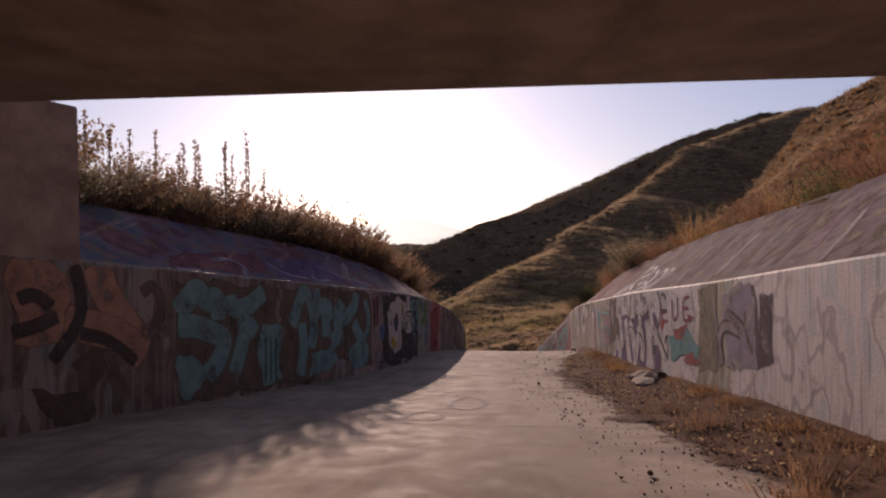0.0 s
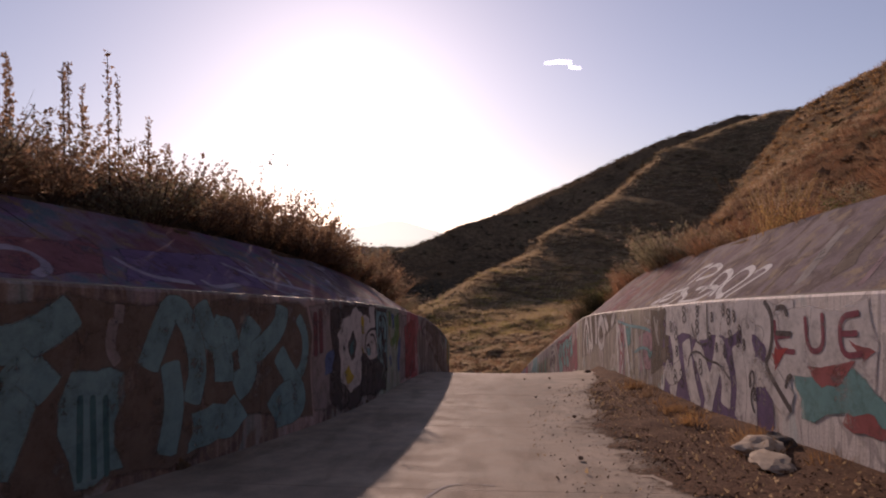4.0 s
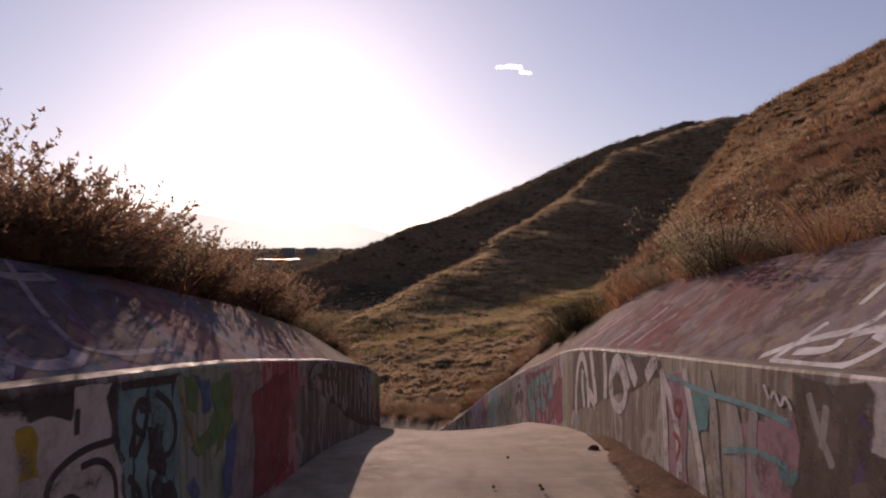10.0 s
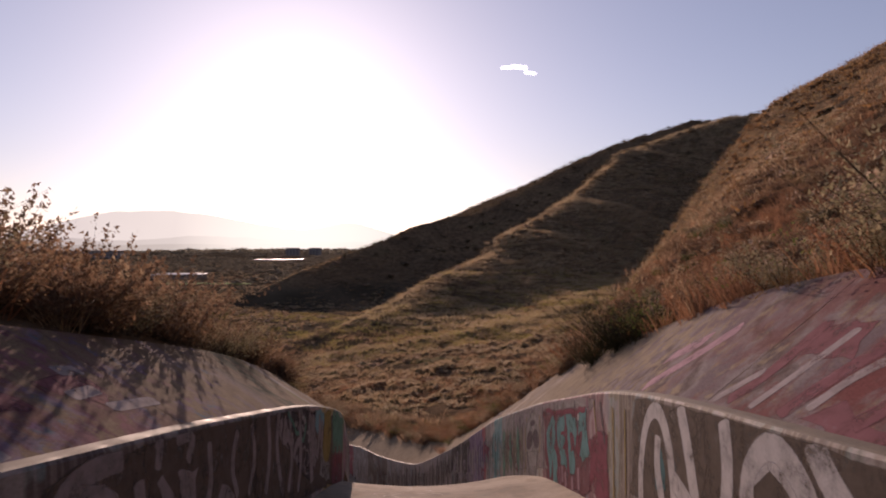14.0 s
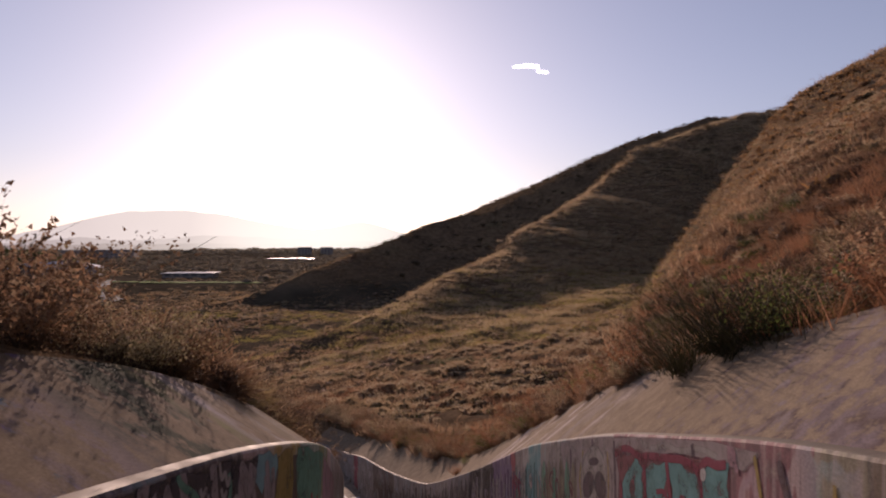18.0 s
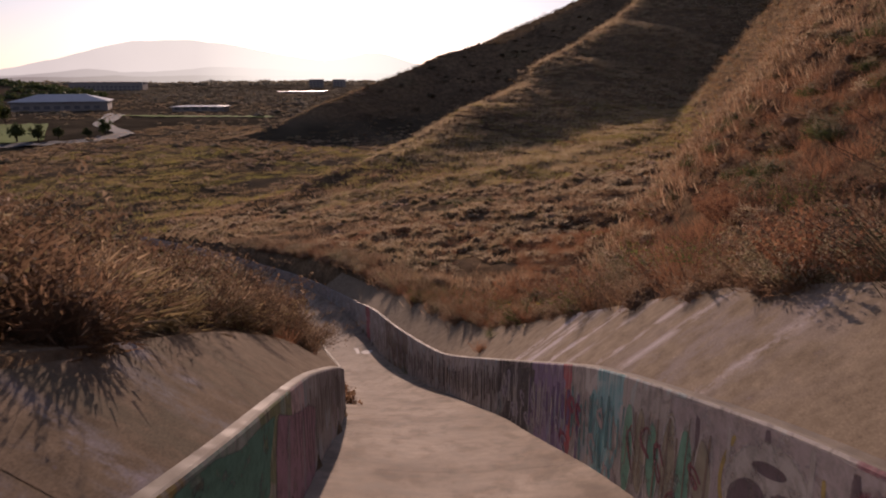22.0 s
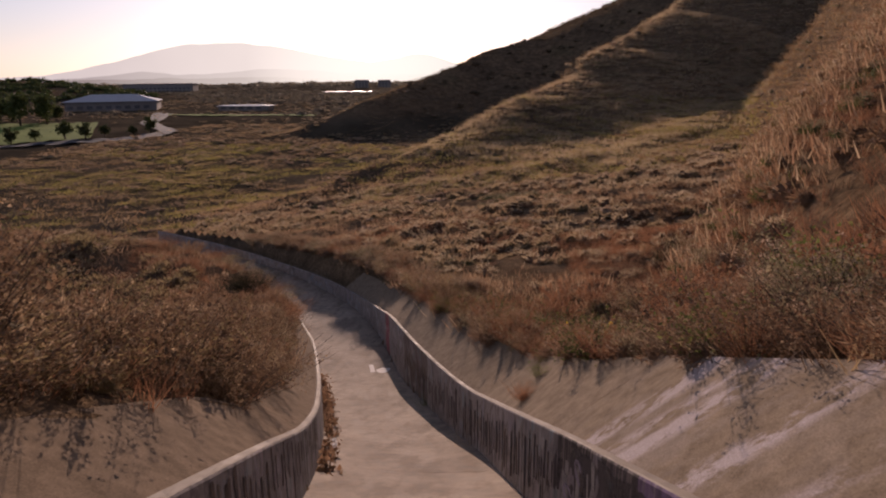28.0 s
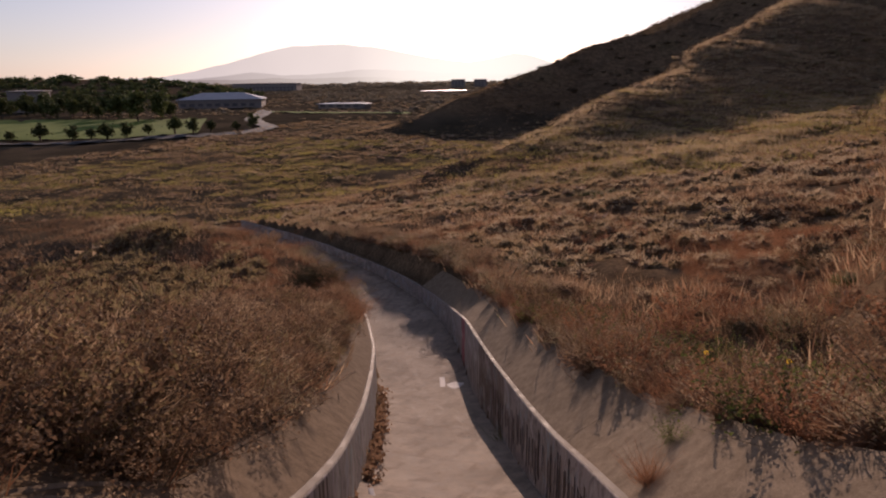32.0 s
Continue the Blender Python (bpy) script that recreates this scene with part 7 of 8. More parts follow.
# left wall: tan loops under the bridge
filled(wall_left, LW, [[(6.06, 1.62), (6.27, 1.67), (6.58, 1.45), (6.67, 1.18), (6.48, 0.85), (6.04, 0.77)]], "salmon", lift=0.004)
sprayed(wall_left, LW, [[(6.94, 1.59), (7.03, 1.3), (7.24, 1.07), (7.5, 0.69)], [(6.57, 1.01), (6.92, 0.95), (7.27, 0.83), (7.54, 0.63)], [(6.12, 2.19), (6.19, 1.89), (6.16, 1.63)]], 0.32, "salmon", lift=0.006)
sprayed(wall_left, LW, [[(6.1, 1.22), (6.26, 1.28), (6.43, 1.15)], [(6.04, 0.92), (6.26, 0.97), (6.49, 1.07)], [(6.42, 0.64), (6.79, 1.07), (6.68, 1.57)], [(6.73, 0.9), (7.06, 0.83), (7.42, 0.57)]], 0.12, "black", name="outline", lift=0.01)
filled(wall_left, LW, [[(6.24, 0.39), (6.78, 0.33), (6.84, 0.03), (6.4, 0.03)], [(6.6, 0.63), (6.92, 0.78), (7.12, 0.59), (6.84, 0.33)]], "brown", lift=0.005)
sprayed(wall_left, LW, [[(6.78, 0.62), (6.75, 0.34), (6.84, 0.04)], [(7.05, 0.72), (7.19, 0.29), (7.15, 0.03)], [(7.51, 1.32), (7.68, 1.45), (7.84, 1.2), (7.71, 0.94)]], 0.12, "earth", lift=0.007)
# sea-green letters on dark brown
filled(wall_left, LW, [[(8.04, 1.47), (8.66, 1.51), (8.63, 0.03), (8.01, 0.03)], [(8.66, 1.51), (9.73, 1.5), (9.7, 0.05), (8.63, 0.09)], [(9.73, 1.5), (11.09, 1.49), (11.06, 0.06), (9.7, 0.08)]], "earth", lift=0.002)
sprayed(wall_left, LW, [[(8.05, 1.11), (8.21, 1.27), (8.38, 1.44), (8.56, 1.23), (8.75, 1.36), (8.77, 1.03)]], 0.26, "sea", lift=0.006)
sprayed(wall_left, LW, [[(8.05, 0.96), (8.34, 0.96), (8.75, 0.84), (8.91, 0.78), (8.75, 0.48), (8.53, 0.32)]], 0.26, "sea", lift=0.007)
filled(wall_left, LW, [[(8.06, 0.56), (8.29, 0.58), (8.56, 0.45), (8.48, 0.21), (8.21, 0.03), (8.05, 0.03)]], "sea", lift=0.005)
sprayed(wall_left, LW, [[(8.99, 1.36), (9.04, 1.17), (9.37, 1.21), (9.73, 1.44)], [(9.22, 1.08), (9.33, 0.97), (9.2, 0.61), (9.06, 0.31)], [(9.34, 1.02), (9.52, 0.84)]], 0.24, "sea", lift=0.008)
filled(wall_left, LW, [[(9.63, 0.96), (10.12, 0.92), (10.12, 0.14), (9.63, 0.11)]], "sea", lift=0.005)
sprayed(wall_left, LW, [[(9.76, 0.79), (9.74, 0.13)], [(9.87, 0.78), (9.87, 0.13)], [(9.99, 0.77), (9.99, 0.12)]], 0.05, "dull_teal", name="outline", lift=0.01)
sprayed(wall_left, LW, [[(10.09, 1.37), (10.03, 1.13), (10.12, 1.01)], [(10.15, 1.49), (10.13, 1.34)]], 0.09, "mauve", name="paint_line", lift=0.009)
sprayed(wall_left, LW, [[(10.43, 0.94), (10.58, 1.25), (10.76, 1.55), (10.98, 1.29), (11.08, 0.91), (10.96, 0.58)], [(10.69, 0.99), (10.76, 0.6), (10.63, 0.16)]], 0.22, "sea", lift=0.008)
filled(wall_left, LW, [[(10.94, 0.45), (11.66, 0.6), (11.85, 0.36), (11.4, 0.16), (10.95, 0.11)]], "sea", lift=0.006)
sprayed(wall_left, LW, [[(11.09, 1.53), (11.31, 1.12), (11.49, 1.36), (11.61, 1.04)]], 0.2, "sea", lift=0.009)
# the forked letter and its loop
filled(wall_left, LW, [[(11.17, 1.56), (12.09, 1.55), (12.07, 0.32), (11.16, 0.55)], [(12.09, 1.55), (13.15, 1.53), (13.2, 0.11), (12.07, 0.32)]], "earth", lift=0.002)
sprayed(wall_left, LW, [[(11.19, 1.25), (11.36, 1.15), (11.47, 1.37)], [(11.4, 1.15), (11.45, 0.89), (11.44, 0.74)]], 0.26, "sea", lift=0.006)
sprayed(wall_left, LW, [[(11.98, 1.35), (11.81, 1.1), (11.88, 0.77), (11.61, 0.65)]], 0.28, "sea", lift=0.007)
sprayed(wall_left, LW, [[(12.54, 1.52), (12.47, 1.25), (11.94, 0.98)], [(12.43, 0.98), (12.65, 0.72), (12.94, 0.45), (12.85, 0.25), (12.34, 0.25)], [(12.26, 0.31), (12.47, 0.48), (12.72, 0.52)]], 0.24, "sea", lift=0.008)
sprayed(wall_left, LW, [[(12.88, 1.39), (13.07, 1.15), (13.04, 0.83), (12.81, 0.62)]], 0.14, "sea", lift=0.009)
filled(wall_left, LW, [[(13.24, 1.53), (13.8, 1.53), (13.8, 0.24), (13.25, 0.15)]], "mauve", lift=0.002)
filled(wall_left, LW, [[(13.59, 0.89), (13.82, 0.92), (13.81, 0.63), (13.61, 0.61)]], "blue", lift=0.004)
sprayed(wall_left, LW, [[(13.33, 1.45), (13.33, 0.87)], [(13.47, 1.49), (13.49, 0.9)]], 0.1, "maroon", name="paint_drips", lift=0.005)
# white zero and six with black edges
filled(wall_left, LW, [[(13.81, 1.43), (14.24, 1.56), (15.06, 1.53), (14.97, 0.08), (14.06, 0.03), (13.73, 0.31)], [(14.96, 1.52), (16.65, 1.48), (16.52, 0.08), (14.97, 0.11)]], "black", lift=0.003)
filled(wall_left, LW, [[(14.06, 1.12), (14.23, 1.36), (14.7, 1.47), (15, 1.38), (15.04, 0.78), (14.91, 0.39), (14.5, 0.3), (14.15, 0.43), (14.03, 0.77)]], "white", name="painted_zero", label="white sprayed zero with black edge", lift=0.006)
filled(wall_left, LW, [[(14.43, 1.06), (14.65, 1.14), (14.78, 0.97), (14.72, 0.76), (14.51, 0.76)]], "black", lift=0.009)
filled(wall_left, LW, [[(14.52, 0.99), (14.65, 1.01), (14.68, 0.83), (14.54, 0.83)]], "dull_teal", lift=0.012)
filled(wall_left, LW, [[(14.37, 0.69), (14.55, 0.52), (14.36, 0.39), (14.21, 0.56)], [(14.94, 1.32), (15.08, 1.38), (15.09, 1.1), (14.97, 1.05)]], "yellow", lift=0.012)
filled(wall_left, LW, [[(14.94, 1.37), (15.17, 1.43), (15.43, 1.37), (15.49, 1.54), (15.77, 1.5), (15.81, 1.15), (15.85, 0.7), (15.65, 0.67), (15.11, 0.83), (14.96, 1.1)]], "white", name="painted_six", label="white sprayed six with black edge", lift=0.006)
sprayed(wall_left, LW, [[(15.84, 1.15), (15.46, 1.16), (15.19, 1.05), (15.19, 0.88), (15.3, 0.77)], [(15.47, 1.06), (15.65, 1.07), (15.81, 0.95), (15.82, 0.71)], [(15.45, 1.4), (15.44, 1.25)], [(15.26, 0.9), (15.39, 0.92), (15.48, 0.84), (15.42, 0.75)]], 0.04, "black", name="outline", lift=0.01)
filled(wall_left, LW, [[(15.27, 0.87), (15.42, 0.89), (15.47, 0.8), (15.36, 0.76)]], "sea", lift=0.008)
filled(wall_left, LW, [[(15.01, 0.86), (15.11, 0.88), (15.16, 0.79), (15.03, 0.82)]], "yellow", lift=0.009)
# sea-green figure, green arrows and a red field
filled(wall_left, LW, [[(15.87, 1.45), (16.61, 1.44), (16.71, 1), (16.59, 0.41), (15.91, 0.6)]], "sea", lift=0.003)
sprayed(wall_left, LW, [[(16.17, 1.09), (16, 1.21), (16.08, 1.36), (16.21, 1.33), (16.17, 1.14), (16.03, 0.99)], [(16.31, 1.38), (16.55, 1.26), (16.62, 1.02), (16.49, 0.88), (16.21, 0.96)], [(16.35, 1.15), (16.23, 1), (16.39, 0.83), (16.2, 0.7), (16.54, 0.52)], [(15.95, 0.88), (16.12, 0.72), (16.03, 0.58)], [(15.88, 1.47), (16.22, 1.47), (16.61, 1.44)]], 0.05, "black", name="outline", lift=0.007)
filled(wall_left, LW, [[(16.26, 1.17), (16.45, 1.14), (16.49, 0.81), (16.23, 0.87)], [(16.25, 0.77), (16.54, 0.75), (16.59, 0.41), (16.27, 0.5)]], "black", lift=0.006)
filled(wall_left, LW, [[(16.66, 1.41), (16.89, 1.42), (16.96, 1.06), (16.77, 1.19)], [(16.91, 0.82), (17.33, 1.11), (17.29, 0.82), (17, 0.75)], [(17.26, 1.36), (17.71, 1.35), (17.67, 0.95), (17.35, 0.76), (17.26, 1.12)]], "green", label="green sprayed arrows", lift=0.006)
sprayed(wall_left, LW, [[(16.63, 1.43), (16.8, 1.08), (17, 0.8)], [(17.73, 1.34), (17.64, 0.96), (17.29, 0.69)]], 0.03, "ochre", name="outline", lift=0.009)
filled(wall_left, LW, [[(16.92, 1.41), (17.22, 1.41), (17.22, 1.18), (17.04, 1.1)], [(17.54, 0.83), (17.77, 0.94), (17.72, 0.32), (17.52, 0.26)], [(16.79, 0.6), (16.95, 0.58), (16.95, 0.41), (16.81, 0.42)]], "blue", lift=0.005)
filled(wall_left, LW, [[(17.71, 1.34), (18.44, 1.35), (18.45, 0.03), (17.75, 0.11)]], "mauve", lift=0.003)
filled(wall_left, LW, [[(18.25, 1.11), (19.49, 1.28), (19.39, 0.15), (18.26, 0.04)]], "red_shade", lift=0.004)
# dark stretch with pale broken letters and runs
filled(wall_left, LW, [[(20.37, 1.23), (21.54, 1.26), (21.53, 0.73), (20.37, 0.99)], [(21.54, 1.26), (24.16, 1.47), (24.15, 0.34), (21.53, 0.73)], [(24.16, 1.47), (29.49, 1.38), (29.45, 0.03), (24.15, 0.34)]], "brown", lift=0.002)
filled(wall_left, LW, [[(19.96, 1.15), (20.34, 1.15), (20.33, 1), (19.96, 1.09)]], "pink", lift=0.003)
sprayed(wall_left, LW, [[(20.51, 1.06), (20.65, 1.17), (20.94, 1.22), (21.22, 1.22)], [(20.69, 1.08), (21.07, 0.99), (21.07, 0.84)], [(21.42, 1.04), (21.47, 0.78), (21.71, 0.74)]], 0.14, "mauve", lift=0.005)
filled(wall_left, LW, [[(20.63, 1.11), (21.12, 1.02), (21.1, 0.83), (20.66, 0.93)], [(21.71, 0.98), (21.84, 0.99), (21.97, 0.75), (21.74, 0.76)], [(22.11, 1.03), (22.49, 1.03), (22.46, 0.68), (22.18, 0.71)], [(23.06, 0.78), (23.43, 0.68), (23.32, 0.5), (23.02, 0.54)]], "mauve", lift=0.006)
sprayed(wall_left, LW, [[(21.71, 1.22), (21.78, 1.36), (21.71, 1.07)], [(22.04, 1.27), (22.42, 1.31), (22.26, 1.07)], [(22.75, 1.21), (22.8, 0.8), (22.66, 0.65)], [(23.55, 1.28), (23.33, 0.94), (23.54, 0.6)], [(24.03, 1.34), (24.16, 0.95), (23.9, 0.57)]], 0.1, "mauve", lift=0.007)
sprayed(wall_left, LW, [[(24.67, 1.48), (24.78, 0.99), (24.56, 0.49)], [(25.21, 1.51), (25.03, 0.98), (25.36, 0.4)], [(25.74, 1.51), (25.92, 0.85), (25.65, 0.37)], [(26.34, 1.52), (26.46, 0.73), (26.2, 0.31)], [(27.03, 1.45), (27.26, 0.68)], [(27.81, 1.4), (28.08, 0.52)]], 0.13, "mauve", name="paint_drips", lift=0.008)
# big pale letters on black, teal squiggle and white scribble
filled(wall_left, LW, [[(25.12, 1.49), (25.57, 1.47), (25.47, 1.04), (25.06, 1.24)], [(25.57, 1.47), (26.57, 1.47), (26.36, 0.62), (25.47, 1.04)], [(26.57, 1.47), (27.52, 1.45), (27.25, 0.31), (26.36, 0.62)]], "black", lift=0.003)
filled(wall_left, LW, [[(25.16, 1.19), (25.28, 1.38), (25.39, 1.43), (25.39, 1.31), (25.33, 1.11)], [(25.39, 1.08), (25.49, 1.34), (25.55, 1.4), (25.61, 1.26), (25.79, 1.18), (25.98, 1.16), (26.01, 1.01), (25.88, 0.85)]], "mauve", lift=0.006)
filled(wall_left, LW, [[(25.6, 1.01), (25.71, 1.06), (25.82, 0.95), (25.78, 0.89)]], "black", lift=0.01)
sprayed(wall_left, LW, [[(25.99, 0.8), (26.08, 0.94), (26.28, 1.05), (26.39, 0.98), (26.35, 0.71)], [(26.12, 0.74), (26.22, 0.81)]], 0.12, "mauve", lift=0.007)
sprayed(wall_left, LW, [[(25.67, 1.47), (25.74, 1.38), (26.01, 1.28), (26.13, 1.13), (26.38, 1.17), (26.53, 1), (26.63, 1.07), (26.77, 1.22), (26.71, 1.38)]], 0.06, "green_shade", name="paint_line", lift=0.011)
sprayed(wall_left, LW, [[(26.08, 1.32), (26.12, 1.24), (26.21, 1.32), (26.25, 1.2)], [(26.49, 1.49), (26.53, 1.32), (26.63, 1.42), (26.66, 1.25), (26.74, 1.35)], [(26.52, 1.27), (26.57, 1.16), (26.65, 1.23)], [(26.82, 1.12), (26.92, 1.16), (26.99, 1.05), (26.88, 0.97)]], 0.05, "dull_white", name="tag", lift=0.012)
sprayed(wall_left, LW, [[(26.51, 0.89), (26.69, 0.95), (26.79, 0.79), (26.58, 0.69), (26.78, 0.56)], [(26.71, 0.86), (26.9, 0.88), (27.01, 0.7), (26.79, 0.61)], [(26.54, 0.67), (26.72, 0.5), (26.91, 0.51)]], 0.03, "mauve", name="tag", lift=0.011)
sprayed(wall_left, LW, [[(27.19, 1.38), (27.03, 1.2), (27.15, 0.93), (27.13, 0.66), (27.2, 0.33)], [(27.39, 1.39), (27.29, 1.17), (27.44, 0.84), (27.32, 0.58)]], 0.22, "mauve", lift=0.007)
filled(wall_left, LW, [[(27.52, 1.45), (28.21, 1.47), (28.14, 1.18), (27.69, 1.07), (27.49, 1.22)]], "sea", lift=0.004)
sprayed(wall_left, LW, [[(27.8, 1.25), (27.79, 0.94), (27.6, 0.69)], [(28.05, 1.31), (28.07, 0.98), (27.9, 0.81)], [(27.54, 1.01), (27.48, 0.63)]], 0.12, "mauve", lift=0.006)
filled(wall_left, LW, [[(28.28, 1.43), (28.95, 1.46), (28.83, 0.67), (28.4, 0.51), (28.05, 0.65)]], "ochre", label="ochre sprayed head shape", lift=0.005)
filled(wall_left, LW, [[(27.94, 0.66), (28.74, 0.54), (28.67, 0.27), (28.25, 0.23), (27.8, 0.37)]], "dull_white", lift=0.006)
sprayed(wall_left, LW, [[(28.09, 0.61), (28.05, 0.37)], [(28.3, 0.57), (28.25, 0.32)], [(28.5, 0.54), (28.47, 0.31)]], 0.04, "brown", name="tooth_line", lift=0.009)
filled(wall_left, LW, [[(29.2, 1.48), (31.48, 1.42), (31.04, 0.74), (29.05, 0.68)]], "green_shade", lift=0.004)
filled(wall_left, LW, [[(29.04, 0.65), (31.03, 0.7), (30.72, 0.03), (28.92, 0.12)]], "maroon", lift=0.003)
sprayed(wall_left, LW, [[(29.45, 0.8), (29.4, 0.4)], [(30.09, 0.85), (30.07, 0.4)], [(30.6, 0.79), (30.56, 0.39)]], 0.12, "red_shade", name="paint_drips", lift=0.006)
filled(wall_left, LW, [[(31.7, 1.4), (34.44, 1.07), (34.03, 0.03), (31.1, 0.09)]], "pink", lift=0.003)
sprayed(wall_left, LW, [[(32.25, 1.3), (31.87, 0.19)], [(33.26, 1.14), (33.05, 0.14)]], 0.14, "mauve", name="paint_drips", lift=0.005)
drips(wall_left, LW, 32.5, 38.5, 0.1, 1.5, 26, "earth", 34)
drips(wall_left, LW, 37.5, 44.0, 0.1, 1.4, 26, "brown", 35)
apr, apl = bpy.data.objects["apron_right"], bpy.data.objects["apron_left"]
# sloping aprons: white outlined letters on the right, red letters further down
sprayed(apr, RA, [[(17.58, 0.07), (17.19, 0.27), (16.62, 0.38), (16.67, 0.81), (16.36, 0.87), (15.8, 0.71), (15.85, 0.59), (16.46, 0.56)], [(15.91, 0.06), (15.79, 0.16), (16.48, 0.33)], [(15.81, 0.05), (14.97, 0.04), (14.64, 0.4), (15.34, 0.66), (15.47, 0.55), (15.21, 0.29), (15.36, 0.22)]], 0.07, "bright", label="white outlined sprayed letters", lift=0.008)
sprayed(apr, RA, [[(14.29, 0.03), (14.13, 0.18), (14.02, 0.42), (14.43, 0.6), (14.69, 0.55), (14.65, 0.21), (14.09, 0.04)], [(13.97, 0.04), (13.85, 0.2), (13.77, 0.33), (13.66, 0.48), (13.91, 0.56), (14.02, 0.45)], [(15.76, 0.32), (14.82, 0.3), (14.62, 0.1)]], 0.07, "bright", label="white outlined sprayed letters", lift=0.008)
sprayed(apr, RA, [[(17.35, 0.03), (17.28, 0.23), (17.2, 0.44)], [(17.35, 0.03), (16.51, 0.01), (16.32, 0.08), (16.21, 0.31), (16.47, 0.39), (16.72, 0.31)], [(17.16, 0.14), (16.73, 0.17), (16.76, 0.28)], [(17.06, 0.61), (17.09, 0.88), (16.68, 0.89)]], 0.07, "bright", lift=0.009)
sprayed(apr, RA, [[(24.54, 0.09), (24.25, 0.36), (23.8, 0.89)], [(24.95, 0.51), (24.35, 0.77)]], 0.22, "pink", name="paint_stripe", lift=0.007)
sprayed(apr, RA, [[(22.29, 0.07), (22.16, 0.32), (22.23, 0.87)], [(21.44, 0.04), (21.37, 0.36), (21.18, 0.73)], [(20.7, 0.08), (20.62, 0.23), (20.5, 0.42), (20.48, 0.55)]], 0.16, "maroon", name="paint_stripe", lift=0.006)
filled(apr, RA, [[(22.21, 0.81), (21.58, 0.85), (21.43, 0.57), (22.01, 0.51)], [(20.62, 0.23), (20.51, 0.46), (20.26, 0.39), (20.2, 0.11)], [(21.14, 0.03), (20.91, 0.2), (20.09, 0.01), (20.3, 0)]], "maroon", lift=0.004)
sprayed(apr, RA, [[(21.88, 0.05), (21.8, 0.4), (21.73, 0.79)], [(21.23, 0.12), (21.17, 0.43), (20.95, 0.63)], [(22.52, 0.05), (22.28, 0.38)]], 0.1, "mauve", name="paint_stripe", lift=0.008)
# left apron: lavender outlines on dark blue
filled(apl, LA, [[(16.12, 1.1), (17.23, 1.17), (15.94, 0.17), (15.55, 0.24), (15.83, 0.66), (15.59, 0.7)], [(15.27, 0.46), (15.56, 0.47), (15.22, 0.09), (14.9, 0.06), (14.86, 0.14)], [(17.22, 1.01), (18.09, 1.04), (17.2, 0.21), (16.59, 0.08), (16.19, 0.23)]], "plum", lift=0.003)
sprayed(apl, LA, [[(15.66, 0.76), (15.91, 0.76), (15.83, 0.66), (15.5, 0.53), (15.34, 0.14), (15.84, 0.11), (16.08, 0.23)], [(14.89, 0.16), (14.94, 0.06), (15.13, 0.04), (15.36, 0.19)], [(16.43, 1.15), (16.62, 1.08), (17.23, 1.17)]], 0.09, "lavender", name="outline", lift=0.007)
sprayed(apl, LA, [[(16.49, 1.13), (16.05, 0.23)], [(16.96, 1.2), (16.38, 0.15)], [(17.47, 1.2), (16.87, 0.06)]], 0.04, "purple", name="outline", lift=0.006)
sprayed(apl, LA, [[(13.17, 0.67), (12.9, 0.26), (13.11, 0.08), (13.46, 0.13)], [(14.14, 0.99), (13.99, 0.6), (13.52, 0.22), (13.81, 0.11)], [(14.91, 0.91), (14.77, 0.39), (15.18, 0.16)], [(16.91, 1.34), (16.32, 0.64), (16.05, 0.17), (17.34, 0.21)]], 0.05, "lavender", name="outline", lift=0.007)
sprayed(apl, LA, [[(11.7, 0.25), (11.7, 0.1), (12.31, 0.22)], [(13.18, 0.83), (13.31, 0.77), (13.33, 0.65)]], 0.06, "lavender", name="outline", lift=0.007)
sprayed(apl, LA, [[(8.33, 0.06), (8.82, 0.06)], [(9.4, 0.38), (9.96, 0.52), (9.97, 0.25), (9.68, 0.1)], [(10.85, 0.52), (10.92, 0.22), (11.48, 0.17)], [(12.64, 0.66), (13.12, 0.33), (14.01, 0.21)]], 0.07, "lavender", name="outline", lift=0.007)
filled(apl, LA, [[(8.59, 0.39), (9.47, 0.56), (9.23, 0.11), (8.28, 0.06)], [(9.47, 0.56), (10.93, 0.79), (10.45, 0.22), (9.23, 0.11)]], "maroon", lift=0.003)
filled(apl, LA, [[(11.15, 0.67), (13.12, 0.86), (12.83, 0.18), (10.61, 0.14)]], "purple", lift=0.004)
sprayed(apl, LA, [[(20.04, 0.25), (20.34, 0.32), (20.67, 0.35)], [(20.57, 0.47), (21.06, 0.5), (21.06, 0.37)], [(21.45, 0.55), (22.3, 0.69), (21.88, 0.38)], [(20.73, 0.7), (21.2, 0.76)]], 0.16, "maroon", name="paint_stripe", lift=0.006)
sprayed(apl, LA, [[(20.15, 0.06), (20.43, 0.09)], [(21.94, 0.76), (22.3, 0.77)], [(21.66, 0.47), (22.13, 0.53)], [(21.92, 0.31), (22.78, 0.34)], [(20.12, 0.27), (20.31, 0.3)]], 0.1, "mauve", name="paint_stripe", lift=0.008)
for k in range(16):
    y = 13.0 - 0.6 * k
    coat("paint_stripe", [ribbon([(y, 0.08 + 0.1 * (k % 3)), (y + 0.25, 0.5), (y + 0.5 + 0.1 * (k % 2), 0.9 + 0.1 * (k % 3))], 0.07 + 0.06 * (k % 3), RA, 0.006 + 0.0005 * k)], ("earth", "faint", "brown", "pink_faint", "mauve")[k % 5], apr)

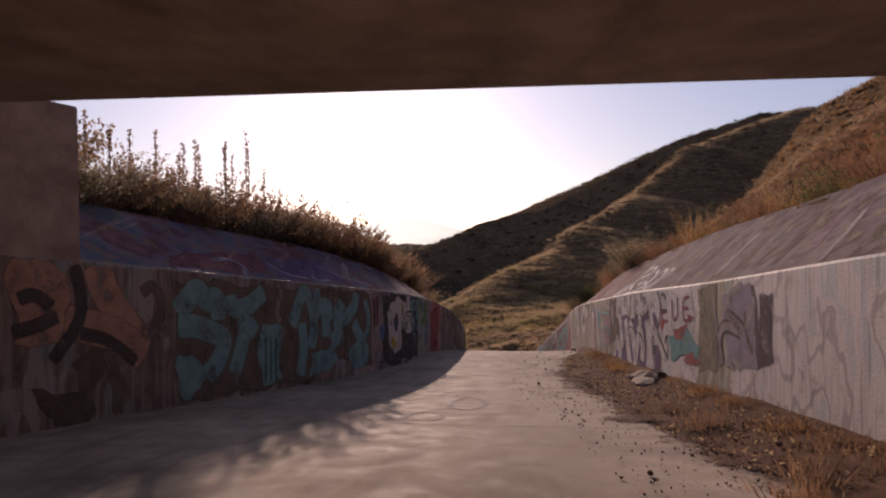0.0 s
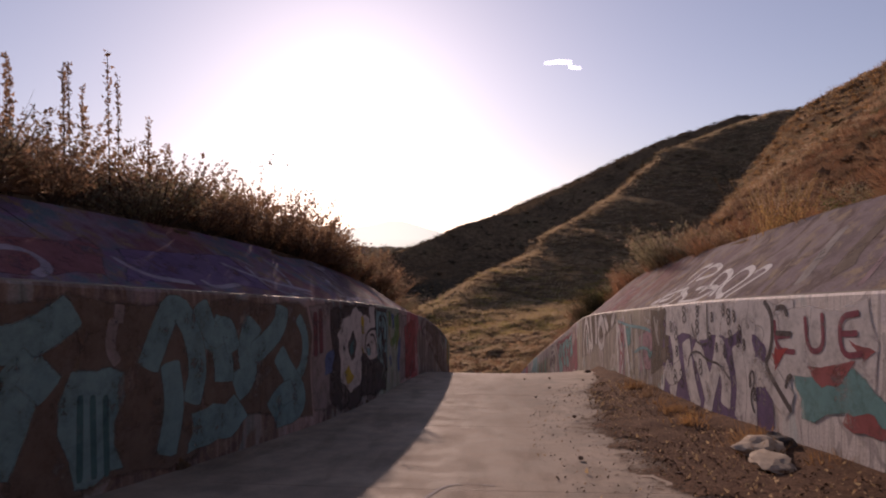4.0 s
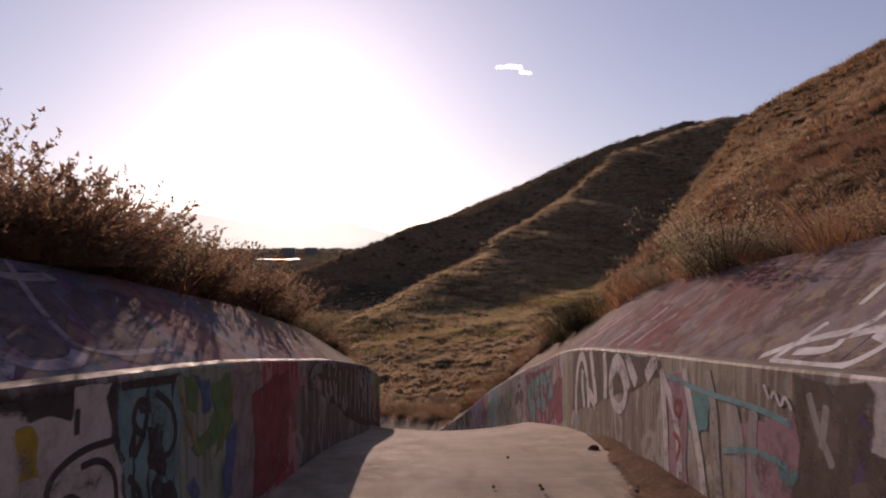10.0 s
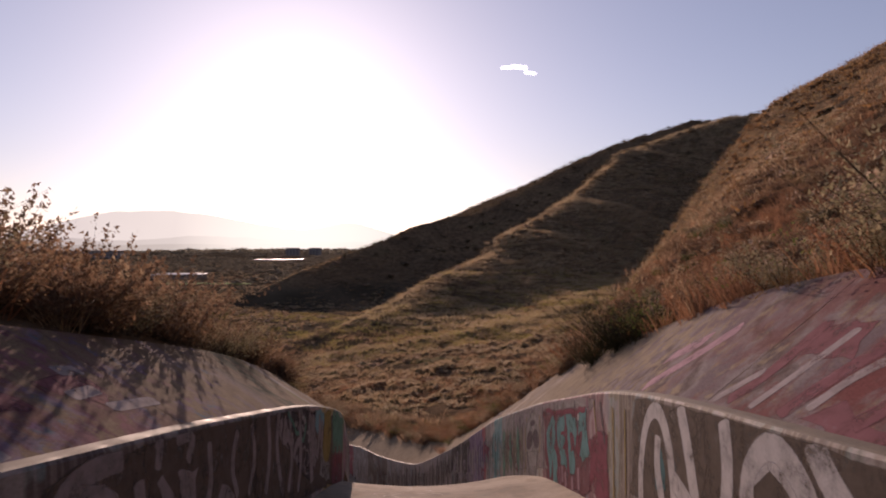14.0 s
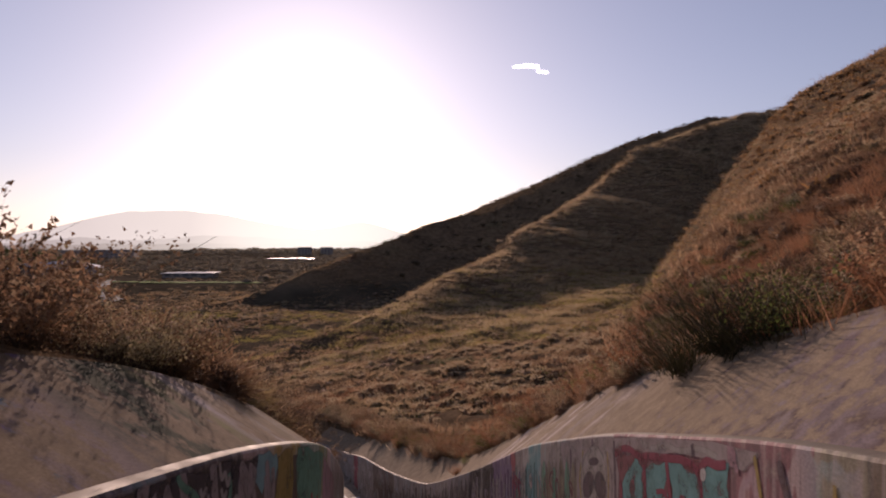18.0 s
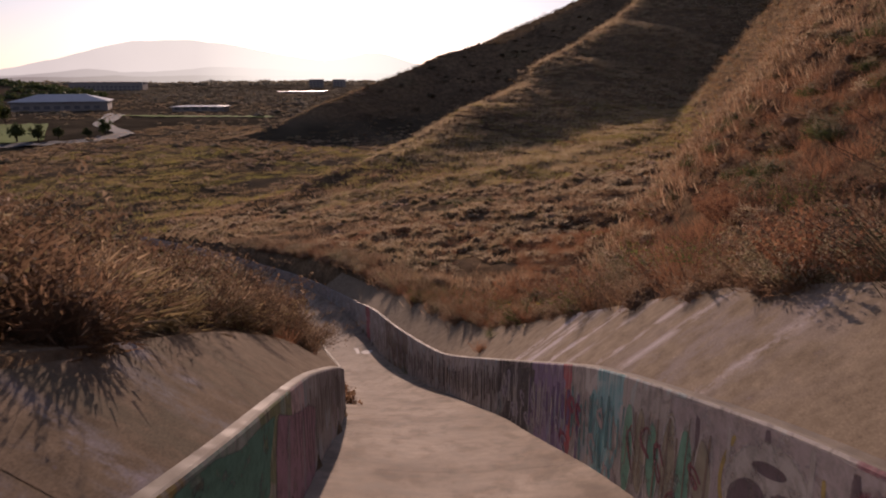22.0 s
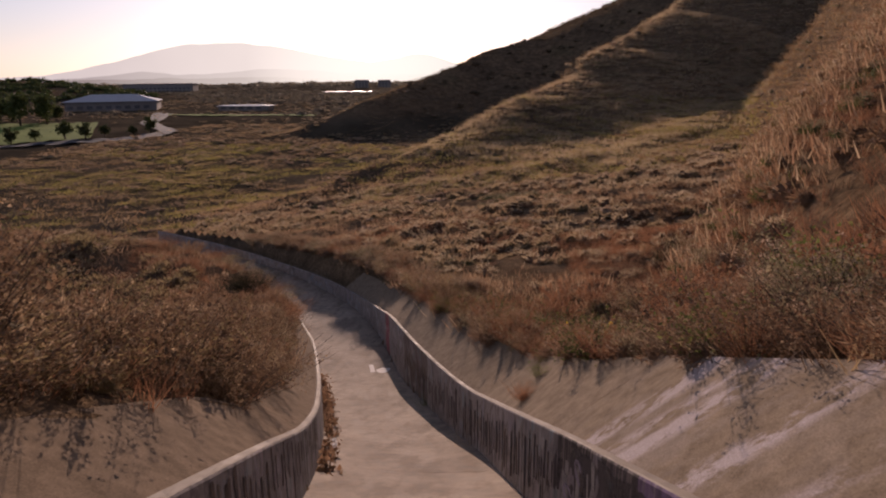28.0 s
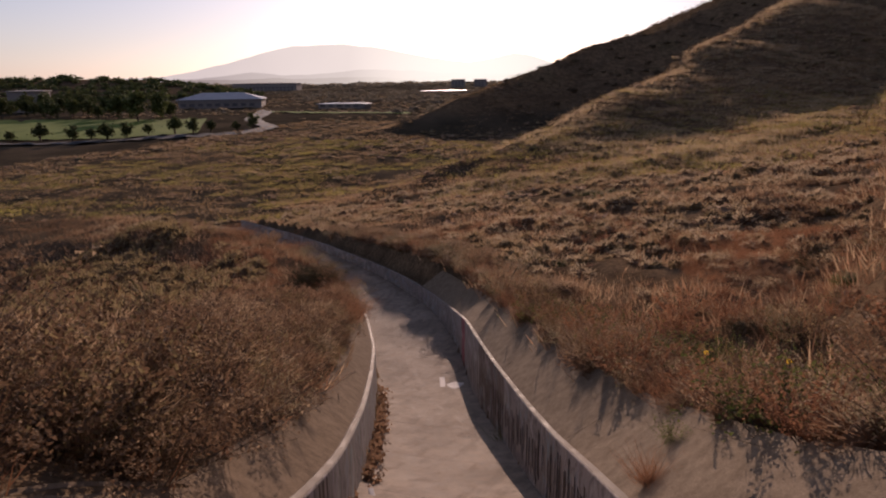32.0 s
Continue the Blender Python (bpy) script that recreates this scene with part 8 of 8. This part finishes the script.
# ---- small things in the channel ----
def flat_mark(name, pieces, mat, label):
    v, f, rims = [], [], []
    for pv, pf, pe in pieces:
        k = len(v)
        v += pv
        rims += pe
        f += [tuple(i + k for i in t) for t in pf]
    part(name, mesh_of(name, v, f, mat, [(0.0, e) for e in rims]), channel_floor, label)


rnd = random.Random(8)
flat_mark("white_mark", [fan([(-0.36 + 0.24 * math.cos(a) * rnd.uniform(0.7, 1.1), 32.45 + 0.42 * math.sin(a) * rnd.uniform(0.7, 1.1)) for a in np.linspace(0, 6.0, 14)], on_floor, 0.005)], MAT["puddle"], "white paint spill")
flat_mark("paint_loop", [ribbon([(0.28, 8.77), (0.3, 9.5), (0.63, 9.65), (0.77, 8.97), (0.6, 8.45), (0.39, 8.49), (0.28, 8.77)], 0.035, on_floor, 0.004), ribbon([(0.06, 9.99), (0.24, 10.62), (0.64, 10.55)], 0.03, on_floor, 0.004)], PAINT["dull_white"], "thin white sprayed loop")
flat_mark("paint_loop", [ribbon([(-0.12, 7.67), (-0.05, 8.14), (0.22, 8.16), (0.35, 7.77), (0.16, 7.52), (-0.12, 7.67)], 0.035, on_floor, 0.004)], PAINT["dull_white"], "thin white sprayed loop")
flat_mark("white_mark", [ribbon([(0.12, 33.0), (0.25, 32.5), (0.42, 31.9)], 0.14, on_floor, 0.005)], MAT["puddle"], "white paint streak")
flat_mark("white_mark", [fan([(-5.5 + 0.32 * math.cos(a) * rnd.uniform(0.6, 1.1), 58.7 + 0.5 * math.sin(a) * rnd.uniform(0.6, 1.1)) for a in np.linspace(0, 6.0, 14)], on_floor, 0.005), ribbon([(-5.9, 58.3), (-6.1, 59.0), (-6.3, 59.6)], 0.16, on_floor, 0.006)], MAT["puddle"], "white paint spill")
for k in range(16):
    x, y = rnd.uniform(-0.4, 1.0), rnd.uniform(27.6, 30.6)
    flat_mark("scratch", [ribbon([(x, y), (x + rnd.uniform(-0.3, 0.3), y + rnd.uniform(-0.2, 0.2)), (x + rnd.uniform(-0.4, 0.4), y + rnd.uniform(-0.4, 0.4))], 0.007, on_floor, 0.004 + 0.0003 * k)], MAT["puddle"], "pale scratch")


def lump(name, x, y, size, flat, mat, seed, label, cat, lift=0.0, group=""):
    bm = bmesh.new()
    bmesh.ops.create_icosphere(bm, subdivisions=3, radius=1.0)
    for p in bm.verts:
        k = 1 + 0.35 * noise.noise(p.co * 1.6 + Vector((seed * 3.1, 0, 0))) + 0.14 * noise.noise(p.co * 4.5 + Vector((0, seed, 0)))
        p.co = Vector((p.co.x * k * size[0], p.co.y * k * size[1], max(-0.02, p.co.z * k * flat)))
    me = bpy.data.meshes.new(name)
    bm.to_mesh(me)
    bm.free()
    me.materials.append(mat)
    ob = thing(name, me, label, cat, group)
    ob.matrix_world = pose(x, y, float(floor_z(y)) + lift, 0, 0, seed * 40)
    return ob


lump("rag", 3.15, 11.5, (0.28, 0.2), 0.10, MAT["cloth"], 1, "crumpled pale cloth lying on the dirt", "rag", 0.13)
lump("rag", 3.05, 11.05, (0.30, 0.17), 0.04, MAT["cloth"], 2, "flat faded cloth lying on the dirt", "rag", 0.12)
lump("rag", 3.4, 11.75, (0.2, 0.15), 0.11, MAT["cloth_dark"], 3, "dark crumpled clothing on the dirt", "rag", 0.13)
lump("stone", 2.85, 21.3, (0.09, 0.07), 0.07, MAT["dirt"], 4, "small brown stone by the wall", "stone", 0.0, "loose stones")
for k in range(18):
    y = rnd.uniform(-1, 22)
    x = float(right_x(y)) - rnd.uniform(0.2, 2.2)
    lump("stone", x, y, (rnd.uniform(0.015, 0.03), rnd.uniform(0.015, 0.03)), rnd.uniform(0.01, 0.02), MAT["dirt"], 5 + k, "small loose stone on the channel floor", "stone", float(np.interp(float(right_x(y)) - x, [0, 2.0], [0.13, 0.0])), "loose stones")
# dead leaves and rubbish washed against the left wall
for k, y in enumerate((43.4, 44.6, 47.4, 48.6, 49.7, 50.8, 51.8, 53.0, 54.0, 55.6)):
    r = np.random.default_rng(200 + k)
    n = 170
    c = np.stack([r.normal(0, 0.14, n), r.normal(0, 0.34, n), np.abs(r.normal(0, 0.05, n)) + 0.02], -1)
    c[:, 0] = np.abs(c[:, 0])
    v, t = leaf_tris(c, 0.13, r)
    ob = thing("leaf_litter", big_mesh("leaf_litter", v, t, MAT["rust"]), "heap of dead brown leaves against the channel wall", "litter", "leaf heaps")
    ob.matrix_world = pose(float(left_x(y)) + 0.06, y, float(floor_z(y)) - 0.01, 0, 0, 18)
for k, (y, d) in enumerate(((45.9, 0.15), (46.6, 0.2), (52.4, 0.12))):
    me = box_mesh("scrap", -0.05, 0.05, -0.16, 0.16, 0, 0.03, MAT["puddle"], 0.01)
    ob = thing("scrap", me, "pale scrap of rubbish beside the wall", "litter", "scraps")
    ob.matrix_world = pose(float(left_x(y)) + d + 0.1, y, float(floor_z(y)) + 0.0, 0, 0, 30 * k)


def grass_clump(x, y, n, h, mat, label, on_ground=False, lift=0.0):
    r = np.random.default_rng(int(abs(x * 100 + y * 10)))
    v, t, _ = blades(n, h, 0.10, 0.5, 0.007, r)
    ob = tagged(new("grass_tuft"), label, "grass", "grass tufts")
    tagged(part("blades", big_mesh("blades", v, t, MAT[mat]), ob), kind="stuff")
    z = float(terrain(np.array([x]), np.array([y]))[0]) if on_ground else float(floor_z(y)) + lift
    ob.matrix_world = pose(x, y, z)


grass_clump(-2.55, 52.1, 120, 0.5, "green", "green grass tuft growing at the wall base")
grass_clump(-0.55, 46.6, 60, 0.4, "dry", "dry grass tuft at the wall base")
for k in range(24):
    y = rnd.uniform(4.5, 17.0)
    grass_clump(float(right_x(y)) - rnd.uniform(0.04, 0.5), y, 110, rnd.uniform(0.07, 0.17), ("golden", "umber")[k % 2], "dry golden grass along the wall foot", lift=0.10)
for k in range(9):
    y = rnd.uniform(0.5, 11.5)
    grass_clump(float(right_x(y)) - rnd.uniform(0.3, 1.4), y, 80, rnd.uniform(0.05, 0.13), ("rust", "umber")[k % 2], "dry trampled grass on the dirt", lift=0.09)
# dry twiggy bush and sunflowers on the apron
def apron_plant(kind, y, d, size, tall=1.0):
    ob = plant(kind, float(right_x(y)) + 3, y, size, tall)
    ob.location = RA(y, d, -0.02)


apron_plant("brush", 43.6, 0.25, 0.42, 0.9)
apron_plant("leafy", 44.5, 0.75, 0.32, 1.3)


def sunflower(x, y, tall, seed):
    z = float(terrain(np.array([x]), np.array([y]))[0])
    s_ = tagged(new("sunflower"), "wild sunflower with yellow petals and green stem", "flower", "wild sunflowers")
    s_.location = (x, y, z)
    r = np.random.default_rng(seed)
    rows = [[(0.008 * math.cos(a) + 0.05 * math.sin(3 * h), 0.008 * math.sin(a), h * tall) for a in np.linspace(0, math.tau, 6)] for h in np.linspace(0, 1, 7)]
    v, f = strip(rows)
    part("stem", mesh_of("stem", v, f, MAT["green"]), s_)
    c = np.stack([r.normal(0, 0.06, 26), r.normal(0, 0.06, 26), r.uniform(0.1, 0.9, 26) * tall], -1)
    lv, lt = leaf_tris(c, 0.13, r, 0.3)
    part("foliage", big_mesh("foliage", lv, lt, MAT["green"]), s_)
    top = Vector((0.05 * math.sin(3), 0, tall))
    v, f = [], []
    for a in np.linspace(0, math.tau, 13)[:-1]:
        d, n = Vector((math.cos(a), -0.25, math.sin(a))), Vector((-math.sin(a), 0, math.cos(a)))
        k = len(v)
        v += [tuple(top + d * 0.012), tuple(top + d * 0.026 + n * 0.007), tuple(top + d * 0.042), tuple(top + d * 0.026 - n * 0.007)]
        f.append((k, k + 1, k + 2, k + 3))
    part("petals", mesh_of("petals", v, f, MAT["yellow"]), s_, "yellow petals")
    bm = bmesh.new()
    bmesh.ops.create_uvsphere(bm, u_segments=10, v_segments=6, radius=0.013)
    bmesh.ops.translate(bm, vec=top + Vector((0, -0.008, 0)), verts=bm.verts)
    me = bpy.data.meshes.new("flower_disc")
    bm.to_mesh(me)
    bm.free()
    me.materials.append(MAT["twig"])
    part("flower_disc", me, s_)


for k, (x, y, h) in enumerate(((1.6, 47.2, 0.9), (2.4, 45.6, 0.9))):
    sunflower(x, y, h, k)

# tall seed spikes on the left berm, against the sky
def spike(x, y, tall, seed):
    r = np.random.default_rng(seed)
    s_ = tagged(new("seed_spike"), "tall dry seed spike standing above the berm", "weed", "seed spikes")
    s_.location = (x, y, float(terrain(np.array([x]), np.array([y]))[0]) - 0.03)
    rows = [[(0.010 * (1 - 0.7 * h) * math.cos(a), 0.010 * (1 - 0.7 * h) * math.sin(a), h * tall) for a in np.linspace(0, math.tau, 6)] for h in np.linspace(0, 1, 5)]
    v, f = strip(rows)
    part("stem", mesh_of("stem", v, f, MAT["twig"]), s_)
    h = r.uniform(0.5, 1.0, 110)
    c = np.stack([r.normal(0, 0.016, 110), r.normal(0, 0.016, 110), h * tall], -1)
    lv, lt = leaf_tris(c, 0.045, r, 1.5)
    part("seed_head", big_mesh("seed_head", lv, lt, MAT["rust"]), s_)


for k, (y, tall_) in enumerate(((12.53, 1.98), (12.12, 1.66), (12.97, 1.78), (11.92, 1.62), (11.42, 1.42), (11.12, 1.2), (9.07, 1.32), (10.46, 1.42), (11.5, 1.5), (8.84, 1.15), (9.6, 1.25), (10.1, 1.3), (10.9, 1.35), (12.3, 1.45), (13.5, 1.4))):
    spike(edge_left(y) - 0.7 - 0.12 * (k % 3), y, tall_, 400 + k)

# weathered fence post on the berm
post = thing("fence_post", box_mesh("fence_post", -0.06, 0.06, -0.06, 0.06, -0.1, 0.95, MAT["wood"], 0.015), "short weathered wooden fence post on the berm", "post")
post.matrix_world = pose(-3.63, 19.2, float(terrain(np.array([-3.63]), np.array([19.2]))[0]), 2, 3, 20)
